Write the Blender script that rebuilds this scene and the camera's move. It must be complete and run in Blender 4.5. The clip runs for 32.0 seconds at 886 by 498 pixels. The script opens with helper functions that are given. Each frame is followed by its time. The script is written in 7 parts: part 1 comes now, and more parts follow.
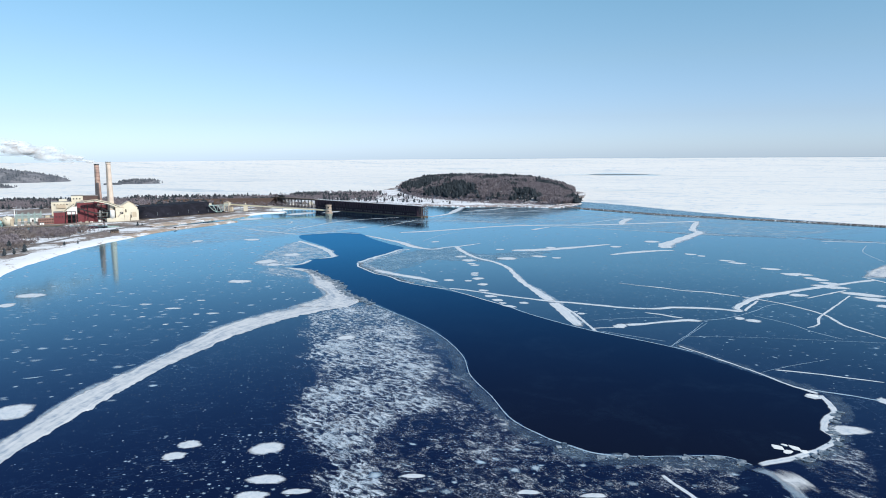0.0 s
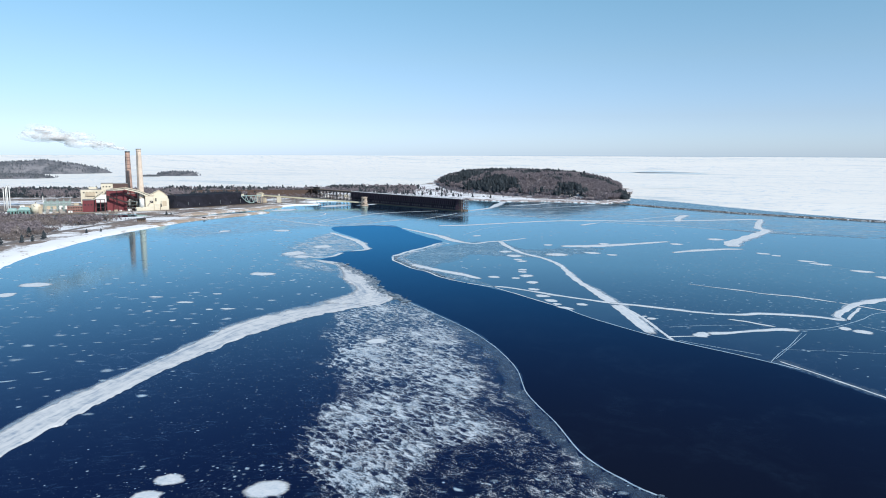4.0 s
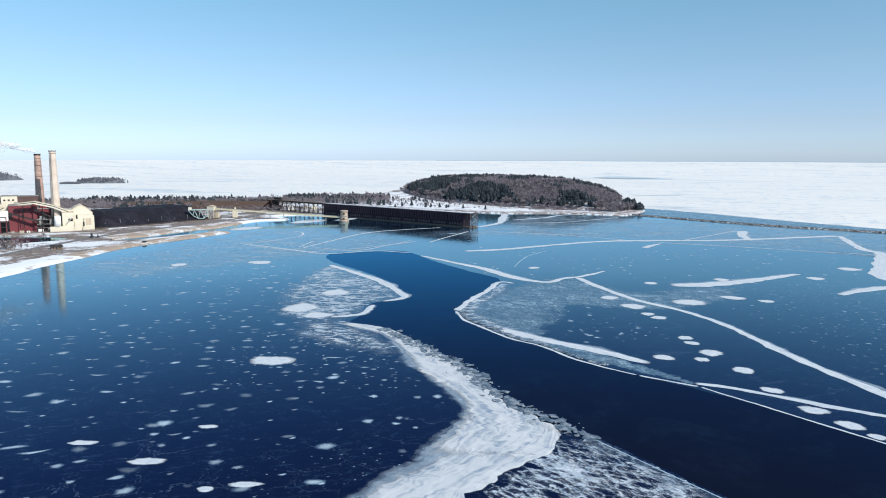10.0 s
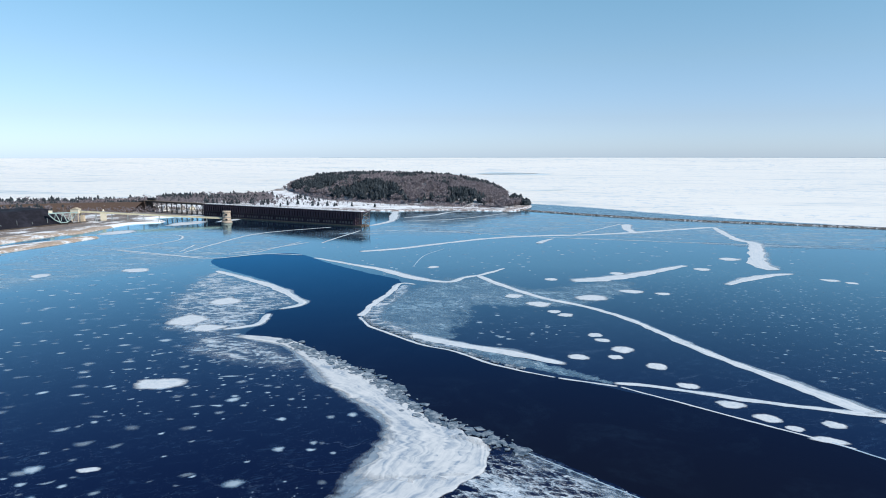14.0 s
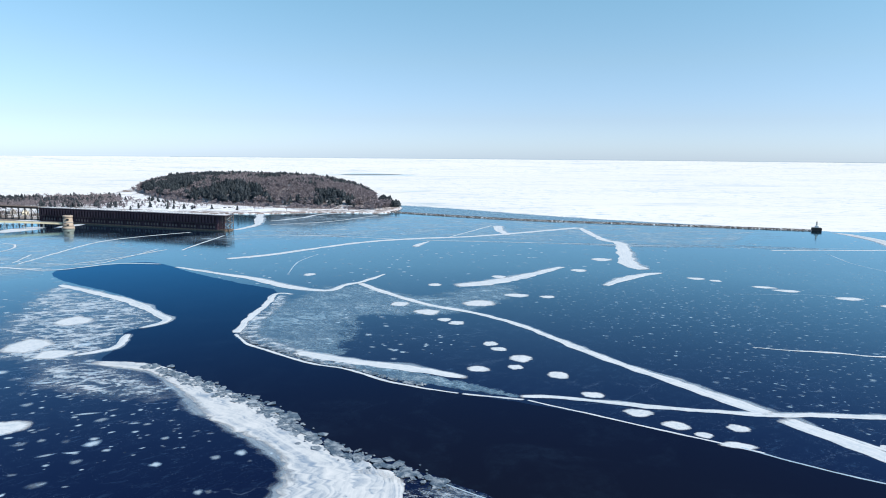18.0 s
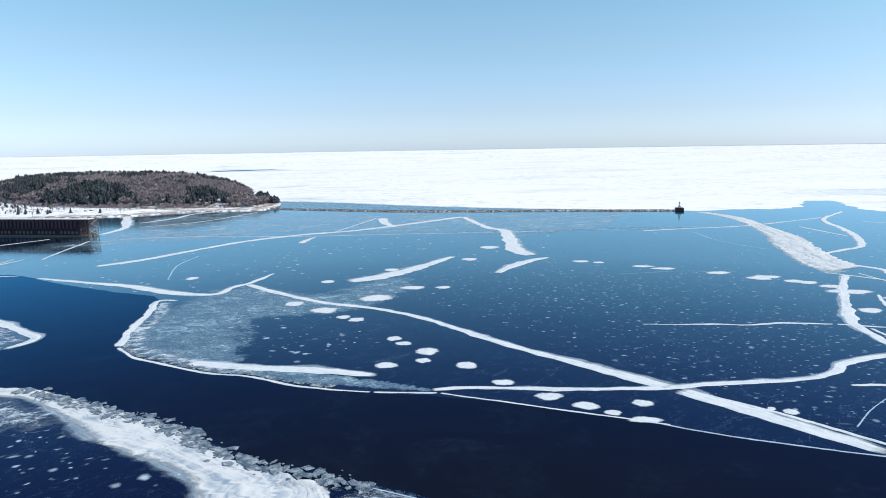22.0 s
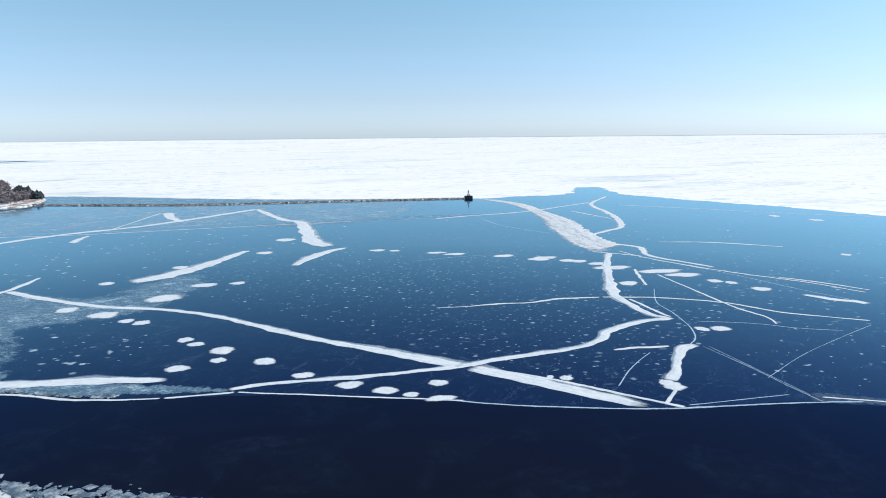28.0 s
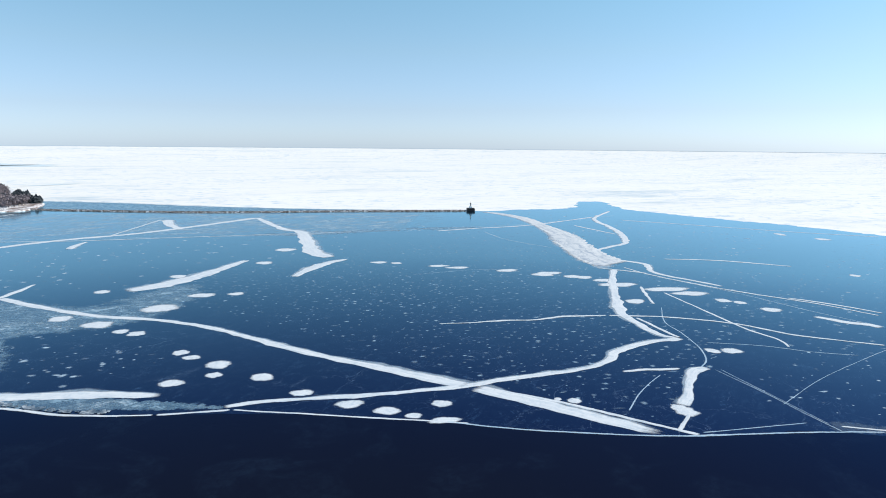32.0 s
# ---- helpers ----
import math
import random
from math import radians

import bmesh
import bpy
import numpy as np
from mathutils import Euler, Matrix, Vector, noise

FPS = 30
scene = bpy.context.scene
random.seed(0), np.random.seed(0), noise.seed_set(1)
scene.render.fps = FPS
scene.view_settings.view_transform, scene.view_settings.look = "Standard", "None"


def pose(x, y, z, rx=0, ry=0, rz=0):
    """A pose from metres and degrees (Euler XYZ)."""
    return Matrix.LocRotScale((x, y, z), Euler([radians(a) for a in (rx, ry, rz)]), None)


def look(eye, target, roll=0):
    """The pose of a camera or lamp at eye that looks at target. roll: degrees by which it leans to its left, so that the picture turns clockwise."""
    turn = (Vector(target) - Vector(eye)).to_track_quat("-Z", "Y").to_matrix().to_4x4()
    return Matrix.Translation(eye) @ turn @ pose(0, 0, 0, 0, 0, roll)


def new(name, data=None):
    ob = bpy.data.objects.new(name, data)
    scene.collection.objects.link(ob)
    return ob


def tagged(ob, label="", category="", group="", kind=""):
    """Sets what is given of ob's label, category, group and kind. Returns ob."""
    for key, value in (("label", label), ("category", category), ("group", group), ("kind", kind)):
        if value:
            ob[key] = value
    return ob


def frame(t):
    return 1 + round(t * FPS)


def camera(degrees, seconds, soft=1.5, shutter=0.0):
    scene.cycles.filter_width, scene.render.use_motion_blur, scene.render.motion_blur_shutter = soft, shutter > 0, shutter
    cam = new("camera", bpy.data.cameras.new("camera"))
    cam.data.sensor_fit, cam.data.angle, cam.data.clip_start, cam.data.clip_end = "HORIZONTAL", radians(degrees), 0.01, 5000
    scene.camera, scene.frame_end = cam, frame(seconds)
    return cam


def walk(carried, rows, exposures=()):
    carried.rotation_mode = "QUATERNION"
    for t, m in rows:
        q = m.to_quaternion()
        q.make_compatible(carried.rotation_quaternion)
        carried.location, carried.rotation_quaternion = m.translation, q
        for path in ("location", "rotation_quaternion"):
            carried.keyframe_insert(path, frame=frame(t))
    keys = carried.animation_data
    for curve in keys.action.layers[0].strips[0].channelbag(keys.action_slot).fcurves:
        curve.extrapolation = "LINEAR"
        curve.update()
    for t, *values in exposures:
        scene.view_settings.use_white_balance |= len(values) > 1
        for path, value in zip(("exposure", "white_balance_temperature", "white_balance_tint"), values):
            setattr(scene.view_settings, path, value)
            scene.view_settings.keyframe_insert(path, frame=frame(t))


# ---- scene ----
from mathutils.geometry import tessellate_polygon

cam = camera(65.08, 32.0, soft=1.0)
PATH = [
    (0.0, pose(21.91, -109.09, 94.53, 82.266, 0.387, -2.316)),
    (0.5, pose(21.91, -109.09, 94.53, 82.212, 0.526, -1.939)),
    (1.0, pose(21.91, -109.09, 94.53, 82.185, 0.480, -1.482)),
    (1.5, pose(21.91, -109.09, 94.53, 82.142, 0.463, -2.075)),
    (2.0, pose(21.91, -109.09, 94.53, 82.261, 0.438, -2.635)),
    (2.5, pose(22.21, -102.78, 94.07, 82.369, 0.272, -1.282)),
    (3.0, pose(21.89, -88.94, 91.15, 82.513, -0.108, 1.762)),
    (3.5, pose(20.96, -72.38, 87.02, 82.044, -0.185, 0.937)),
    (4.0, pose(18.47, -53.98, 83.22, 82.120, -0.178, 0.793)),
    (4.5, pose(13.63, -35.47, 80.75, 82.286, -0.161, 0.477)),
    (5.0, pose(7.32, -17.35, 79.47, 82.452, -0.144, 0.161)),
    (5.5, pose(0.42, -0.14, 79.21, 82.527, -0.136, 0.017)),
    (6.0, pose(-6.48, 16.45, 79.41, 82.552, -0.232, 0.143)),
    (6.5, pose(-13.63, 33.06, 79.61, 82.588, -0.299, -0.052)),
    (7.0, pose(-21.03, 49.68, 79.83, 82.608, -0.339, -0.758)),
    (7.5, pose(-28.67, 66.31, 80.05, 82.672, -0.623, -0.979)),
    (8.0, pose(-36.56, 82.96, 80.28, 82.600, -0.346, -1.724)),
    (8.5, pose(-44.70, 99.62, 80.53, 82.658, -0.344, -2.303)),
    (9.0, pose(-53.08, 116.29, 80.78, 82.633, -0.384, -2.669)),
    (9.5, pose(-61.71, 132.98, 81.05, 82.583, -0.455, -2.910)),
    (9.6, pose(-63.44, 136.32, 81.10, 82.575, -0.402, -3.263)),
    (9.7, pose(-64.91, 139.15, 81.14, 82.567, -0.349, -3.616)),
    (9.8, pose(-65.72, 140.72, 81.17, 82.559, -0.296, -3.969)),
    (10.0, pose(-66.37, 141.46, 80.89, 82.544, -0.190, -4.675)),
    (10.5, pose(-67.63, 143.00, 80.88, 82.564, -0.032, -5.790)),
    (11.0, pose(-68.74, 145.21, 80.88, 82.530, 0.056, -7.009)),
    (11.5, pose(-69.71, 147.37, 80.92, 82.497, 0.181, -8.282)),
    (12.0, pose(-70.65, 149.65, 80.95, 82.446, 0.194, -9.466)),
    (12.5, pose(-71.53, 152.07, 80.96, 82.402, 0.204, -10.614)),
    (13.0, pose(-72.22, 154.66, 80.96, 82.333, 0.161, -11.793)),
    (13.5, pose(-72.86, 157.27, 80.95, 82.328, 0.127, -13.048)),
    (14.0, pose(-73.53, 159.65, 81.02, 82.291, 0.040, -14.314)),
    (14.5, pose(-74.18, 161.87, 81.13, 82.279, 0.004, -15.823)),
    (16.5, pose(-77.35, 172.97, 81.50, 82.280, -0.328, -21.295)),
    (17.0, pose(-77.66, 176.03, 81.49, 82.290, -0.442, -22.672)),
    (17.5, pose(-78.04, 179.01, 81.44, 82.383, -0.494, -24.226)),
    (18.0, pose(-78.69, 181.82, 81.48, 82.384, -0.489, -25.652)),
    (18.5, pose(-79.49, 184.28, 81.59, 82.342, -0.489, -26.819)),
    (19.0, pose(-80.26, 186.23, 81.71, 82.267, -0.359, -27.912)),
    (19.5, pose(-81.05, 187.75, 81.77, 82.198, -0.308, -28.950)),
    (20.0, pose(-81.90, 188.80, 81.77, 82.164, -0.091, -30.123)),
    (20.5, pose(-82.61, 189.45, 81.70, 82.125, 0.156, -31.362)),
    (21.0, pose(-83.35, 189.84, 81.68, 82.017, 0.427, -32.865)),
    (21.5, pose(-84.07, 189.97, 81.76, 81.870, 0.683, -34.447)),
    (22.0, pose(-84.41, 190.00, 81.79, 81.671, 0.898, -35.952)),
    (22.5, pose(-84.63, 189.92, 81.81, 81.465, 1.080, -37.404)),
    (23.0, pose(-84.90, 189.71, 81.83, 81.278, 1.162, -38.677)),
    (23.5, pose(-85.08, 189.45, 81.79, 81.120, 1.206, -40.229)),
    (24.0, pose(-85.23, 189.07, 81.83, 80.981, 1.281, -41.940)),
    (24.5, pose(-85.46, 188.55, 81.97, 80.820, 1.236, -43.351)),
    (26.5, pose(-84.74, 188.23, 81.94, 80.561, 0.863, -47.530)),
    (27.0, pose(-84.59, 188.13, 81.91, 80.597, 0.767, -48.847)),
    (27.5, pose(-84.73, 187.83, 82.06, 80.620, 0.672, -50.821)),
    (28.0, pose(-84.86, 187.65, 82.20, 80.669, 0.544, -52.561)),
    (28.5, pose(-84.83, 187.77, 82.22, 80.713, 0.437, -52.821)),
    (29.0, pose(-84.58, 188.13, 82.20, 80.837, 0.347, -52.466)),
    (29.5, pose(-84.06, 188.67, 82.22, 80.971, 0.232, -52.124)),
    (30.0, pose(-83.37, 189.31, 82.24, 81.088, 0.138, -51.871)),
    (30.5, pose(-82.56, 190.25, 82.18, 81.226, -0.051, -52.218)),
    (31.0, pose(-81.73, 191.49, 82.17, 81.357, -0.224, -52.819)),
    (31.5, pose(-80.92, 192.77, 82.29, 81.483, -0.378, -52.733)),
    (32.0, pose(-80.00, 194.20, 82.44, 81.584, -0.503, -52.449)),
]
walk(cam, PATH, [(0, 0.04, 6600, 10), (14, 0.07, 6600, 10), (19, 0.28, 6780, 10), (24, 0.26, 6820, 10), (32, 0.22, 6820, 10)])

# ---- light ----
SUN_AZ, SUN_EL = math.atan2(0.72, -0.69), radians(36)      # clockwise from +Y
SKY_TINT = [(0.0, (0.45, 0.595, 0.97)), (0.45, (0.59, 0.765, 0.725)), (0.05, (0.46, 0.53, 0.735)), (0.13, (0.52, 0.595, 0.65)), (0.22, (0.53, 0.68, 0.665))]      # clears the yellow of the low sky
world = bpy.data.worlds.new("world")
scene.world = world
world.use_nodes = True
wt = world.node_tree
sky = wt.nodes.new("ShaderNodeTexSky")
sky.sky_type, sky.sun_disc = "NISHITA", False
sky.sun_elevation, sky.sun_rotation = SUN_EL, SUN_AZ
sky.altitude, sky.air_density, sky.dust_density, sky.ozone_density = 100, 1.0, 0.3, 3.0
wt.nodes["Background"].inputs["Strength"].default_value = 0.20
geo, sep, ramp, mul = (wt.nodes.new("ShaderNode" + k) for k in ("TexCoord", "SeparateXYZ", "ValToRGB", "Mix"))
mul.data_type, mul.blend_type = "RGBA", "MULTIPLY"
mul.inputs[0].default_value = 1.0
ramp.color_ramp.elements[1].position = SKY_TINT[1][0]
for el, (p, c) in zip(ramp.color_ramp.elements, SKY_TINT[:2]):
    el.color = (*c, 1)
for p, c in SKY_TINT[2:]:
    ramp.color_ramp.elements.new(p).color = (*c, 1)
wt.links.new(geo.outputs["Generated"], sep.inputs[0])
wt.links.new(sep.outputs["Z"], ramp.inputs[0])
wt.links.new(sky.outputs[0], mul.inputs[6])
wt.links.new(ramp.outputs[0], mul.inputs[7])
wt.links.new(mul.outputs[2], wt.nodes["Background"].inputs[0])
sun = new("sun", bpy.data.lights.new("sun", "SUN"))
sun.data.energy, sun.data.angle, sun.data.color = 4.4, radians(0.53), (1.0, 0.95, 0.88)
sun.matrix_world = look((math.sin(SUN_AZ) * math.cos(SUN_EL) * 100, math.cos(SUN_AZ) * math.cos(SUN_EL) * 100, math.sin(SUN_EL) * 100), (0, 0, 0))
scene.view_settings.exposure = 0.0
scene.cycles.transparent_max_bounces = 24


# ---- materials ----
class Nodes:
    """A small builder of node materials."""

    def __init__(self, name):
        self.m = bpy.data.materials.new(name)
        self.m.use_nodes = True
        self.t = self.m.node_tree
        self.t.nodes.clear()
        self.out = self.t.nodes.new("ShaderNodeOutputMaterial")

    def n(self, kind, props=None, **ins):
        node = self.t.nodes.new("ShaderNode" + kind)
        props = props or {}
        if "operation" in props:
            node.operation, node.use_clamp = props["operation"], props.get("use_clamp", False)
        if "data_type" in props:
            node.data_type = props["data_type"]
        if "attribute_name" in props:
            node.attribute_name = props["attribute_name"]
        for k, v in ins.items():
            self.put(node.inputs[int(k[1:]) if k[0] == "i" and k[1:].isdigit() else k.replace("_", " ")], v)
        return node

    def put(self, socket, v):
        if isinstance(v, bpy.types.NodeSocket):
            self.t.links.new(v, socket)
        elif isinstance(v, tuple) and len(v) == 3 and socket.type == "RGBA":
            socket.default_value = (*v, 1)
        else:
            socket.default_value = v

    def coords(self, scale=(1, 1, 1), turn=0):
        g = self.n("NewGeometry")
        mp = self.n("Mapping", Vector=g.outputs["Position"])
        mp.vector_type = "TEXTURE"                          # turned first, then stretched
        mp.inputs["Scale"].default_value = tuple(1 / s for s in scale)
        mp.inputs["Rotation"].default_value = (0, 0, radians(turn))
        return mp.outputs[0]

    def noise(self, scale, detail=4, rough=0.55, distort=0.0, vec=None):
        k = self.n("TexNoise", Scale=scale, Detail=detail, Roughness=rough, Distortion=distort)
        self.put(k.inputs["Vector"], vec if vec is not None else self.coords())
        return k.outputs["Fac"]

    def ramp(self, fac, *stops):
        r = self.n("ValToRGB", Fac=fac)
        e = r.color_ramp.elements
        while len(e) < len(stops):
            e.new(0.5)
        for el, (p, c) in zip(e, stops):
            el.position, el.color = p, (*c, 1) if isinstance(c, tuple) else (c, c, c, 1)
        return r.outputs[0]

    def math(self, op, a, b=0.0, clamp=False):
        k = self.n("Math", {"operation": op, "use_clamp": clamp}, i0=a, i1=b)
        return k.outputs[0]

    def mix(self, fac, a, b):
        k = self.n("Mix", {"data_type": "RGBA"})
        self.put(k.inputs[0], fac), self.put(k.inputs[6], a), self.put(k.inputs[7], b)
        return k.outputs[2]

    def bump(self, height, strength, distance):
        return self.n("Bump", Height=height, Strength=strength, Distance=distance).outputs[0]

    def principled(self, colour, rough=0.8, metal=0.0, normal=None, spec=0.5):
        p = self.n("BsdfPrincipled", Roughness=rough, Metallic=metal)
        self.put(p.inputs["Base Color"], colour)
        p.inputs["Specular IOR Level"].default_value = spec
        if normal is not None:
            self.put(p.inputs["Normal"], normal)
        return p.outputs[0]

    def end(self, shader):
        self.t.links.new(shader, self.out.inputs[0])
        return self.m


def plain(name, colour, rough=0.7, metal=0.0, vary=0.25, scale=0.4, stain=None, bump=0.0):
    """Paint, metal or masonry with blotches and a finer grain."""
    b = Nodes(name)
    big, fine = b.noise(scale, 5, 0.6), b.noise(scale * 9, 3, 0.6)
    f = b.math("MULTIPLY_ADD", fine, 0.35)
    f.node.inputs[2].default_value = 0.0
    f = b.math("ADD", b.math("MULTIPLY", big, 0.65), f)
    lo = tuple(c * (1 - vary) for c in (stain or colour))
    hi = tuple(min(1, c * (1 + vary)) for c in colour)
    col = b.ramp(f, (0.3, lo), (0.7, hi))
    return b.end(b.principled(col, rough, metal, b.bump(fine, 0.3, bump) if bump else None))


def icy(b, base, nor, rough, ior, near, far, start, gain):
    """Dark base under a gloss. The reflected sky's falloff is put into its tint: dim blue at steep view, pale sky-blue
    towards grazing view.
    """
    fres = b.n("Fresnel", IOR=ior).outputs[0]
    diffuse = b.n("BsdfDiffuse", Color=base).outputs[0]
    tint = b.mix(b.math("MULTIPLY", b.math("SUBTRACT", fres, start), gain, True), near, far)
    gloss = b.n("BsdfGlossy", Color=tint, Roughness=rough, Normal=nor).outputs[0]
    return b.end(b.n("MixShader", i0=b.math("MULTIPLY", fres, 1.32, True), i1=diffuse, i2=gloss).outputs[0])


def make_ice():
    b = Nodes("clear_ice")
    big = b.noise(0.012, 5, 0.6)
    mid = b.noise(0.09, 6, 0.65, 1.0)
    fine = b.noise(1.1, 5, 0.7, 0.6)
    base = b.mix(big, (0.004, 0.007, 0.015), (0.005, 0.011, 0.028))
    smear = b.noise(0.22, 6, 0.7, 0.8, b.coords((1.0, 2.4, 1), 12))        # wisps of frost under the surface
    frost = b.math("MULTIPLY", b.ramp(smear, (0.52, 0.0), (0.74, 1.0)), b.ramp(mid, (0.42, 0.0), (0.66, 1.0)))
    base = b.mix(b.math("MULTIPLY", frost, 0.16), base, (0.16, 0.36, 0.62))
    dots = b.math("MULTIPLY", b.ramp(b.noise(2.6, 3, 0.6), (0.66, 0.0), (0.72, 1.0)), b.ramp(mid, (0.46, 0.0), (0.60, 0.55)))
    base = b.mix(dots, base, (0.34, 0.50, 0.68))                             # bubbles
    web = b.n("TexVoronoi", Scale=0.05, Randomness=1.0)
    web.feature = "DISTANCE_TO_EDGE"
    warp = b.n("VectorMath", i0=b.coords(), i1=b.n("CombineXYZ", X=b.math("MULTIPLY", mid, 30.0), Y=b.math("MULTIPLY", big, 40.0)).outputs[0])
    b.put(web.inputs["Vector"], warp.outputs[0])
    hair = b.math("MULTIPLY", b.ramp(web.outputs["Distance"], (0.0, 1.0), (0.010, 0.0)), b.math("MULTIPLY", b.ramp(big, (0.45, 0.0), (0.6, 0.34)), b.ramp(fine, (0.42, 0.0), (0.58, 1.0))))
    base = b.mix(hair, base, (0.30, 0.44, 0.60))
    nor = b.bump(b.noise(0.35, 3, 0.5), 0.05, 0.05)
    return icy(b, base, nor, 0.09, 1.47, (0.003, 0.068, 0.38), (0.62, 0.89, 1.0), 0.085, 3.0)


def make_water():
    b = Nodes("open_water")
    nor = b.bump(b.noise(0.35, 5, 0.65, 0.6), 0.16, 0.05)
    base = b.mix(b.noise(0.02, 3), (0.0052, 0.0072, 0.0105), (0.0068, 0.0092, 0.0125))
    film = b.math("MULTIPLY", b.ramp(b.noise(0.035, 6, 0.62, 1.0), (0.50, 0.0), (0.64, 1.0)), b.ramp(b.noise(0.3, 5, 0.7, 0.5), (0.40, 0.2), (0.62, 1.0)))
    base = b.mix(b.math("MULTIPLY", film, 0.03), base, (0.10, 0.22, 0.36))   # the first grey skin of new ice
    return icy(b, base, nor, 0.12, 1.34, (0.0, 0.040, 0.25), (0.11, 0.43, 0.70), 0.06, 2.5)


def make_snow(name, scale, spread, tint=(0.52, 0.53, 0.54), low=(0.31, 0.355, 0.40), thin=0.0, full=1.0, width=0.30, bright=(0.72, 0.725, 0.73)):
    """Snow whose cover thins out by the mesh's own cover attribute and by drifts."""
    b = Nodes(name)
    cover = b.n("Attribute", {"attribute_name": "cover"}).outputs["Fac"]
    flow = b.n("Attribute", {"attribute_name": "flow"}).outputs["Vector"]
    a, f = b.noise(scale, 7, 0.66, 1.1), b.noise(scale * 3, 7, 0.68, 0.9, flow)
    drift = b.math("ADD", b.math("MULTIPLY", a, 0.42), b.math("MULTIPLY", f, 0.58))
    edge = b.math("ADD", cover, b.math("MULTIPLY", b.math("SUBTRACT", drift, 0.5), spread))
    alpha = b.ramp(edge, (0.36 + thin, 0.0), (0.36 + thin + width, full))
    col = b.ramp(drift, (0.38, low), (0.50, tint), (0.66, bright))
    nor = b.bump(drift, 0.4, 0.2)
    solid = b.principled(col, 0.75, 0, nor, 0.2)
    clear = b.n("BsdfTransparent").outputs[0]
    return b.end(b.n("MixShader", i0=alpha, i1=clear, i2=solid).outputs[0])


def make_frazil(name, wide, turn, lo, hi, grey, full, scale=0.20, fine=0.38, pools=0.0, tops=((0.60, 0.66, 0.72), (0.80, 0.82, 0.84)), film=0.0, veins=0.6):
    """Feathery frost and slush frozen into the ice: a torn net of white over dark, with fine veins and, where wanted, a grey film."""
    b = Nodes(name)
    cover = b.n("Attribute", {"attribute_name": "cover"}).outputs["Fac"]
    v = b.coords((1.0, wide, 1), turn)
    a, f = b.noise(scale, 6, 0.60, 1.2, v), b.noise(scale * 6, 6, 0.72, 0.8, v)
    vein = b.noise(scale * 3, 6, 0.62, 1.4, v)
    net = b.math("ADD", b.math("MULTIPLY", a, 1 - fine), b.math("MULTIPLY", f, fine))
    e = b.math("ADD", net, b.math("ADD", b.math("MULTIPLY", b.math("SUBTRACT", cover, 0.62), 0.5), b.math("MULTIPLY", b.math("SUBTRACT", b.noise(0.03, 4), 0.5), 0.34)))
    if pools:                                            # oval pools of clear ice, walled by frost
        vo = b.n("TexVoronoi", Scale=pools, Randomness=1.0)
        vo.feature = "DISTANCE_TO_EDGE"
        bent = b.n("VectorMath", i0=v, i1=b.n("CombineXYZ", X=b.math("MULTIPLY", a, 12.0), Y=b.math("MULTIPLY", vein, 7.0)).outputs[0])
        b.put(vo.inputs["Vector"], bent.outputs[0])
        e = b.math("ADD", b.math("SUBTRACT", e, b.math("MULTIPLY", vo.outputs["Distance"], b.ramp(b.noise(0.05, 4, 0.6), (0.38, 0.35), (0.60, 1.25)))), 0.085)
    alpha = b.ramp(e, (lo, 0.0), (hi, full))
    line = b.ramp(b.math("ABSOLUTE", b.math("SUBTRACT", vein, 0.5)), (0.0, veins), (0.045, 0.0))
    line = b.math("MULTIPLY", line, b.ramp(e, (lo - 0.07, 0.0), (lo + 0.02, 1.0)))
    alpha = b.math("MAXIMUM", alpha, line)
    if film:
        alpha = b.math("MAXIMUM", alpha, b.math("MULTIPLY", b.ramp(b.math("ADD", cover, b.math("MULTIPLY", b.math("SUBTRACT", net, 0.5), 2.6)), (0.30, 0.0), (0.62, film)), b.ramp(f, (0.3, 0.75), (0.6, 1.0))))
    col = b.ramp(b.math("ADD", b.math("MULTIPLY", net, 0.8), b.math("MULTIPLY", line, 0.14)), (0.35, grey), (0.49, tops[0]), (0.58, tops[1]))
    solid = b.principled(col, 0.6, 0, b.bump(net, 0.4, 0.2), 0.3)
    return b.end(b.n("MixShader", i0=alpha, i1=b.n("BsdfTransparent").outputs[0], i2=solid).outputs[0])


def make_fleck(name, full, pale, thin):
    """Small soft drifts: dense in the middle, feathered to nothing."""
    b = Nodes(name)
    cover = b.n("Attribute", {"attribute_name": "cover"}).outputs["Fac"]
    e = b.math("ADD", cover, b.math("MULTIPLY", b.math("SUBTRACT", b.noise(0.9, 5, 0.65, 0.4), 0.5), 0.55))
    alpha = b.math("MULTIPLY", b.ramp(e, (0.20, 0.0), (0.55, 0.40), (1.0, 1.0)), b.math("MULTIPLY", b.ramp(b.n("NewGeometry").outputs["Random Per Island"], (0.0, 0.14), (0.6, 0.55), (1.0, 1.0)), full))
    solid = b.principled(b.ramp(e, (0.3, thin), (0.8, pale)), 0.8, 0, None, 0.2)
    return b.end(b.n("MixShader", i0=alpha, i1=b.n("BsdfTransparent").outputs[0], i2=solid).outputs[0])


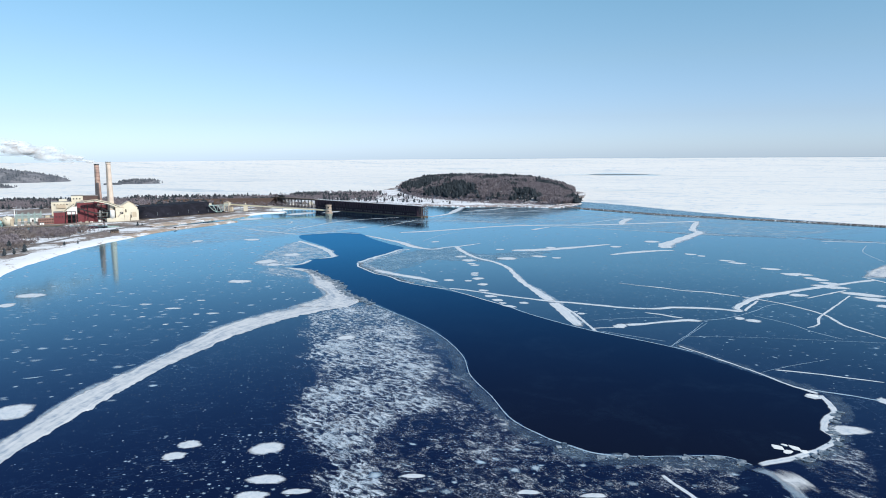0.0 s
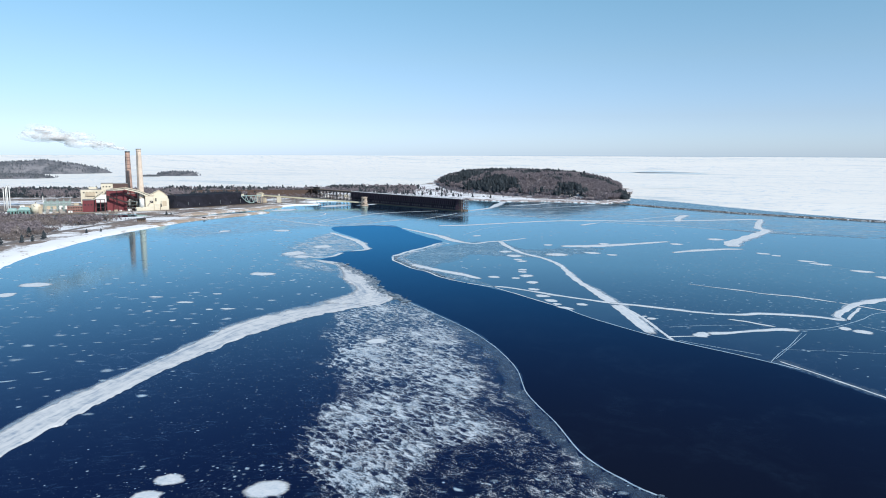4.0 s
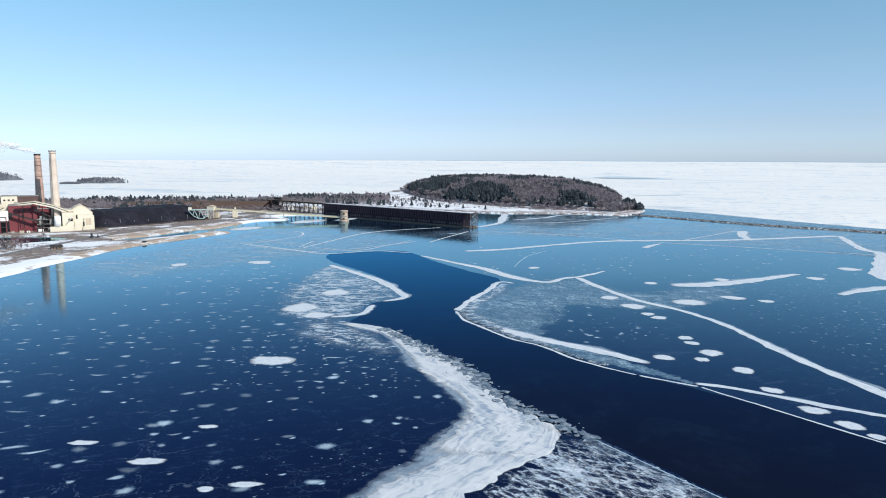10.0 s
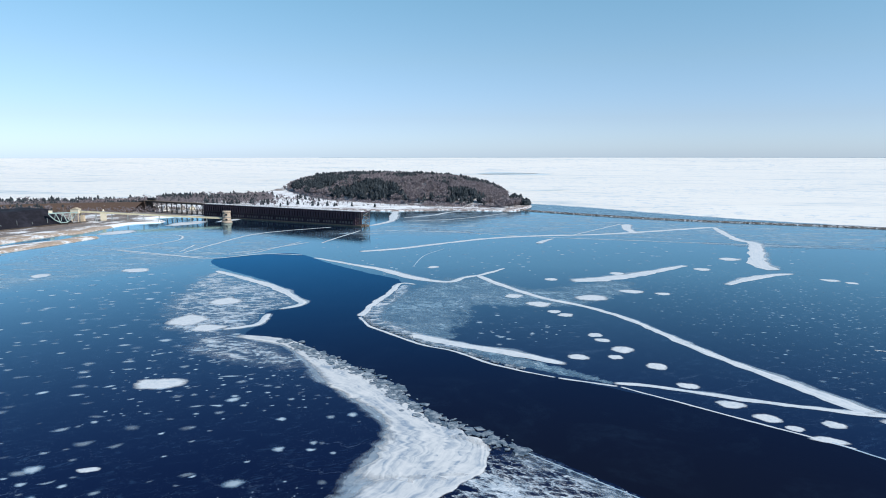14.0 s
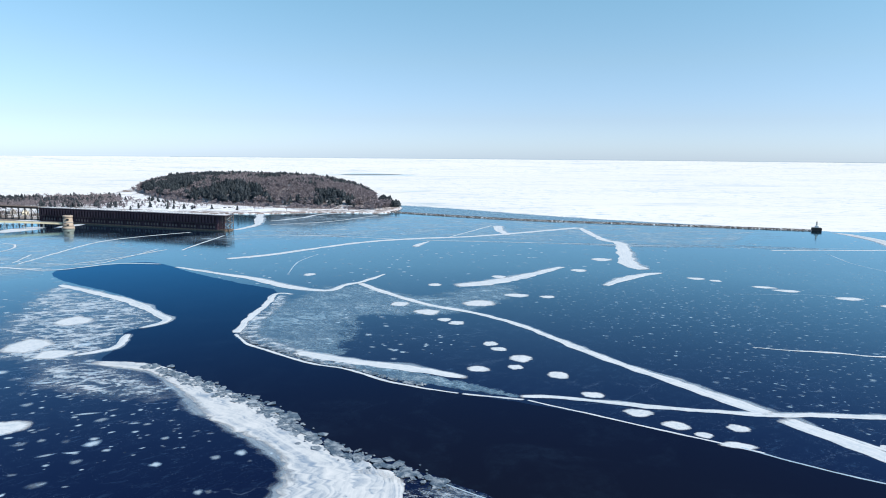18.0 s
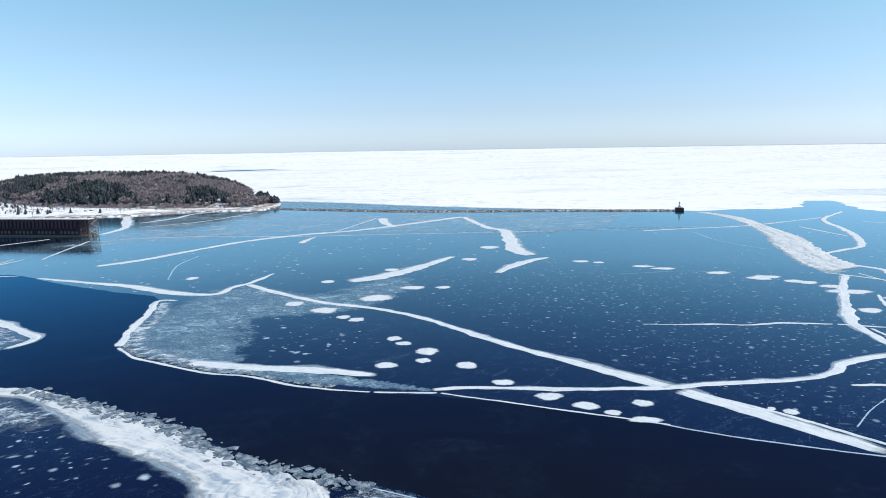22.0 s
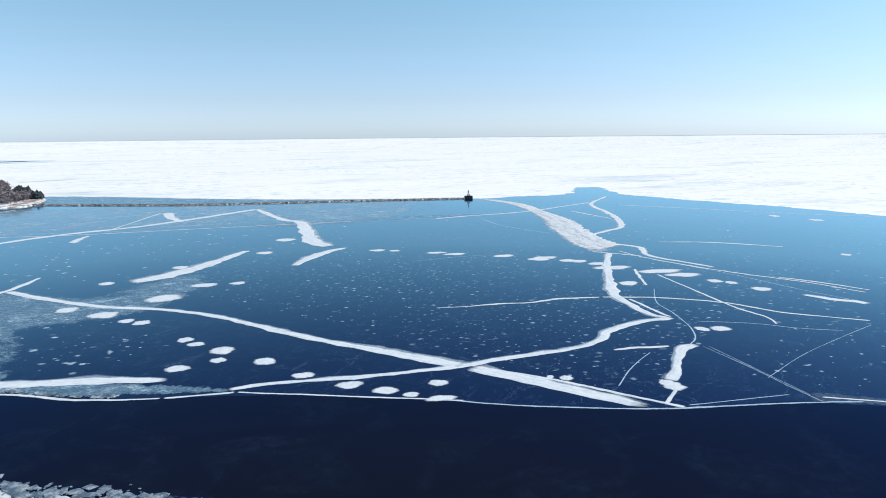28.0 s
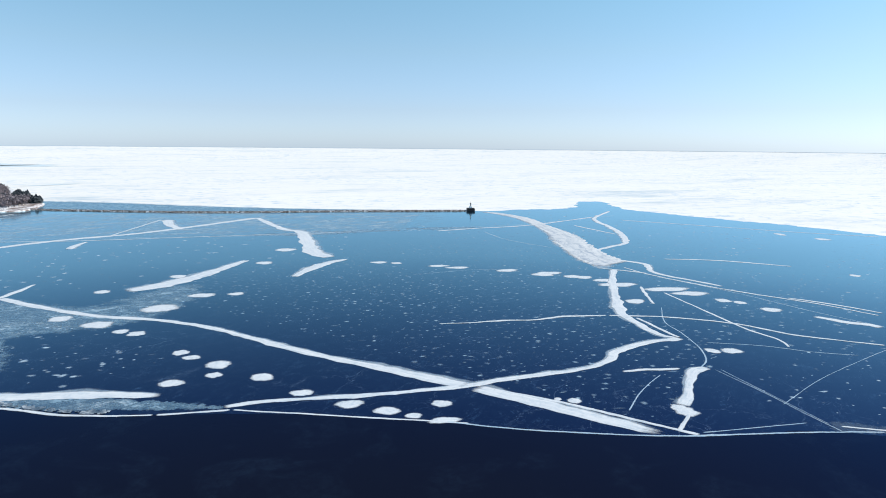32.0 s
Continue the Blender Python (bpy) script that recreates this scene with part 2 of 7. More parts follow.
def make_lake():
    b = Nodes("snow_covered_lake_ice")
    v = b.coords((0.4, 1.1, 1), -28)
    floes, streak = b.noise(0.006, 8, 0.66, 0.8, v), b.noise(0.045, 6, 0.7, 0.5, v)
    f = b.math("ADD", b.math("MULTIPLY", floes, 0.66), b.math("MULTIPLY", streak, 0.34))
    col = b.ramp(f, (0.34, (0.46, 0.54, 0.59)), (0.405, (0.66, 0.69, 0.70)), (0.46, (0.79, 0.775, 0.745)), (0.7, (0.855, 0.835, 0.795)))
    rub = b.math("MULTIPLY", b.ramp(b.noise(0.05, 7, 0.72, 0.6, b.coords((0.8, 1.0, 1), -28)), (0.53, 0.0), (0.62, 1.0)), b.ramp(b.noise(0.003, 4, 0.6), (0.38, 0.25), (0.60, 0.95)))
    col = b.mix(rub, col, (0.45, 0.56, 0.66))
    return b.end(b.principled(col, 0.8, 0, b.bump(streak, 0.3, 0.6), 0.2))


def make_land():
    b = Nodes("winter_ground")
    a, f = b.noise(0.018, 6, 0.6, 0.4), b.noise(0.35, 5, 0.65)
    soil = b.ramp(f, (0.3, (0.13, 0.102, 0.092)), (0.6, (0.26, 0.213, 0.187)), (0.8, (0.36, 0.315, 0.285)))
    s = b.math("ADD", b.math("MULTIPLY", a, 0.75), b.math("MULTIPLY", f, 0.25))
    col = b.mix(b.ramp(s, (0.49, 0.0), (0.57, 1.0)), soil, (0.79, 0.80, 0.82))
    return b.end(b.principled(col, 0.9, 0, b.bump(f, 0.5, 0.3), 0.2))


def make_two(name, one, two, scale, lo, hi, rough=0.9):
    b = Nodes(name)
    a, f = b.noise(scale, 6, 0.62, 0.5), b.noise(scale * 8, 4, 0.65)
    s = b.math("ADD", b.math("MULTIPLY", a, 0.7), b.math("MULTIPLY", f, 0.3))
    one_c = b.ramp(f, (0.3, tuple(c * 0.7 for c in one)), (0.7, one))
    col = b.mix(b.ramp(s, (lo, 0.0), (hi, 1.0)), one_c, two)
    return b.end(b.principled(col, rough, 0, b.bump(f, 0.5, 0.2), 0.2))


def make_foliage(name, dark, light):
    b = Nodes(name)
    isl = b.n("NewGeometry").outputs["Random Per Island"]
    f = b.noise(0.5, 3, 0.6)
    col = b.ramp(b.math("ADD", b.math("MULTIPLY", isl, 0.6), b.math("MULTIPLY", f, 0.4)), (0.2, dark), (0.8, light))
    return b.end(b.principled(col, 0.9, 0, None, 0.1))


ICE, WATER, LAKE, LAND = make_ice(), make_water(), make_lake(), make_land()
FAR_ICE = plain("pale_refrozen_ice", (0.66, 0.75, 0.79), 0.5, 0, 0.10, 0.006)
FAR_WATER = plain("far_open_water", (0.22, 0.33, 0.42), 0.5, 0, 0.2, 0.01)
SNOW = make_snow("ridge_snow", 0.16, 1.0, (0.55, 0.575, 0.60), (0.24, 0.31, 0.40), -0.04, 1.0, 0.36, (0.70, 0.70, 0.705))
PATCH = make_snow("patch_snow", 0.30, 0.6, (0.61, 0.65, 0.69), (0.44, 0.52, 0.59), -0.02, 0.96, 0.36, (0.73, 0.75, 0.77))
DUST = make_snow("thin_snow", 0.5, 0.9, (0.46, 0.62, 0.76), (0.28, 0.42, 0.56), 0.0, 0.75, 0.45, (0.62, 0.72, 0.80))
DRIFT = make_snow("blown_snow", 0.22, 0.9, (0.47, 0.60, 0.72), (0.32, 0.46, 0.60), -0.06, 0.60, 0.75, (0.60, 0.68, 0.75))
FROST = make_frazil("frazil_frost", 2.0, -48, 0.645, 0.785, (0.15, 0.24, 0.34), 0.94, 0.15, 0.46, 0.18)
TONGUE_FROST = make_frazil("streaked_frost", 1.6, -14, 0.63, 0.77, (0.26, 0.40, 0.53), 0.84, 0.10, 0.46, 0.13, film=0.12)
THIN_FROST = make_frazil("thin_frazil_frost", 1.5, -50, 0.74, 0.86, (0.26, 0.36, 0.46), 0.8, 0.16, 0.46)
SLUSH = make_frazil("grey_slush", 1.4, -50, 0.62, 0.80, (0.15, 0.29, 0.42), 0.80, 0.09, 0.48, 0.0, ((0.28, 0.44, 0.56), (0.60, 0.68, 0.74)), 0.44, 0.6)
RIM = make_frazil("young_grey_ice", 1.3, -60, 0.70, 0.84, (0.12, 0.19, 0.28), 0.7, 0.16, 0.5, 0.0, ((0.24, 0.34, 0.43), (0.60, 0.66, 0.70)), 0.22, 0.5)
STREAKS = make_frazil("far_frost_streaks", 4.0, -12, 0.64, 0.82, (0.30, 0.46, 0.60), 0.6, 0.03, 0.40, 0.0, ((0.46, 0.60, 0.70), (0.66, 0.73, 0.78)), 0.10, 0.4)
FLECK = make_fleck("small_drifts", 0.80, (0.58, 0.72, 0.84), (0.30, 0.53, 0.77))
FAINT = make_fleck("faint_smears", 0.60, (0.50, 0.68, 0.82), (0.26, 0.48, 0.72))
SAND = make_two("beach_sand", (0.47, 0.365, 0.29), (0.80, 0.81, 0.83), 0.05, 0.50, 0.60)
BEACH_SNOW = make_two("snow_on_beach", (0.38, 0.30, 0.24), (0.82, 0.83, 0.86), 0.06, 0.34, 0.44)
ROAD = plain("asphalt", (0.17, 0.155, 0.15), 0.9, 0, 0.3, 0.3)
COAL = make_two("coal", (0.013, 0.013, 0.020), (0.028, 0.028, 0.040), 0.05, 0.45, 0.65)
ROCK = make_two("rubble_stone", (0.12, 0.10, 0.09), (0.72, 0.74, 0.78), 0.40, 0.50, 0.60)
# needles lean blue and twigs mauve: some haze is mixed into these colours
CONIFER = make_foliage("conifer_needles", (0.020, 0.027, 0.034), (0.058, 0.070, 0.080))
TWIG = make_foliage("bare_twigs", (0.125, 0.108, 0.122), (0.29, 0.257, 0.278))
BARK = plain("bark", (0.10, 0.075, 0.06), 0.9, 0, 0.3, 1.0)
FOREST = make_two("leafless_wood_floor", (0.18, 0.152, 0.158), (0.70, 0.70, 0.72), 0.06, 0.50, 0.64)
# headland and islet woods: distance haze is painted in as paler, bluer colour
HAZED_SPRUCE = make_foliage("hazed_spruce", (0.075, 0.085, 0.10), (0.15, 0.165, 0.185))
HAZED_WOOD = make_two("hazed_wood", (0.11, 0.12, 0.14), (0.22, 0.22, 0.24), 0.02, 0.42, 0.62)
RUST = plain("rusted_dark_steel", (0.056, 0.034, 0.052), 0.75, 0.3, 0.45, 0.25)
STEEL = plain("dark_steel", (0.05, 0.045, 0.045), 0.6, 0.6, 0.3, 0.5)
TOWER = plain("stained_tan_concrete", (0.36, 0.285, 0.225), 0.85, 0, 0.3, 0.2)
GREY = plain("weathered_concrete", (0.34, 0.31, 0.28), 0.85, 0, 0.25, 0.25)
TIMBER = plain("weathered_timber", (0.15, 0.11, 0.085), 0.9, 0, 0.3, 0.5)
RED = plain("oxblood_cladding", (0.165, 0.030, 0.038), 0.65, 0, 0.25, 0.08)
CREAM = plain("cream_cladding", (0.66, 0.60, 0.48), 0.7, 0, 0.14, 0.1)
TAN = plain("tan_cladding", (0.50, 0.41, 0.30), 0.7, 0, 0.16, 0.1)
WHITE = plain("white_paint", (0.80, 0.80, 0.78), 0.55, 0, 0.06, 0.3)
BRICKRED = plain("stained_brick", (0.46, 0.31, 0.25), 0.85, 0, 0.35, 0.12, (0.30, 0.18, 0.15))
STACKTAN = plain("stained_pale_concrete", (0.62, 0.51, 0.42), 0.85, 0, 0.2, 0.1)
TEAL = plain("teal_sheet_metal", (0.16, 0.30, 0.28), 0.6, 0, 0.2, 0.3)
DARK = plain("dark_opening", (0.012, 0.012, 0.014), 0.5, 0, 0.2, 0.5)
ROOF = plain("grey_roofing", (0.26, 0.25, 0.24), 0.85, 0, 0.25, 0.2)
GALV = plain("galvanised_steel", (0.38, 0.42, 0.42), 0.5, 0.5, 0.2, 0.5)


# ---- mesh helpers ----
def link(name, verts, faces, material, smooth=False, cover=None, flow=None):
    me = bpy.data.meshes.new(name)
    me.from_pydata([tuple(v) for v in verts], [], [tuple(f) for f in faces])
    me.materials.append(material)
    if cover is not None:
        me.attributes.new("cover", "FLOAT", "POINT").data.foreach_set("value", np.asarray(cover, dtype=np.float32))
    if flow is not None:
        me.attributes.new("flow", "FLOAT_VECTOR", "POINT").data.foreach_set("vector", np.asarray(flow, dtype=np.float32).ravel())
    if smooth:
        me.polygons.foreach_set("use_smooth", [True] * len(me.polygons))
    me.update()
    return new(name, me)


def part(name, bm, material, parent, label=""):
    """Links a bmesh as one mesh object under a thing or a part."""
    me = bpy.data.meshes.new(name)
    bm.to_mesh(me)
    bm.free()
    me.materials.append(material)
    ob = new(name, me)
    ob.parent = parent
    return tagged(ob, label)


def thing(name, m, label, category, group="", kind=""):
    e = new(name)
    e.matrix_world = m
    return tagged(e, label, category, group, kind)


def box(bm, x0, x1, y0, y1, z0, z1, bevel=0.0, m=None):
    r = bmesh.ops.create_cube(bm, size=1, matrix=Matrix.LocRotScale(((x0 + x1) / 2, (y0 + y1) / 2, (z0 + z1) / 2), None, (abs(x1 - x0), abs(y1 - y0), abs(z1 - z0))))
    if bevel:
        es = list({e for v in r["verts"] for e in v.link_edges})
        r = bmesh.ops.bevel(bm, geom=es, offset=bevel, segments=1, affect="EDGES", profile=0.5)
    if m is not None:
        bmesh.ops.transform(bm, matrix=m, verts=r["verts"])
    return bm


def boxes(*args, bevel=0.0):
    bm = bmesh.new()
    for a in args:
        box(bm, *a, bevel=bevel)
    return bm


def prism(outline, y0, y1):
    """An outline in x, z, pushed from y0 to y1."""
    bm = bmesh.new()
    a = [bm.verts.new((x, y0, z)) for x, z in outline]
    b = [bm.verts.new((x, y1, z)) for x, z in outline]
    bm.faces.new(a), bm.faces.new(b[::-1])
    for i in range(len(a)):
        j = (i + 1) % len(a)
        bm.faces.new((a[j], a[i], b[i], b[j]))
    bmesh.ops.recalc_face_normals(bm, faces=bm.faces)
    return bm


def beam(bm, p, q, w, h=None):
    """A square bar from p to q."""
    p, q = Vector(p), Vector(q)
    h = h or w
    d = q - p
    m = Matrix.Translation((p + q) / 2) @ d.to_track_quat("X", "Z").to_matrix().to_4x4() @ Matrix.Diagonal((d.length, w, h, 1))
    bmesh.ops.create_cube(bm, size=1, matrix=m)
    return bm


def tube(rows, n=20):
    """Rings of (z, radius), closed at both ends."""
    bm = bmesh.new()
    rings = [[bm.verts.new((r * math.cos(2 * math.pi * k / n), r * math.sin(2 * math.pi * k / n), z)) for k in range(n)] for z, r in rows]
    for a, b in zip(rings, rings[1:]):
        for k in range(n):
            f = bm.faces.new((a[k], a[(k + 1) % n], b[(k + 1) % n], b[k]))
            f.smooth = True
    bm.faces.new(rings[0][::-1]), bm.faces.new(rings[-1])
    return bm


def curve_points(pts, step):
    """A smooth line through the points, with any further values carried along."""
    P = [np.array(p, float) for p in pts]
    P = [2 * P[0] - P[1]] + P + [2 * P[-1] - P[-2]]
    res = []
    for a, b, c, d in zip(P, P[1:], P[2:], P[3:]):
        n = max(1, int(np.linalg.norm((c - b)[:2]) / step))
        for k in range(n):
            t = k / n
            res.append(0.5 * (2 * b + (c - a) * t + (2 * a - 5 * b + 4 * c - d) * t ** 2 + (3 * b - a - 3 * c + d) * t ** 3))
    res.append(P[-2])
    return np.array(res)


def wob(x, y, s, k=0.0):
    return noise.noise(Vector((x * s + k, y * s - k, k)))


def fractal(x, y, s, k=0.0):
    return wob(x, y, s, k) + 0.5 * wob(x, y, s * 2.1, k + 3) + 0.25 * wob(x, y, s * 4.4, k + 7)


def fill(outer, holes=()):
    """Triangles of a flat outline with holes: points and faces."""
    loops = [outer, *holes]
    pts = [p for l in loops for p in l]
    tris = tessellate_polygon([[Vector((p[0], p[1], 0)) for p in l] for l in loops])
    return pts, tris


def ragged(pts, step, amount, scale, closed=True):
    """A smooth line through the points with a torn edge."""
    c = curve_points(list(pts) + ([pts[0]] if closed else []), step)[:, :2]
    if closed:
        c = c[:-1]
    return [(x + amount * fractal(x, y, scale, 1), y + amount * fractal(x, y, scale, 9)) for x, y in c]


ICE_Z = 0.06


# ---- lake, bay and open lead ----
def lake_sheet():
    """Snow-covered ice to the horizon, lifted towards its rim as the eye sees a far lake."""
    radii = [0, 200, 500, 900, 1300, 1700, 2200, 2700, 3000, 3200, 3400, 3600, 3800, 4000, 4200, 4400]
    n, vs, fs = 96, [], []
    for r in radii:
        lift = 64 * max(0, (r - 3000) / 1400) ** 1.4
        for k in range(n):
            a = 2 * math.pi * k / n
            vs.append((80 + r * math.cos(a), 400 + r * math.sin(a), lift))
    for i in range(len(radii) - 1):
        for k in range(n):
            a, b = i * n + k, i * n + (k + 1) % n
            fs.append((a, b, b + n, a + n))
    ob = link("ground", vs, fs, LAKE, True)
    return tagged(ob, "snow-covered lake ice reaching to the horizon", "ice", kind="structure")


lake_sheet()
far = [(80 + r * math.cos(a), 400 + r * math.sin(a), z) for r, z in ((4400, 64.0), (4402, 65.6)) for a in [radians(-50 + 2.5 * k) for k in range(56)]]
for pts in ([(954, 3300), (1040, 3250), (1060, 3140), (1070, 2820), (900, 2816), (813, 3049)], [(470, 1640), (560, 1668), (600, 1650), (540, 1632)], [(560, 2990), (760, 3060), (1150, 3010), (1000, 2960), (760, 2965)], [(-120, 2500), (60, 2540), (200, 2500), (40, 2470)]):
    p, f = fill([(x, y) for x, y in curve_points(pts + [pts[0]], 30)[:-1]])
    ob = link("refrozen_lead", [(x, y, 0.3 + 1.1 * 64 * max(0, (math.hypot(x - 80, y - 400) - 2950) / 1400) ** 1.4) for x, y in p], f, FAR_ICE)
    if ob.data.polygons[0].normal.z < 0:
        ob.data.flip_normals()
    tagged(ob, "pale blue refrozen lead in the snow-covered lake", "ice", kind="structure")
tagged(link("far_water", far, [(k, k + 1, k + 57, k + 56) for k in range(55)], FAR_WATER), "dark line of open water on the horizon", "water", kind="structure")

LEAD_WEST = [(124.1, 87.5), (118.0, 95.4), (103.9, 96.2), (89.7, 97.0), (77.9, 100.2), (70.3, 107.2), (64.1, 114.6), (55.7, 130.4), (51.2, 154.5), (45.3, 178.2), (44.2, 207.7), (37.2, 240.7), (25.9, 271.7), (-4.9, 331.1), (-13.8, 347.4), (-19.8, 356.3), (-24.3, 365.7), (-28.6, 380.0), (-31.2, 396.6), (-41.1, 417.4), (-52.6, 441.4), (-66.1, 467.2), (-83.6, 479.8)]
LEAD_HEAD = [(-78.8, 498.6), (-73.6, 525.9), (-55.5, 539.1), (-58.8, 571.0), (-68.5, 603.5), (-85.9, 640.9), (-105.6, 678.2), (-115.4, 710.6), (-110.3, 735.8), (-81.0, 743.6), (-50.9, 743.8), (-28.9, 684.6), (-6.7, 632.8), (9.3, 598.5)]
LEAD_EAST = [(-1.6, 560.7), (-17.0, 533.5), (-29.6, 502.2), (-28.0, 484.1), (-18.7, 462.8), (-10.4, 443.7), (0.3, 430.4), (8.8, 411.9), (17.4, 399.3), (26.1, 389.9), (57.4, 352.3), (65.8, 337.7), (99.6, 276.0), (113.8, 255.5), (131.5, 236.2), (145.4, 220.5), (174.5, 158.6), (180.1, 148.1), (174.2, 130.2), (161.3, 113.9), (159.6, 106.8), (147.7, 96.3), (137.9, 91.9)]
BREAKWATER = [(286.0, 1128.2), (403.8, 948.1), (532.9, 827.9), (648.3, 714.7)]
LAKE_EDGE = [(654.4, 704.7), (699.0, 679.1), (787.9, 635.2), (884.2, 675.2), (912.6, 649.2), (822.3, 577.8), (793.6, 507.8), (773.9, 451.6), (746.8, 345.9), (713.7, 258.5)]
FROST_NEAR = [(-14, 339), (-30, 297), (-26, 224), (-26, 166), (-26, 135), (-11, 105), (-2, 74), (15, 66), (62, 66), (109, 68), (122, 86), (104, 95), (78, 100), (64, 115), (56, 130), (45, 178), (37, 241), (9, 304)]
FROST_TONGUE = [(-111, 669), (-123, 604), (-125, 543), (-122, 504), (-107, 483), (-101, 453), (-88, 437), (-65, 427), (-69, 458), (-90, 483), (-76, 503), (-67, 534), (-57, 543), (-72, 599)]
SLUSH_EAST = [(-23, 500), (-12, 527), (0, 549), (26, 583), (63, 601), (69, 572), (84, 545), (117, 559), (147, 556), (140, 530), (113, 514), (86, 500), (66, 496), (50, 512), (34, 516), (24, 496), (16, 470), (6, 452), (-7, 454), (-18, 471)]
SLUSH_STRIP = [(-24, 487), (-18, 471), (-4, 450), (18, 427), (37, 394), (44, 377), (33, 388), (16, 408), (-8, 438), (-19, 467)]
SLUSH_SOUTH = [(136, 89), (160, 104), (166, 96), (158, 76), (150, 60), (137, 60)]
FROST_CORE = [(-16, 345), (-46, 302), (-44, 262), (-33, 200), (-29, 150), (-24, 118), (-14, 100), (-4, 70), (15, 68), (15, 108), (22, 130), (36, 148), (35, 175), (31, 225), (24, 275), (8, 322)]
SLUSH_RIM = [(-30, 500), (-28, 484), (-18, 462), (-9, 443), (1, 430), (10, 436), (-2, 452), (-10, 470), (-16, 488), (-18, 505), (-8, 530), (6, 556), (14, 580), (4, 584), (-6, 560), (-20, 534)]

LEAD = ragged(LEAD_WEST + LEAD_HEAD + LEAD_EAST, 2.0, 0.9, 0.14)
EDGE = ragged(LAKE_EDGE, 3.0, 9.0, 0.05, False)
BAY = EDGE + [(690, 120), (640, -150), (500, -420), (-900, -420), (-900, 1250), (-200, 1320), (200, 1320), (346, 1262), (408, 1150), (452, 1030), (500, 930), (560, 838)] + BREAKWATER[3:]


COARSE_LEAD = LEAD_WEST + LEAD_HEAD + LEAD_EAST


def sheet(name, outer, holes, z, material, depth=0.0):
    pts, tris = fill(outer, holes)
    vs = [(x, y, z) for x, y in pts]
    fs = [tuple(t) for t in tris]
    k = len(outer)
    for h in holes:                                   # the ice's own broken edge
        m = len(vs)
        vs += [(x, y, z - depth) for x, y in h]
        fs += [(k + i, k + (i + 1) % len(h), m + (i + 1) % len(h), m + i) for i in range(len(h))]
        k += len(h)
    ob = link(name, vs, fs, material)
    bm = bmesh.new()
    bm.from_mesh(ob.data)
    for f in bm.faces:
        if abs(f.normal.z) > 0.5 and f.normal.z < 0:
            f.normal_flip()
    bm.to_mesh(ob.data)
    bm.free()
    return ob


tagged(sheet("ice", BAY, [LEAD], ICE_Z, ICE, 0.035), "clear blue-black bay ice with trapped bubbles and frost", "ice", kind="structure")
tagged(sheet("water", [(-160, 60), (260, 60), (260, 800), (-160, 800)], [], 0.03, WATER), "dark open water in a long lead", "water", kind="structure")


# ---- snow lying on the ice ----
COLS = (-1.45, -1.0, -0.62, -0.2, 0.2, 0.62, 1.0, 1.45)


def strip(name, left, right, soft, label, category, material, height, crisp=0, fade=1.5):
    """A bank of snow between two edge lines: low, with thinning borders."""
    vs, fs, cov, flow = [], [], [], []
    n, run = len(left), 0.0
    for i, (a, b) in enumerate(zip(left, right)):
        mid, half = (a + b) / 2, (b - a) / 2
        ln = max(1e-6, np.linalg.norm(half))
        if i:
            run += float(np.linalg.norm(mid - last))
        last = mid
        for c in COLS:
            far = 1.0 + min(0.45 + soft * 0.3, (3.0 if c * crisp <= 0 else 0.7) / ln)
            p = mid + half * (c if abs(c) <= 1 else math.copysign(far, c))
            j = fractal(p[0], p[1], 0.5 / max(1.0, ln) ** 0.5, 2) * 0.22 * ln
            p = p + half / ln * j
            inside = max(0.0, 1.0 - abs(c) / 1.45)
            z = ICE_Z + 0.012 + height * min(1, inside * 1.8) * (0.55 + 0.45 * wob(p[0], p[1], 0.25, 4))
            vs.append((p[0], p[1], z))
            flow.append((run * 0.045 + left[0][0], c * ln * 0.8, left[0][1]))
            end = min(1.0, (min(i, n - 1 - i) + 0.2) / fade)
            cov.append(0.0 if abs(c) > 1.2 else ((0.82 if c * crisp > 0 else 0.62 - soft * 0.3) if abs(c) > 0.9 else 1.0 - soft * 0.25) * end)
    k = len(COLS)
    for i in range(n - 1):
        for j in range(k - 1):
            a = i * k + j
            fs.append((a, a + 1, a + k + 1, a + k))
    ob = link(name, vs, fs, material, True, cov, flow)
    if ob.data.polygons[0].normal.z < 0:
        ob.data.flip_normals()
    return ob if not label else tagged(ob, label, category)


def ridge(name, left, right, soft, height, lee, material=SNOW):
    """A wide ridge: its packed crest, and the thin drift that trails from it to one side."""
    label, cat = LABELS[name]
    e = thing(name, Matrix(), label, cat, "snow ridges on the bay ice")
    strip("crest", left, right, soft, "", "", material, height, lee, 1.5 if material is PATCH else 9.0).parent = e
    a, b = (left, right) if lee > 0 else (right, left)
    span = np.array([(0.30 + 0.30 * fractal(x, y, 0.05, 6)) * min(1.0, 12.0 / math.dist((x, y), q)) for (x, y), q in zip(a, b)])[:, None]
    fan = strip("drift", a + (a - b) * span, a + (b - a) * 0.35, 0.7, "", "", DRIFT, 0.02)
    fan.location.z, fan.parent = -0.006, e
    return tagged(fan, "thin blown snow trailing from the crest") and e


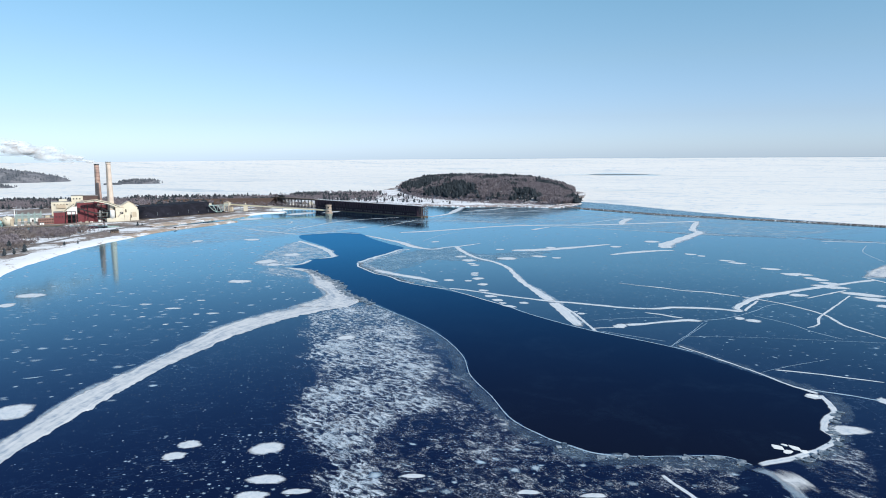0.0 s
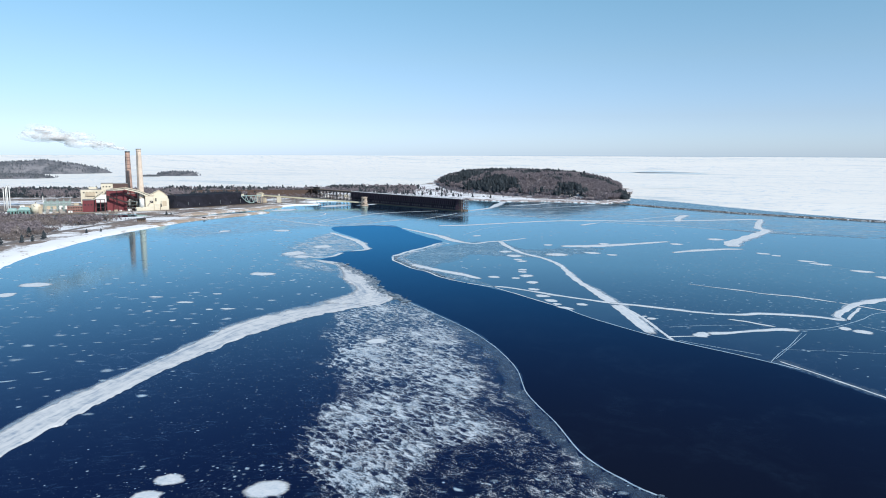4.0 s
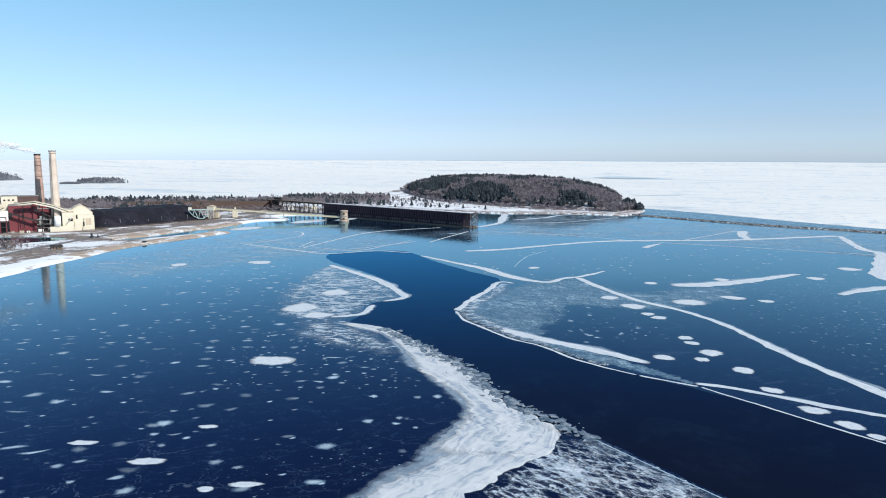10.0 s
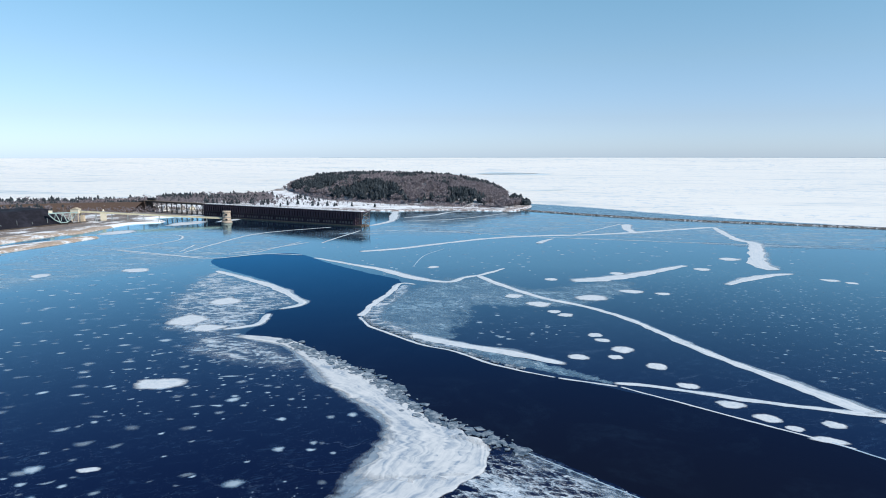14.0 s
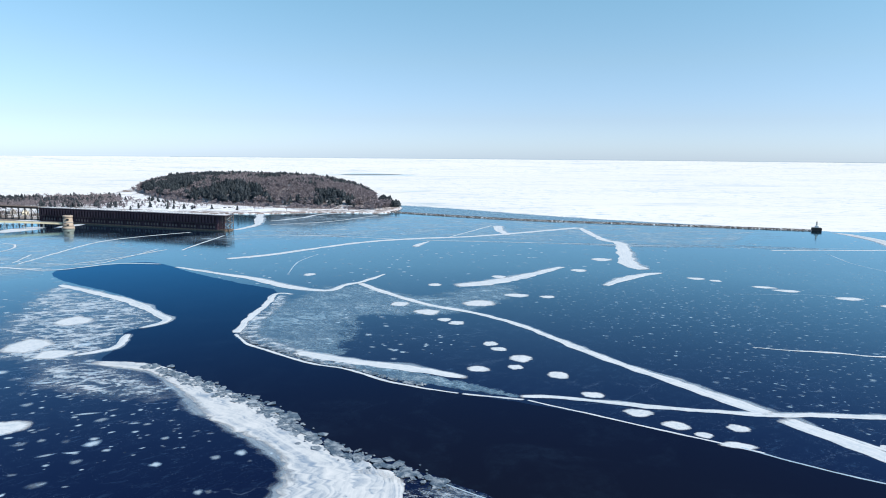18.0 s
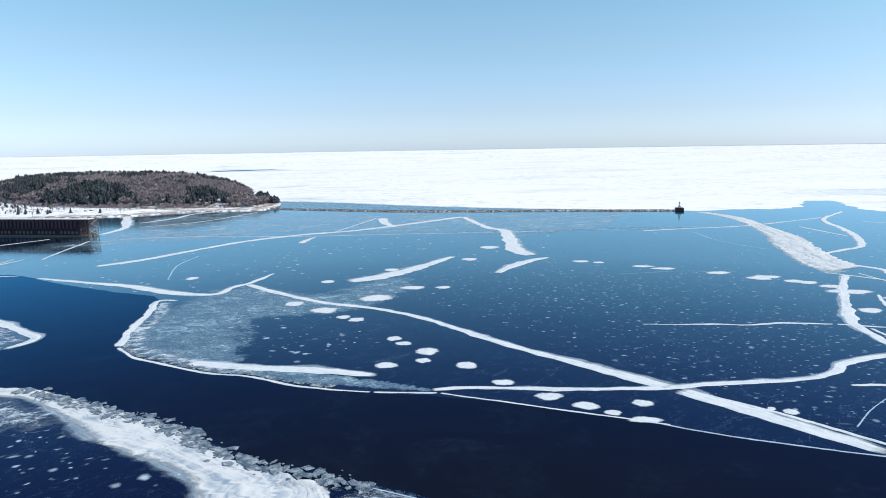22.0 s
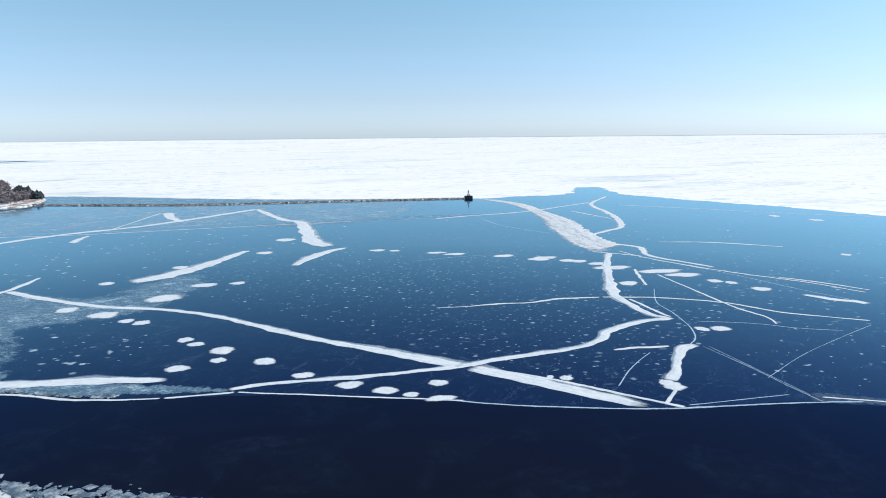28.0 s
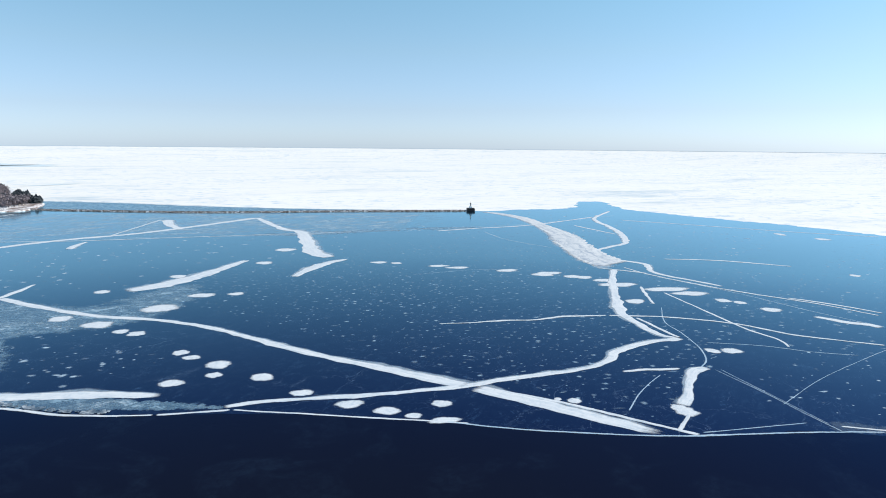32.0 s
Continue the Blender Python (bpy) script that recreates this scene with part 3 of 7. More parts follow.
def ribbon(name, pts, soft=0.4):
    """Snow along a crack: points of x, y and width."""
    w = float(np.mean([p[2] for p in pts]))
    c = curve_points(pts, max(1.0, min(5.0, w * 0.7)))
    d = np.gradient(c[:, :2], axis=0)
    d /= np.maximum(1e-6, np.linalg.norm(d, axis=1))[:, None]
    nrm = np.stack([-d[:, 1], d[:, 0]], 1)
    wig = np.array([fractal(x, y, 0.12, 5) for x, y in c[:, :2]]) * 0.22
    vary = np.array([1 + 0.38 * fractal(x, y, 0.07, 8) for x, y in c[:, :2]])
    mid = c[:, :2] + nrm * (wig * np.minimum(c[:, 2], 4))[:, None]
    half = nrm * (np.maximum(0.15, c[:, 2] * 0.86 * vary) / 2)[:, None]
    label, cat = LABELS[name]
    if name == "ice_ledge":
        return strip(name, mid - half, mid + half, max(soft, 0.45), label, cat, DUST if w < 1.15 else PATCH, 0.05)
    if w > 3.4:
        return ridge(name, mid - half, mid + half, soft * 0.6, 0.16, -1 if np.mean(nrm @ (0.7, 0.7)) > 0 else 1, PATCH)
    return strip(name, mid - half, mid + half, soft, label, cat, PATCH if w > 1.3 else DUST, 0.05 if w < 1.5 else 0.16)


def band(name, upper, lower, soft=0.3):
    """A wide bank of snow between two edges."""
    n = max(12, int(sum(math.dist(a, b) for a, b in zip(upper, upper[1:])) / 1.6))
    grids = []
    for e in (upper, lower):
        c = curve_points(e, 0.5)
        s = np.concatenate([[0], np.cumsum(np.linalg.norm(np.diff(c, axis=0), axis=1))])
        t = np.linspace(0, s[-1], n)
        grids.append(np.stack([np.interp(t, s, c[:, 0]), np.interp(t, s, c[:, 1])], 1))
    return ridge(name, grids[0], grids[1], soft, 0.25, 1)


LABELS = {
    "snow_ridge": ("wind-packed white snow ridge along a healed crack in the ice", "snow ridge"),
    "ice_crack": ("thin white refrozen crack dusted with snow in the ice", "ice crack"),
    "ice_ledge": ("thin white broken rim of ice beside the open water", "ice rim"),
}


def patch_data(x, y, a, b, turn, seed, rings=((0.0, 1.0), (0.45, 1.0), (0.75, 0.80), (1.0, 0.55), (1.4, 0.0)), n=28, lift=0.05):
    vs, fs, cov = [], [], []
    ca, sa = math.cos(turn), math.sin(turn)
    for ri, (r, c) in enumerate(rings):
        for k in range(n):
            t = 2 * math.pi * k / n
            f = 1 + 0.30 * fractal(math.cos(t) + seed, math.sin(t) - seed, 1.1, seed % 17)
            u, v = a * r * f * math.cos(t), b * r * f * math.sin(t)
            vs.append((x + u * ca - v * sa, y + u * sa + v * ca, ICE_Z + 0.02 + lift * max(0, 1 - r)))
            cov.append(c)
    for ri in range(len(rings) - 1):
        for k in range(n):
            p, q = ri * n + k, ri * n + (k + 1) % n
            fs.append((p, p + n, q + n, q))
    return vs, fs, cov


def patches(rows, turn):
    for i, (x, y, a, b) in enumerate(rows):
        vs, fs, cov = patch_data(x, y, a * 0.92, b * 0.78, radians(turn), x * 0.37 + y * 0.11 + i)
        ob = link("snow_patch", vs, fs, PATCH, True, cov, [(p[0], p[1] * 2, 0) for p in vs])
        tagged(ob, "flat drifted patch of white snow lying on dark ice", "snow patch", "snow patches on the bay ice")


def fleck_field(name, label, regions, material, seed):
    """Countless small drifts and frost blooms on the ice, in one mesh. Rows: the stretch, the spacing, the least and most half width, the skew, depth over width, the bend."""
    rnd = random.Random(seed)
    V, F, C = [], [], []
    rings, n = ((0.0, 1.0), (0.5, 0.85), (0.95, 0.42), (1.35, 0.0)), 10
    for (x0, x1, y0, y1, gap, lo, hi, skew, deep, bend) in regions:
        for gx in range(int((x1 - x0) / gap)):
            for gy in range(int((y1 - y0) / gap)):
                x, y = x0 + gap * (gx + (gy % 2) * 0.5 + rnd.uniform(-0.8, 0.8)), y0 + gap * (gy + rnd.uniform(-0.8, 0.8))
                if fractal(x, y, 0.012, 3) < rnd.uniform(-0.9, 0.15) or (-130 < x < 185 and 85 < y < 750 and inside(x, y, COARSE_LEAD)):
                    continue
                a = lo + (hi - lo) * rnd.random() ** 2.2
                b, t0, curl, k0 = a * deep * rnd.uniform(0.6, 1.5), radians(skew + rnd.uniform(-22, 22)), bend * rnd.uniform(-0.4, 1.0), rnd.random() * 50
                if rnd.random() < 0.10:
                    a, b = a * 1.7, b * 0.6
                ca, sa, o = math.cos(t0), math.sin(t0), len(V)
                rim = [1 + 0.40 * wob(math.cos(0.6283 * k) + k0, math.sin(0.6283 * k) - k0, 1.3, k0) for k in range(n)]
                for r, c in rings:
                    for k in range(n):
                        u, v = a * r * rim[k] * math.cos(0.6283 * k), b * r * rim[k] * math.sin(0.6283 * k)
                        v += curl * u * u / a
                        V.append((x + u * ca - v * sa, y + u * sa + v * ca, ICE_Z + 0.02 + 0.01 * (1 - r)))
                        C.append(c)
                for ri in range(len(rings) - 1):
                    for k in range(n):
                        p, q = o + ri * n + k, o + ri * n + (k + 1) % n
                        F.append((p, p + n, q + n, q))
    return tagged(link(name, V, F, material, True, C), label, "snow", kind="stuff")


def inside_many(x, y, poly):
    odd = np.zeros(x.shape, bool)
    for (xi, yi), (xj, yj) in zip(poly, [poly[-1]] + list(poly[:-1])):
        if yi != yj:
            odd ^= ((yi > y) != (yj > y)) & (x < (xj - xi) * (y - yi) / (yj - yi) + xi)
    return odd


def inside(x, y, poly):
    hit, j = False, len(poly) - 1
    for i in range(len(poly)):
        (xi, yi), (xj, yj) = poly[i], poly[j]
        if (yi > y) != (yj > y) and x < (xj - xi) * (y - yi) / (yj - yi) + xi:
            hit = not hit
        j = i
    return hit


def field(name, outline, material, step, label, fade, lift=0.008):
    """A zone of slush or frost frozen into the ice, thinning to its borders."""
    xs, ys = [p[0] for p in outline], [p[1] for p in outline]
    x0, x1, y0, y1 = min(xs) - fade, max(xs) + fade, min(ys) - fade, max(ys) + fade
    nx, ny = int((x1 - x0) / step) + 2, int((y1 - y0) / step) + 2
    edge = np.array(curve_points(list(outline) + [outline[0]], step))
    keep, V, C, F = {}, [], [], []
    gx, gy = np.meshgrid(x0 + step * np.arange(nx), y0 + step * np.arange(ny))
    wet, within = inside_many(gx, gy, LEAD), inside_many(gx, gy, outline)
    for j in range(ny):
        for i in range(nx):
            if wet[j, i]:
                continue
            x, y = x0 + i * step, y0 + j * step
            d = float(np.min(np.hypot(edge[:, 0] - x, edge[:, 1] - y)))
            s = d if within[j, i] else -d
            if s < -fade * 1.6:
                continue
            s += fade * 0.55 * fractal(x, y, 0.6 / fade, 6)
            if s > -fade * 0.6:
                keep[i, j] = len(V)
                V.append((x, y, ICE_Z + lift))
                C.append(max(0.0, min(1.0, 0.5 + s / fade)) if s > -fade * 0.5 else 0.0)
    for (i, j) in keep:
        q = [(i, j), (i + 1, j), (i + 1, j + 1), (i, j + 1)]
        if all(k in keep for k in q):
            F.append([keep[k] for k in q])
    return tagged(link(name, V, F, material, True, C), label, "ice", kind="stuff")


band('snow_ridge', [(-121.2, 71.9), (-119.0, 99.8), (-117.6, 117.8), (-116.2, 136.0), (-114.2, 161.1), (-108.4, 183.8), (-101.3, 209.6), (-93.8, 243.7), (-85.2, 276.6), (-68.8, 303.4), (-51.4, 320.8), (-32.7, 341.7), (-26.3, 359.8)],
     [(-111.8, 55.6), (-109.6, 83.5), (-108.2, 101.4), (-106.6, 121.3), (-102.5, 145.2), (-97.5, 174.3), (-92.5, 199.5), (-85.0, 224.5), (-73.8, 256.0), (-55.9, 288.0), (-36.0, 310.2), (-18.4, 326.8), (-12.3, 342.0)], soft=0.25)
band('snow_ridge', [(-93.9, 481.3), (-68.6, 457.9), (-57.9, 425.0), (-52.5, 397.1), (-43.6, 377.7), (-39.5, 362.0), (-43.0, 346.0), (-52.0, 331.0), (-58.0, 318.0)],
     [(-92.1, 483.8), (-66.9, 467.2), (-52.2, 438.4), (-40.9, 413.0), (-31.5, 389.2), (-28.3, 365.9), (-18.5, 347.5), (-16.5, 337.0), (-24.0, 325.0), (-34.0, 313.0)], soft=0.3)
ribbon('ice_ledge', [(79.0, 317.0, 0.9), (87.0, 297.9, 1.0), (99.6, 276.0, 1.0), (113.8, 255.5, 1.1), (131.5, 236.2, 1.0), (145.4, 220.5, 1.0), (154.7, 208.4, 0.9)])
ribbon('ice_ledge', [(151.2, 220.4, 1.0), (159.6, 200.5, 1.2), (169.0, 176.1, 1.4), (174.5, 158.6, 1.9), (180.1, 148.1, 2.5)])
ribbon('ice_ledge', [(180.1, 148.1, 2.5), (175.8, 131.8, 2.9), (166.7, 121.3, 3.4), (160.9, 113.0, 3.2), (161.4, 106.7, 2.8), (151.6, 98.2, 2.6), (137.9, 91.9, 2.8), (124.9, 87.4, 3.0)])
ribbon('ice_ledge', [(45.0, 373.0, 1.3), (52.1, 360.7, 1.2), (57.4, 352.3, 1.2), (65.8, 337.7, 1.1), (73.5, 325.0, 1.1), (83.1, 308.4, 1.0)])
ribbon('ice_ledge', [(-29.6, 502.2, 1.8), (-27.6, 482.8, 1.8), (-18.9, 461.6, 1.8), (-10.4, 443.7, 1.8), (0.3, 430.4, 1.7), (8.8, 411.9, 1.6), (17.4, 399.3, 1.5), (27.6, 387.7, 1.4)])
ribbon('ice_ledge', [(27.6, 387.7, 1.5), (36.0, 380.5, 1.5), (45.0, 373.0, 1.4)])
ribbon('snow_ridge', [(-13.1, 462.7, 5.0), (0.6, 445.6, 6.8), (11.2, 433.1, 7.8), (21.5, 423.3, 7.2), (30.4, 411.4, 5.4), (38.8, 400.4, 3.0)], soft=0.5)
ribbon('ice_ledge', [(-29.6, 502.2, 4.0), (-17.0, 533.5, 4.5), (-3.4, 560.7, 5.0), (7.7, 587.3, 4.0), (18.1, 580.8, 3.0)], soft=0.5)
ribbon('ice_ledge', [(-12.2, 340.2, 0.6), (9.2, 300.9, 0.6), (25.8, 269.1, 0.6), (37.1, 238.5, 0.5), (43.7, 207.8, 0.5), (44.9, 179.8, 0.5), (51.0, 153.2, 0.6), (55.6, 129.3, 0.7), (64.0, 113.6, 0.7), (70.1, 106.3, 0.8)], soft=0.7)
ribbon('ice_ledge', [(70.1, 106.3, 1.4), (77.7, 99.4, 1.1), (89.4, 96.2, 0.8), (103.6, 95.4, 0.7), (117.7, 94.6, 0.6), (124.1, 87.5, 0.6)], soft=0.7)
ribbon('snow_ridge', [(-109.3, 669.1, 5.0), (-89.6, 633.0, 6.2), (-70.3, 596.6, 6.8), (-59.9, 561.2, 6.2), (-56.5, 540.9, 4.8), (-70.5, 529.1, 3.0)], soft=0.5)
ribbon('snow_ridge', [(-96.3, 491.9, 4.0), (-84.7, 495.9, 4.7), (-78.3, 501.4, 4.3), (-73.5, 522.6, 3.0)], soft=0.5)
ribbon('snow_ridge', [(-0.0, 740.5, 7.0), (37.4, 751.3, 7.6), (84.1, 776.5, 8.0), (139.4, 803.3, 8.0), (195.4, 810.8, 8.0), (252.6, 806.4, 8.0), (328.1, 819.8, 8.9), (414.8, 840.3, 10.0)])
ribbon('snow_ridge', [(414.8, 840.3, 7.0), (365.7, 736.2, 8.6), (360.5, 703.8, 11.4), (310.5, 636.7, 14.2), (280.3, 596.0, 15.0), (273.1, 568.7, 11.0)], soft=0.35)
ribbon('snow_ridge', [(277.5, 554.9, 3.0), (257.6, 554.2, 8.0), (232.8, 545.8, 9.0), (203.1, 530.4, 4.0)])
ribbon('snow_ridge', [(113.8, 572.0, 9.0), (128.4, 568.9, 15.0), (148.5, 571.6, 13.0), (181.5, 584.5, 11.0), (226.8, 606.9, 5.0)], soft=0.35)
ribbon('snow_ridge', [(-38.0, 716.0, 3.0), (-11.7, 671.7, 5.5), (1.8, 649.8, 7.5), (9.6, 632.0, 8.6), (18.6, 609.1, 8.4), (28.5, 592.0, 6.5), (40.1, 585.6, 4.8), (54.1, 598.9, 4.6), (68.8, 606.9, 4.0), (92.9, 628.9, 2.0)])
ribbon('snow_ridge', [(63.8, 602.6, 5.0), (66.6, 576.0, 5.0), (71.5, 549.2, 5.0), (78.0, 522.2, 4.5), (89.2, 500.8, 4.0), (95.9, 479.4, 4.0), (99.7, 455.6, 4.0), (100.1, 430.0, 4.5), (101.0, 399.1, 5.0), (103.3, 379.4, 5.5), (105.5, 360.3, 6.0), (107.9, 340.6, 6.5), (109.3, 326.9, 7.0)])
ribbon('snow_ridge', [(109.3, 326.9, 7.0), (110.8, 307.8, 7.8), (111.3, 292.1, 8.0), (111.0, 277.5, 7.6), (111.5, 266.3, 6.2), (112.9, 257.6, 3.0)])
ribbon('snow_ridge', [(112.3, 319.7, 1.5), (115.3, 300.2, 2.0), (116.7, 282.0, 2.1), (117.1, 265.4, 1.9), (118.2, 250.8, 1.6)])
ribbon('snow_ridge', [(44.0, 377.1, 2.5), (54.6, 371.9, 2.9), (69.4, 359.3, 3.2), (84.3, 346.6, 3.4), (100.2, 334.5, 3.6), (110.8, 327.9, 3.5), (122.6, 321.9, 3.4), (138.2, 313.2, 3.5), (150.1, 306.4, 3.6), (167.4, 302.3, 3.8), (183.8, 304.5, 4.0), (202.8, 299.6, 4.2), (218.8, 290.2, 4.5)])
ribbon('snow_ridge', [(218.0, 291.0, 2.0), (218.1, 301.1, 3.2), (228.5, 313.5, 4.8), (245.6, 329.8, 5.5), (277.8, 347.4, 5.3), (321.9, 369.1, 4.9), (363.7, 386.5, 4.5)])
ribbon('snow_ridge', [(218.9, 291.3, 1.5), (226.2, 301.8, 1.8), (235.1, 312.4, 2.0), (241.3, 321.3, 2.0)])
band('snow_ridge', [(653.8, 694.8), (612.7, 617.5), (529.6, 535.4), (462.5, 486.8), (398.9, 434.9), (367.4, 402.7), (368.5, 390.9)],
     [(657.7, 675.3), (626.0, 609.8), (568.4, 549.9), (516.9, 493.4), (463.6, 451.7), (421.0, 416.9), (398.2, 388.0)], soft=0.3)
ribbon('snow_ridge', [(428.1, 435.3, 4.0), (469.1, 434.2, 4.7), (498.7, 435.3, 5.7), (559.0, 466.8, 7.0), (605.5, 499.5, 6.3), (670.2, 546.7, 5.3), (772.0, 573.9, 4.0)])
ribbon('snow_ridge', [(402.2, 406.2, 4.0), (399.0, 379.7, 4.8), (372.7, 363.2, 4.1), (363.1, 350.1, 3.3), (357.1, 329.2, 2.9), (349.9, 309.6, 2.5)])
ribbon('snow_ridge', [(361.6, 399.1, 3.0), (363.3, 374.1, 2.8), (363.2, 361.9, 2.5)])
ribbon('ice_crack', [(375.2, 384.8, 1.5), (359.1, 358.1, 1.9), (345.9, 320.9, 2.3), (339.2, 292.9, 2.3), (334.3, 256.7, 1.9), (324.0, 226.7, 1.5)])
ribbon('ice_crack', [(340.1, 273.5, 2.0), (339.2, 257.6, 2.7), (336.0, 240.8, 2.7), (331.2, 225.5, 2.0)])
ribbon('ice_crack', [(355.3, 352.8, 0.6), (336.6, 301.6, 0.7), (312.9, 255.6, 0.7), (299.6, 222.2, 0.6)])
ribbon('snow_ridge', [(301.8, 253.5, 4.0), (298.3, 240.5, 5.3), (298.9, 228.6, 5.3), (297.1, 222.0, 4.0)])
ribbon('snow_ridge', [(170.2, 388.6, 0.8), (183.7, 376.4, 1.2), (195.8, 368.1, 3.0), (205.2, 357.7, 1.6), (219.9, 350.2, 3.0), (236.9, 333.9, 2.0)])
ribbon('ice_crack', [(236.9, 333.9, 2.2), (251.9, 310.5, 2.2), (260.4, 280.4, 2.2), (256.4, 254.5, 2.1), (259.1, 236.8, 1.8), (262.8, 218.4, 1.6)])
ribbon('snow_ridge', [(157.8, 292.8, 1.5), (165.7, 287.1, 2.5), (171.7, 280.6, 2.7), (176.0, 276.2, 2.0)])
ribbon('snow_ridge', [(184.0, 267.0, 4.0), (178.6, 271.7, 6.0), (167.7, 270.1, 3.5), (154.5, 266.8, 3.0), (146.1, 263.6, 4.0), (136.6, 263.6, 6.0)], soft=0.3)
ribbon('ice_crack', [(132.8, 259.4, 1.6), (125.9, 258.1, 1.4), (116.1, 256.7, 1.2)])
ribbon('ice_crack', [(183.3, 266.7, 0.3), (167.7, 245.0, 0.4), (155.5, 230.2, 0.4), (146.9, 218.4, 0.4)])
ribbon('ice_crack', [(272.1, 319.6, 0.4), (242.7, 307.1, 0.6), (226.6, 293.2, 0.7), (207.9, 279.5, 0.7), (192.9, 272.4, 0.7), (181.8, 271.0, 0.6)])
ribbon('ice_crack', [(309.3, 331.9, 1.2), (279.0, 299.7, 1.5), (254.6, 273.6, 1.8), (242.8, 256.3, 1.4), (233.5, 250.6, 1.0)])
ribbon('ice_crack', [(164.3, 280.0, 0.5), (152.4, 279.6, 0.5), (138.5, 278.1, 0.5), (122.7, 274.9, 0.5)])
ribbon('ice_crack', [(429.4, 376.7, 2.0), (447.2, 348.8, 3.3), (453.9, 322.4, 3.5), (457.4, 292.8, 2.5)])
ribbon('ice_crack', [(317.6, 349.0, 2.0), (295.6, 336.7, 1.8), (276.4, 325.2, 1.6)])
ribbon('ice_crack', [(218.4, 280.4, 0.5), (228.6, 259.8, 0.6), (232.4, 240.9, 0.6), (239.1, 225.4, 0.5)])
ribbon('ice_crack', [(159.3, 237.7, 0.3), (196.8, 232.5, 0.3), (235.9, 223.0, 0.3), (255.6, 217.7, 0.3)])
ribbon('ice_crack', [(676.7, 515.6, 3.0), (682.4, 427.6, 3.0), (685.5, 344.1, 3.0), (699.1, 263.6, 3.0)])
ribbon('ice_crack', [(454.1, 611.5, 4.0), (496.1, 595.9, 4.0), (562.7, 568.6, 3.7), (688.0, 556.3, 3.0)])
ribbon('ice_crack', [(589.9, 532.3, 3.0), (568.9, 499.2, 3.0), (547.2, 465.1, 3.0)])
ribbon('ice_crack', [(258.9, 479.0, 0.5), (303.6, 455.9, 0.5), (314.3, 430.9, 0.6)])
ribbon('ice_crack', [(-142.3, 769.3, 2.0), (-119.1, 827.5, 2.8), (-89.2, 893.4, 3.5), (-53.5, 924.7, 3.9), (-1.8, 949.9, 3.5)])
ribbon('ice_crack', [(-199.9, 805.0, 2.5), (-156.5, 765.4, 2.8), (-117.3, 732.8, 3.0), (-77.1, 747.2, 2.8), (-44.9, 732.8, 2.5)])
ribbon('snow_ridge', [(109.8, 1157.7, 9.0), (89.8, 1064.9, 12.0), (74.4, 1002.5, 9.0), (41.1, 952.9, 7.0)])
ribbon('ice_crack', [(99.1, 1045.2, 4.0), (148.8, 1077.9, 6.0), (183.5, 1118.6, 5.7), (236.0, 1137.5, 3.0)])
ribbon('ice_crack', [(88.1, 999.2, 2.5), (163.1, 1013.0, 4.0), (255.5, 1080.7, 2.5)])
ribbon('ice_crack', [(167.1, 752.5, 8.0), (178.6, 767.2, 6.0), (197.9, 785.7, 4.0)])
ribbon('snow_ridge', [(328.8, 898.0, 14.0), (333.1, 890.1, 12.7), (310.3, 844.6, 10.0), (296.8, 802.8, 6.0)])
ribbon('ice_crack', [(224.0, 804.2, 2.0), (278.7, 852.1, 2.2), (330.1, 897.7, 2.5)])
ribbon('ice_crack', [(30.2, 654.3, 1.0), (49.9, 704.4, 1.2), (75.9, 741.3, 1.5)])
ribbon('ice_crack', [(-105.2, 757.2, 1.6), (-77.2, 776.7, 1.8), (-35.3, 816.9, 2.0)])
ribbon('ice_crack', [(-25.4, 805.8, 2.0), (-5.4, 847.8, 2.5), (25.1, 906.1, 3.0)])
ribbon('ice_crack', [(49.2, 900.4, 2.0), (116.9, 867.0, 2.2), (187.1, 802.8, 2.5), (276.7, 744.4, 2.2), (393.7, 668.0, 2.0)])
ribbon('ice_crack', [(119.8, 251.5, 0.5), (148.3, 228.0, 0.5)])
ribbon('ice_crack', [(170.3, 176.0, 0.3), (188.7, 184.6, 0.3), (212.2, 193.5, 0.2)])
ribbon('ice_crack', [(178.3, 179.5, 1.2), (192.3, 173.1, 1.6), (215.1, 159.7, 1.2)])
ribbon('ice_crack', [(178.7, 153.6, 1.0), (190.3, 146.2, 1.2), (200.2, 138.1, 1.4)])
ribbon('ice_crack', [(150.6, 222.5, 0.3), (167.6, 243.6, 0.3), (184.8, 264.9, 0.4)])
band('snow_ridge', [(122.7, 86.4), (126.2, 79.9), (126.9, 71.9), (126.2, 64.8)],
     [(129.7, 89.9), (133.1, 83.2), (134.8, 74.1), (135.4, 64.3)], soft=0.2)
ribbon('snow_ridge', [(93.9, 83.5, 1.6), (96.0, 75.6, 1.9), (98.7, 66.3, 2.2)], soft=0.6)
patches([(-27.1, 108.7, 5.7, 5.9), (-22.8, 86.5, 5.4, 3.7), (-54.0, 113.3, 4.0, 3.9), (-55.6, 104.2, 3.6, 3.6), (-25.0, 76.7, 5.1, 3.0), (-12.7, 78.4, 4.2, 2.0), (-129.9, 146.2, 7.1, 10.2), (168.3, 112.1, 6.9, 5.0), (-15.2, 246.4, 4.2, 4.6), (20.4, 86.4, 3.7, 1.8), (-244.7, 372.0, 9.9, 9.2), (-243.0, 341.1, 5.6, 8.1), (52.8, 74.5, 3.2, 1.7), (70.5, 71.6, 3.5, 1.6), (200.2, 138.1, 2.6, 5.7), (176.5, 145.8, 3.1, 3.6)], -2)
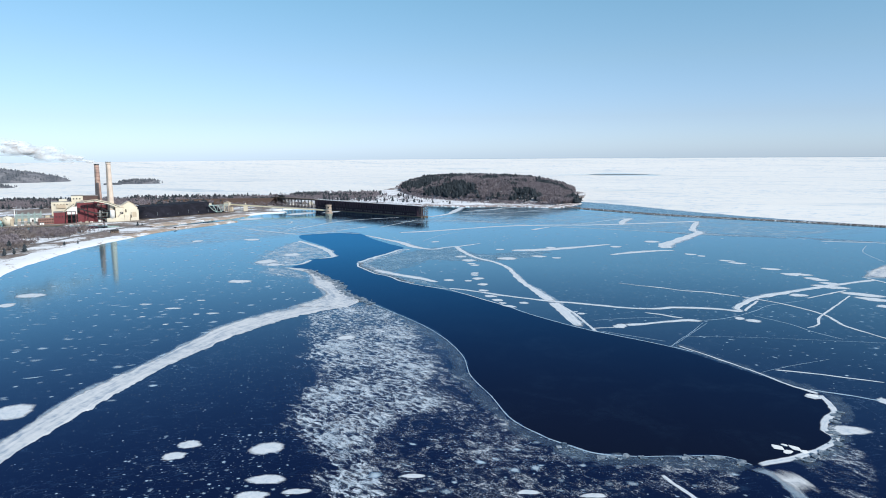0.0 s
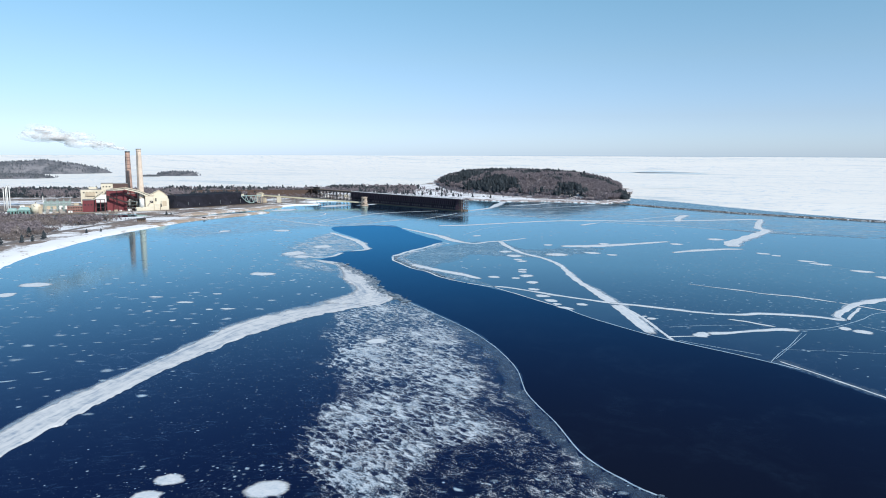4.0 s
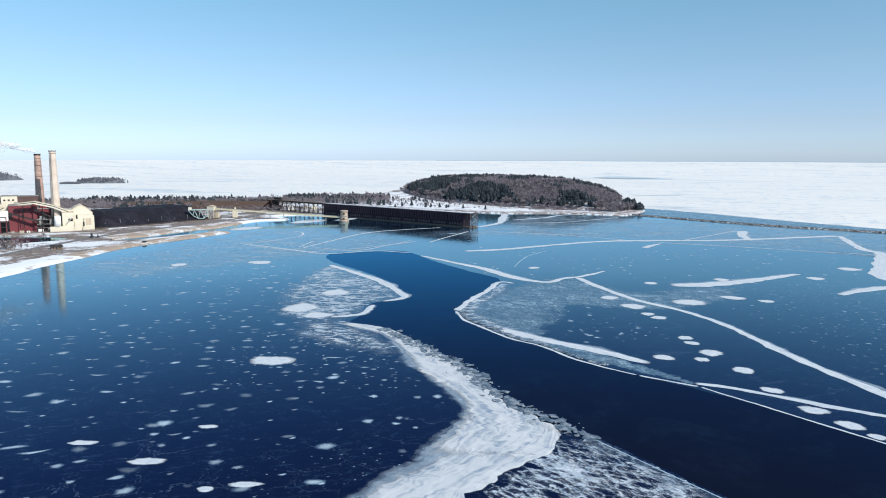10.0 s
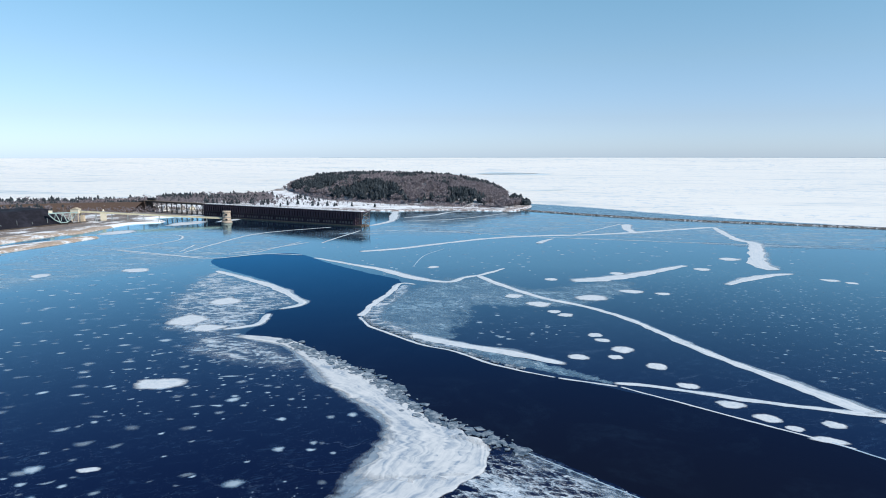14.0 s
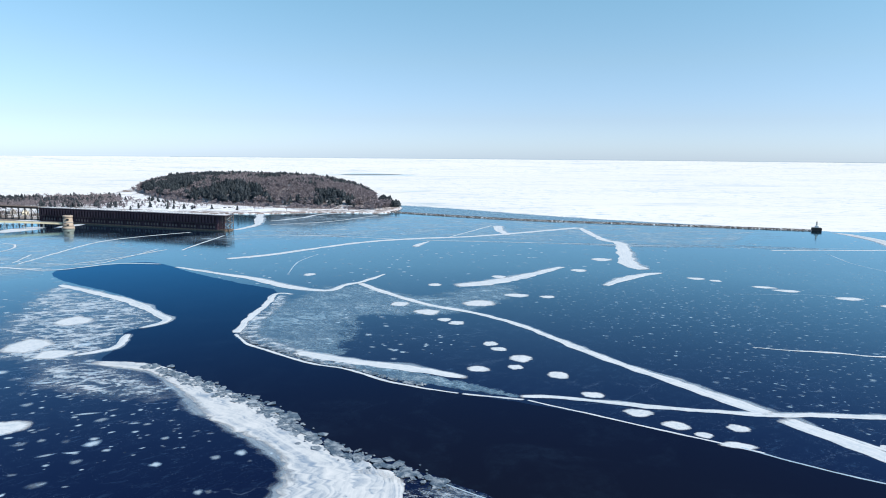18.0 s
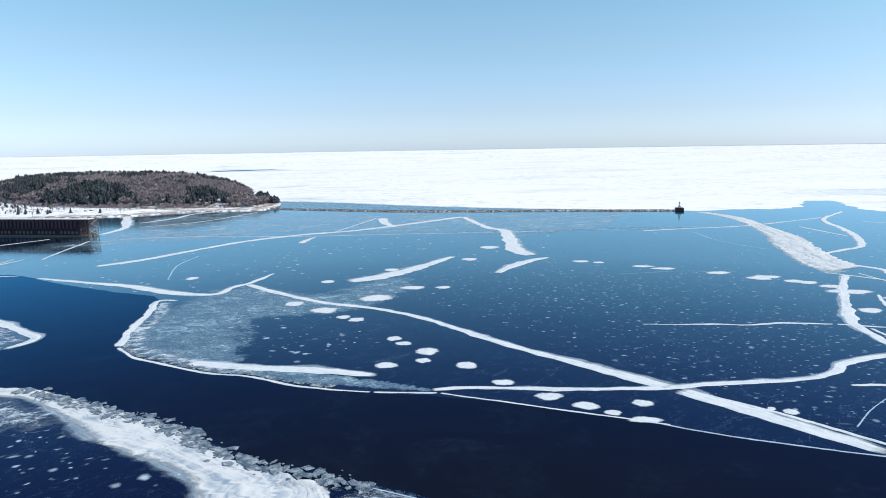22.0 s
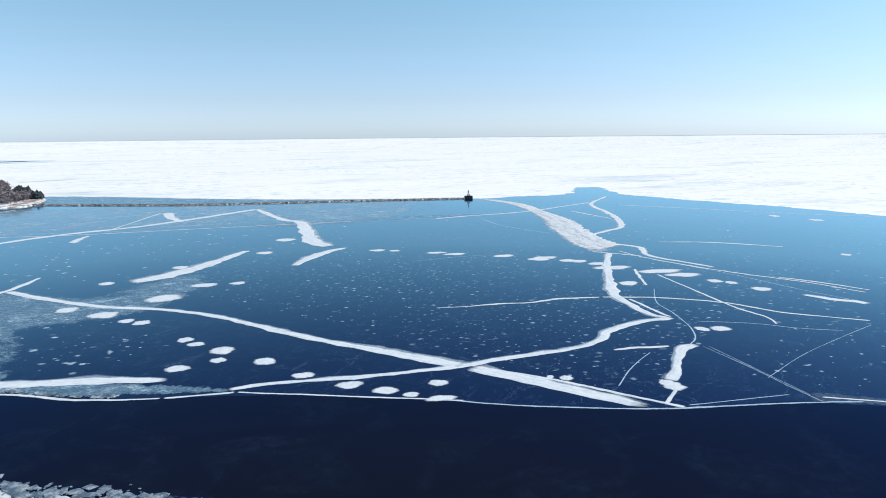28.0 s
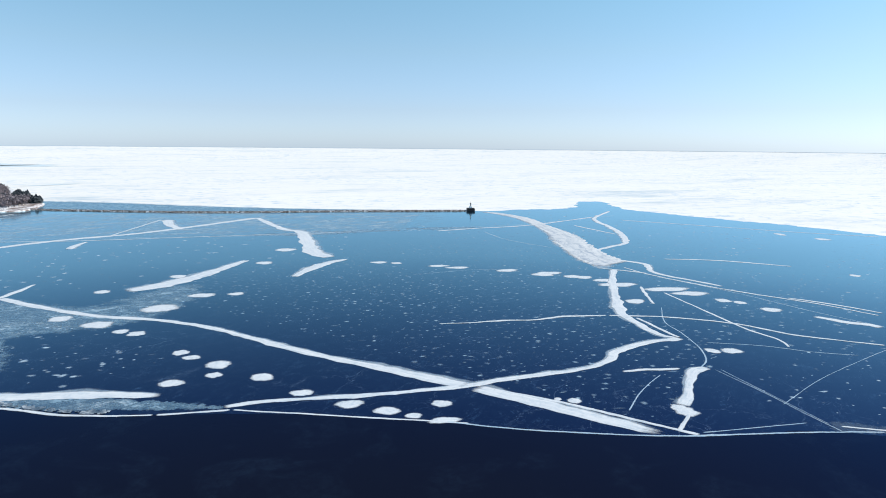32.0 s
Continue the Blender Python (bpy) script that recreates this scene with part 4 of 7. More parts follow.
patches([(-112.4, 416.8, 8.4, 7.7), (-223.3, 675.9, 6.2, 9.9), (-164.6, 685.6, 9.2, 10.1), (-131.1, 324.4, 5.5, 2.4), (-141.5, 302.4, 1.8, 1.6), (-111.3, 307.2, 2.0, 1.8), (-101.9, 308.9, 4.2, 1.8), (-153.1, 338.2, 4.2, 1.9), (-120.5, 348.1, 3.2, 1.6), (-120.8, 282.2, 1.5, 1.8), (-112.6, 516.9, 9.8, 13.4), (-97.1, 558.8, 8.0, 12.2), (-102.1, 497.8, 8.1, 7.6)], -3)
patches([(69.2, 439.9, 3.2, 4.5), (68.3, 431.0, 3.6, 3.4), (69.3, 414.8, 4.6, 5.5), (61.3, 406.0, 3.1, 4.4), (46.9, 409.9, 4.3, 4.2), (70.9, 391.0, 4.1, 5.6), (68.8, 367.4, 4.0, 3.6), (71.6, 347.6, 4.5, 4.3), (75.1, 334.3, 4.0, 3.6), (77.1, 325.3, 2.7, 2.4), (90.7, 325.2, 3.1, 3.7), (80.5, 315.7, 4.9, 2.8), (120.0, 292.5, 2.3, 2.7), (117.8, 297.6, 1.3, 1.6), (159.4, 586.9, 5.5, 6.6), (43.1, 645.9, 4.1, 6.2), (63.7, 532.1, 5.5, 6.9), (70.4, 488.6, 3.4, 4.6), (72.6, 479.9, 3.9, 4.5), (105.2, 516.4, 8.9, 8.7), (69.3, 508.1, 7.0, 7.5), (150.5, 515.8, 4.1, 5.0), (276.5, 625.1, 7.6, 9.8), (225.8, 587.8, 5.5, 7.8), (106.2, 577.9, 5.0, 5.6), (136.1, 527.0, 6.8, 6.7), (207.6, 274.1, 2.9, 4.2), (275.8, 335.4, 5.3, 5.7), (320.7, 395.7, 5.4, 6.0), (321.7, 374.8, 7.2, 5.7), (311.8, 440.2, 8.0, 6.5), (321.3, 413.2, 8.4, 6.3), (296.0, 486.3, 7.7, 4.7), (299.2, 471.9, 7.6, 4.6), (280.2, 527.5, 5.7, 5.0), (286.2, 516.5, 4.0, 5.0), (314.7, 361.6, 12.5, 7.1), (319.6, 334.1, 14.9, 6.7), (317.1, 318.8, 9.8, 6.4)], -42)
patches([(133.9, 260.5, 3.7, 4.8), (135.5, 263.3, 2.6, 3.8), (120.4, 292.4, 2.3, 2.8), (309.5, 298.6, 4.4, 4.7), (310.3, 290.4, 3.1, 4.7), (302.9, 272.9, 5.3, 5.8), (212.4, 268.1, 4.0, 4.5), (656.3, 343.0, 4.9, 10.2), (641.9, 303.7, 6.2, 9.4), (445.0, 252.6, 3.4, 4.9), (277.3, 335.8, 5.0, 6.0), (322.6, 389.0, 5.8, 6.1), (314.2, 413.4, 7.4, 6.3)], -52)
field("frost_field", FROST_CORE, FROST, 2.0, "feathery white frost and frozen brash in dark ice", 19)
field("frost_field", FROST_NEAR, THIN_FROST, 2.5, "sparse white frost flakes in dark ice", 12, 0.014)
field("slush_field", FROST_TONGUE, TONGUE_FROST, 3.0, "feathery white frost and frozen brash in dark ice", 14)
field("slush_field", SLUSH_EAST, SLUSH, 2.5, "pale grey slush refrozen between snow ridges", 16)
field("slush_field", SLUSH_STRIP, SLUSH, 1.5, "pale grey slush refrozen between snow ridges", 2.5)
field("slush_field", SLUSH_RIM, TONGUE_FROST, 1.5, "white rafted slush along the rim of the open lead", 5, 0.012)


def shelf(line, wide):
    """A band of young ice beside the lead's edge."""
    c = curve_points(line, 4.0)
    d = np.gradient(c, axis=0)
    d /= np.linalg.norm(d, axis=1)[:, None]
    w = np.array([wide * (1 + 0.5 * fractal(x, y, 0.05, 4)) for x, y in c])[:, None]
    inner = c + np.stack([d[:, 1], -d[:, 0]], 1) * w
    return [tuple(p) for p in c] + [tuple(p) for p in inner[::-1]]


field("slush_field", [(300, 1140), (404, 962), (533, 842), (640, 735), (566, 836), (506, 928), (458, 1030), (414, 1150), (352, 1255), (322, 1200)], SLUSH, 5.0, "thin pale slush behind the breakwater", 16, 0.010)
field("young_ice", shelf(LEAD_WEST[4:14], -7.0), RIM, 1.5, "thin translucent grey ice along the open lead", 4, 0.010)
field("young_ice", shelf(LEAD_WEST[0:6], -9.0), RIM, 1.5, "thin translucent grey ice along the open lead", 3, 0.012)
field("young_ice", shelf(LEAD_EAST[15:23], -6.0), RIM, 1.5, "thin translucent grey ice along the open lead", 4, 0.010)
field("frost_streaks", [(-60, 860), (60, 960), (120, 1110), (250, 1095), (390, 960), (520, 830), (600, 745), (430, 640), (300, 735), (150, 840), (40, 850)], STREAKS, 6.0, "pale wind-drawn frost streaks on far ice", 40, 0.012)
field("frost_streaks", [(-310, 640), (-250, 860), (-180, 960), (-80, 940), (-40, 800), (-140, 700), (-230, 620)], STREAKS, 6.0, "pale wind-drawn frost streaks on far ice", 40, 0.012)
field("slush_field", SLUSH_SOUTH, THIN_FROST, 1.5, "feathery white frost and frozen brash in dark ice", 7)

for pts in ([(-196, 805, 1.6), (-159, 859, 2.2), (-156, 897, 2.6), (-168, 915, 1.6)], [(-146, 777, 1.4), (-137, 824, 2.0)], [(-206, 810, 1.2), (-169, 770, 1.8), (-123, 741, 2.0)],
            [(-134, 776, 1.2), (-95, 750, 2.0), (-68, 781, 1.8), (-42, 824, 1.2)], [(38, 963, 1.2), (118, 889, 1.2), (212, 803, 1.2), (318, 708, 1.2), (366, 681, 1.2), (507, 606, 1.2), (570, 576, 1.2), (721, 544, 1.2)],
            [(479, 572, 1.2), (446, 526, 1.2), (426, 467, 0.8)]):
    ribbon("ice_crack", pts, soft=0.7)
for pts in ([(81, 930), (110, 905), (140, 862), (132, 845), (98, 880)], [(300, 735), (360, 700), (440, 650), (430, 640), (350, 680)], [(445, 656), (472, 632), (507, 606), (500, 594), (460, 620)]):
    field("slush_field", pts, SLUSH, 3.0, "thin pale slush refrozen along an old ship track", 12, 0.010)

fleck_field("snow_flecks", "countless small white snow drifts on clear ice", [
    (-330, -75, 150, 480, 9.5, 1.0, 3.0, 5, 0.62, 0.35), (-325, -70, 480, 830, 9.0, 1.0, 3.1, 5, 0.62, 0.25),
    (-70, -30, 330, 480, 9.0, 0.6, 1.8, 5, 0.8, 0.3), (-20, 380, 600, 900, 12.0, 0.8, 2.4, -25, 0.8, 0.1),
    (420, 690, 330, 680, 10.0, 0.7, 2.2, -45, 0.8, 0.1), (150, 260, 90, 260, 7.5, 0.3, 1.0, -40, 0.9, 0.3)], FLECK, 5)
fleck_field("snow_flecks", "countless faint blown snow smears on clear ice", [
    (120, 420, 270, 590, 4.6, 0.4, 1.4, -42, 0.75, 0.2), (240, 640, 60, 290, 7.0, 0.4, 1.7, -48, 0.8, 0.2)], FAINT, 7)
fleck_field("frost_flecks", "fine white frost flecks scattered over dark ice", [
    (-105, -22, 60, 330, 3.4, 0.12, 0.45, 20, 0.8, 0.3), (-70, -15, 60, 125, 2.6, 0.15, 0.8, 20, 0.8, 0.6),
    (8, 130, 40, 118, 6.5, 0.6, 2.0, -20, 0.7, 0.4), (25, 130, 40, 118, 3.0, 0.12, 0.4, -20, 1.0, 0.4),
    (20, 66, 440, 545, 5.6, 0.5, 1.7, -42, 0.8, 0.0), (-130, -60, 380, 470, 5.0, 0.4, 1.4, 0, 0.7, 0.3)], FLECK, 6)


# broken plates pushed up along the western edge of the lead
def brash(line, count, spread, seed, label, big=1.7):
    rnd = random.Random(seed)
    c = curve_points(line, 1.0)
    V, F = [], []
    for _ in range(count):
        i = rnd.randrange(len(c))
        r = 0.35 + big * rnd.random() ** 3
        o = rnd.gauss(2.6, spread * 0.5)
        j = min(len(c) - 2, i)
        d = c[j + 1] - c[j]
        d = d / (np.linalg.norm(d) + 1e-9)
        x, y = c[i][0] - d[1] * o, c[i][1] + d[0] * o
        k, a0, base = rnd.randint(4, 6), rnd.random() * 6, len(V)
        tx, ty = rnd.uniform(-0.10, 0.10), rnd.uniform(-0.10, 0.10)
        ring = [(r * rnd.uniform(0.6, 1.2) * math.cos(a0 + 6.283 * n / k), r * rnd.uniform(0.6, 1.2) * math.sin(a0 + 6.283 * n / k)) for n in range(k)]
        for z in (0.0, 0.14):
            V += [(x + u, y + v, ICE_Z + 0.03 + z + tx * u + ty * v + 0.08) for u, v in ring]
        F.append(tuple(base + k + n for n in range(k)))
        F += [(base + n, base + (n + 1) % k, base + k + (n + 1) % k, base + k + n) for n in range(k)]
    return tagged(link("ice_plates", V, F, PLATE), label, "ice", kind="stuff")


PLATE = make_two("grey_ice_plate", (0.08, 0.12, 0.17), (0.42, 0.46, 0.50), 0.4, 0.46, 0.64, 0.35)
brash(LEAD_WEST[13:22], 650, 3.4, 3, "broken grey ice plates heaped along the open lead", 2.2)
brash(LEAD_WEST[0:6], 45, 1.6, 4, "broken grey ice plates along the open lead")
brash(LEAD_EAST[2:9], 200, 1.2, 5, "broken grey ice plates along the open lead")
brash(LEAD_EAST[18:23], 60, 1.5, 6, "broken grey ice plates along the open lead")


# ---- mainland, neck and island ----
LAND_OUTLINE = [(-250, 210), (-280, 300), (-292, 365), (-309, 422), (-324, 483), (-329, 540), (-332, 600), (-328, 665), (-316, 720), (-305, 776), (-290, 813), (-268, 850),
                (-250, 884), (-238, 906), (-246, 906), (-266, 884), (-291, 862), (-310, 838), (-328, 831), (-337, 843), (-326, 861), (-314, 874), (-299, 906), (-281, 938),
                (-264, 955), (-246, 1012), (-229, 1046), (-199, 1060), (-204, 1084), (-222, 1112), (-195, 1136), (-158, 1130), (-130, 1142), (-60, 1190), (40, 1185), (111, 1153),
                (190, 1150), (262, 1112), (290, 1125), (333, 1195), (345, 1262)]
LAND_BACK = [(392, 1400), (432, 1560), (420, 1740), (250, 1950), (-30, 1960), (-45, 1880), (-70, 1750), (-109, 1612), (-198, 1539), (-361, 1475), (-700, 1460), (-1300, 1400),
             (-1900, 1350), (-1900, -300), (-700, -300), (-420, -100), (-300, 100)]
CHANNEL = [(-900, 800), (-640, 790), (-580, 786), (-528, 780), (-486, 792), (-435, 798), (-398, 815), (-378, 842), (-392, 872), (-440, 880), (-528, 878), (-600, 868), (-660, 880), (-900, 880)]


def land_sheet():
    coast = ragged(LAND_OUTLINE, 6, 1.8, 0.06, False) + LAND_BACK
    hole = ragged(CHANNEL, 8, 1.5, 0.05)
    n = len(coast)
    pts, tris = fill(coast, [hole])
    vs = [(x, y, 1.3) for x, y in pts]
    fs = [tuple(t) for t in tris]
    for loop, off, d in ((coast, 0, 1), (hole, n, -1)):
        base = len(vs)
        L = len(loop)
        for i in range(L):
            a, b, c = loop[i - 1], loop[i], loop[(i + 1) % L]
            t = Vector((c[0] - a[0], c[1] - a[1])).normalized()
            vs.append((b[0] + t.y * (0.4 if d > 0 else 3) * d, b[1] - t.x * (0.4 if d > 0 else 3) * d, -0.3))
        for i in range(L):
            j = (i + 1) % L
            fs.append((off + i, off + j, base + j, base + i))
    ob = link("ground_shore", vs, fs, LAND)
    bm = bmesh.new()
    bm.from_mesh(ob.data)
    for f in bm.faces:
        if f.normal.z < 0:
            f.normal_flip()
    bm.to_mesh(ob.data)
    bm.free()
    return tagged(ob, "snow-patched brown winter ground of the shore", "ground", kind="structure")


land_sheet()


def overlay(name, pts, z, material, label, step=6, amount=2.0, scale=0.05):
    pts, tris = fill(ragged(pts, step, amount, scale))
    ob = link(name, [(x, y, z) for x, y in pts], tris, material)
    if ob.data.polygons[0].normal.z < 0:
        ob.data.flip_normals()
    return tagged(ob, label, "ground", kind="structure")


def path_strip(name, pts, width, z, material, label):
    c = curve_points(pts, 8)
    d = np.gradient(c[:, :2], axis=0)
    d /= np.linalg.norm(d, axis=1)[:, None]
    nr = np.stack([-d[:, 1], d[:, 0]], 1) * width / 2
    vs, fs = [], []
    for p, q in zip(c[:, :2], nr):
        vs += [(*(p - q), z), (*(p + q), z), (*(p + q), z - 0.4), (*(p - q), z - 0.4)]
    for i in range(len(c) - 1):
        for a, b in ((0, 1), (1, 2), (3, 0)):
            fs.append((4 * i + a, 4 * i + b, 4 * i + 4 + b, 4 * i + 4 + a))
    ob = link(name, vs, fs, material)
    if ob.data.polygons[0].normal.z < 0:
        ob.data.flip_normals()
    return tagged(ob, label, "road", kind="structure")


# beach: snow nearest the camera, bare sand farther on
def shore_strip(name, pts, material, label, inland=(14, 5), out=4.0):
    """A beach that slopes from the bank down under the ice."""
    c = np.array(ragged(pts, 5, 1.4, 0.06, False))
    d = np.gradient(c, axis=0)
    d /= np.linalg.norm(d, axis=1)[:, None]
    nr = np.stack([d[:, 1], -d[:, 0]], 1)
    vs, fs = [], []
    for i, (p, q) in enumerate(zip(c, nr)):
        w = 1 + 0.35 * fractal(p[0], p[1], 0.03, 3)
        for o, z in ((-inland[0] * w, 1.44), (-inland[1] * w, 1.46), (0.9, 1.44), (1.2 + out * 0.45 * w, 0.55), (1.6 + out * w, -0.1)):
            vs.append((p[0] + q[0] * o, p[1] + q[1] * o, z + 0.10 * wob(p[0] + o * 3, p[1], 0.4)))
    for i in range(len(c) - 1):
        for j in range(4):
            a = 5 * i + j
            fs.append((a, a + 1, a + 6, a + 5))
    ob = link(name, vs, fs, material, True)
    if ob.data.polygons[0].normal.z < 0:
        ob.data.flip_normals()
    return tagged(ob, label, "beach", kind="structure")


shore_strip("beach_snow", LAND_OUTLINE[0:9], BEACH_SNOW, "trampled snow on the beach", (22, 9), 6.0)
shore_strip("beach_sand", LAND_OUTLINE[8:14], SAND, "wet tan sand spit with streaks of snow", (13, 6), 5.0)
shore_strip("beach_sand", LAND_OUTLINE[19:26], SAND, "wet tan sand with streaks of snow", (12, 5), 4.0)
shore_strip("beach_snow", LAND_OUTLINE[25:33], BEACH_SNOW, "snow-covered bank beside the loading dock", (9, 4), 3.0)
shore_strip("beach_snow", LAND_OUTLINE[32:41], make_two("stony_snow_bank", (0.25, 0.19, 0.175), (0.80, 0.80, 0.82), 0.10, 0.46, 0.58), "snow-covered stony bank of the park", (24, 8), 2.5)
overlay("beach_inner", [(-330, 862), (-316, 878), (-302, 908), (-284, 940), (-268, 956), (-252, 1010), (-268, 1020), (-290, 965), (-325, 935), (-350, 890), (-348, 860)], 1.34, SAND, "wet tan sand with streaks of snow")
patches([(-225, 953, 23, 15), (-166, 1036, 30, 20), (-118, 1066, 26, 10)], 55)
overlay("snow_neck", [(-240, 1330), (-120, 1230), (-50, 1200), (40, 1195), (112, 1160), (190, 1157), (258, 1120), (286, 1132), (330, 1200), (200, 1260), (60, 1400), (-30, 1740), (-64, 1738), (-104, 1612), (-195, 1532)], 1.35,
        make_two("park_snow", (0.24, 0.18, 0.15), (0.80, 0.81, 0.84), 0.03, 0.37, 0.49), "snow-covered park between wood and water")
path_strip("road_shore", [(-300, 180), (-330, 300), (-352, 400), (-372, 500), (-384, 600), (-384, 680), (-374, 760), (-362, 830), (-350, 880), (-312, 960), (-272, 1040), (-245, 1120), (-240, 1250)], 8, 1.55, ROAD, "grey shore road with worn edges")


# ---- trees ----
def conifer_data(rnd, h=1.0):
    """A spruce one metre high: stacked, uneven skirts of boughs."""
    V, F = [], []
    tiers = 5
    for t in range(tiers):
        z0, z1 = 0.10 + 0.78 * t / tiers, 0.10 + 0.78 * t / tiers + 0.30
        r = 0.27 * (1 - t / tiers) ** 0.5 + 0.02
        n, o = 8, len(V)
        a0 = rnd.random() * 6
        for k in range(n):
            a = a0 + 2 * math.pi * k / n
            rr = r * (1.15 if k % 2 else 0.68) * rnd.uniform(0.65, 1.35)
            V.append((rr * math.cos(a), rr * math.sin(a), z0 + rnd.uniform(-0.03, 0.03)))
        V.append((rnd.uniform(-0.01, 0.01), rnd.uniform(-0.01, 0.01), min(1.0, z1)))
        F += [(o + k, o + (k + 1) % n, o + n) for k in range(n)]
    return np.array(V), F


def bare_data(rnd, limbs=9, twigs=4, low=0.22, reach=0.30):
    """A leafless tree one metre high: limbs and a haze of twigs."""
    V, F = [], []

    def stick(p, q, w0, w1):
        p, q = np.array(p), np.array(q)
        d = q - p
        s = np.cross(d, (0.3, 0.5, 0.8))
        s /= np.linalg.norm(s) + 1e-9
        u = np.cross(d / (np.linalg.norm(d) + 1e-9), s)
        o = len(V)
        for c, w in ((p, w0), (q, w1)):
            for k in range(3):
                a = 2.1 * k
                V.append(tuple(c + (s * math.cos(a) + u * math.sin(a)) * w))
        for k in range(3):
            F.append((o + k, o + (k + 1) % 3, o + 3 + (k + 1) % 3, o + 3 + k))

    stick((0, 0, -0.02), (0.01, 0, 0.45), 0.022, 0.014)
    for b in range(limbs):
        z = rnd.uniform(low, 0.48)
        a, r = b * 2.4 + rnd.random(), rnd.uniform(0.12, reach)
        tip = (r * math.cos(a), r * math.sin(a), z + rnd.uniform(0.2, 0.5))
        stick((0, 0, z), tip, 0.010, 0.004)
        for _ in range(twigs):
            f = rnd.uniform(0.4, 1.0)
            p = (tip[0] * f, tip[1] * f, z + (tip[2] - z) * f)
            q = (p[0] + rnd.uniform(-0.13, 0.13), p[1] + rnd.uniform(-0.13, 0.13), p[2] + rnd.uniform(0.03, 0.2))
            o = len(V)
            V.extend([p, q, (q[0] + rnd.uniform(-0.09, 0.09), q[1] + rnd.uniform(-0.09, 0.09), q[2] - 0.07)])
            F.append((o, o + 1, o + 2))
    return np.array(V), F


TR = random.Random(11)
CONIFERS = [conifer_data(TR) for _ in range(6)]
BARES = [bare_data(TR) for _ in range(8)]
BROAD = [bare_data(TR, 12, 7, 0.16, 0.42) for _ in range(8)]
BUSHES = [bare_data(TR, 13, 7, 0.04, 0.62) for _ in range(6)]


def forest(name, label, places, kinds, material, seed):
    """places: x, y, z, height. Many far trees in one mesh."""
    rnd = random.Random(seed)
    VV, FF, o = [], [], 0
    for x, y, z, h in places:
        v, f = kinds[rnd.randrange(len(kinds))]
        a, w = rnd.random() * 6.28, rnd.uniform(0.85, 1.3)
        c, s = math.cos(a) * w, math.sin(a) * w
        q = np.stack([x + h * (v[:, 0] * c - v[:, 1] * s), y + h * (v[:, 0] * s + v[:, 1] * c), z + h * v[:, 2]], 1)
        VV.append(q)
        FF += [tuple(i + o for i in k) for k in f]
        o += len(v)
    return tagged(link(name, np.concatenate(VV), FF, material), label, "trees", kind="stuff")


def lone_tree(name, x, y, h, kind, label, z=1.3):
    v, f = kind
    e = thing(name, Matrix.Translation((x, y, z)) @ Matrix.Rotation(x, 4, "Z"), label, "tree", "lone trees on the shore")
    me = bpy.data.meshes.new("crown")
    me.from_pydata([tuple(p) for p in v * h], [], f)
    me.materials.append(CONIFER if name == "spruce" else TWIG)
    crown = new("crown", me)
    crown.parent = e
    part("trunk", tube([(-0.2, h * 0.022), (h * 0.25, h * 0.016), (h * 0.7, h * 0.006)], 7), BARK, e)
    return e


# ---- island hill ----
ISLAND = [(262, 1124), (200, 1162), (128, 1215), (70, 1300), (20, 1420), (-14, 1560), (-34, 1720), (-44, 1890), (40, 1960), (250, 1950), (420, 1740), (432, 1560), (392, 1400), (340, 1262), (318, 1195)]


def shore_distance(x, y):
    """Metres inland from the island's shoreline, for arrays."""
    d = np.full(x.shape, 1e9)
    for (ax, ay), (bx, by) in zip(ISLAND, ISLAND[1:] + ISLAND[:1]):
        t = np.clip(((x - ax) * (bx - ax) + (y - ay) * (by - ay)) / ((bx - ax) ** 2 + (by - ay) ** 2), 0, 1)
        d = np.minimum(d, np.hypot(x - ax - t * (bx - ax), y - ay - t * (by - ay)))
    return np.where(inside_many(x, y, ISLAND), d, -d)


def foreshore(x, y):
    return 14 + 24 * np.clip((300 - x) / 60, 0, 1) * np.clip((1420 - y) / 120, 0, 1)


def hill_height(x, y):
    d = shore_distance(x, y) - foreshore(x, y)
    top = 34.5 - 8 * np.clip((1330 - y) / 150, 0, 1)
    return np.where(d > 0, top * (1 - np.exp(-np.maximum(d, 0) / 52)) ** 1.15, 0.0)


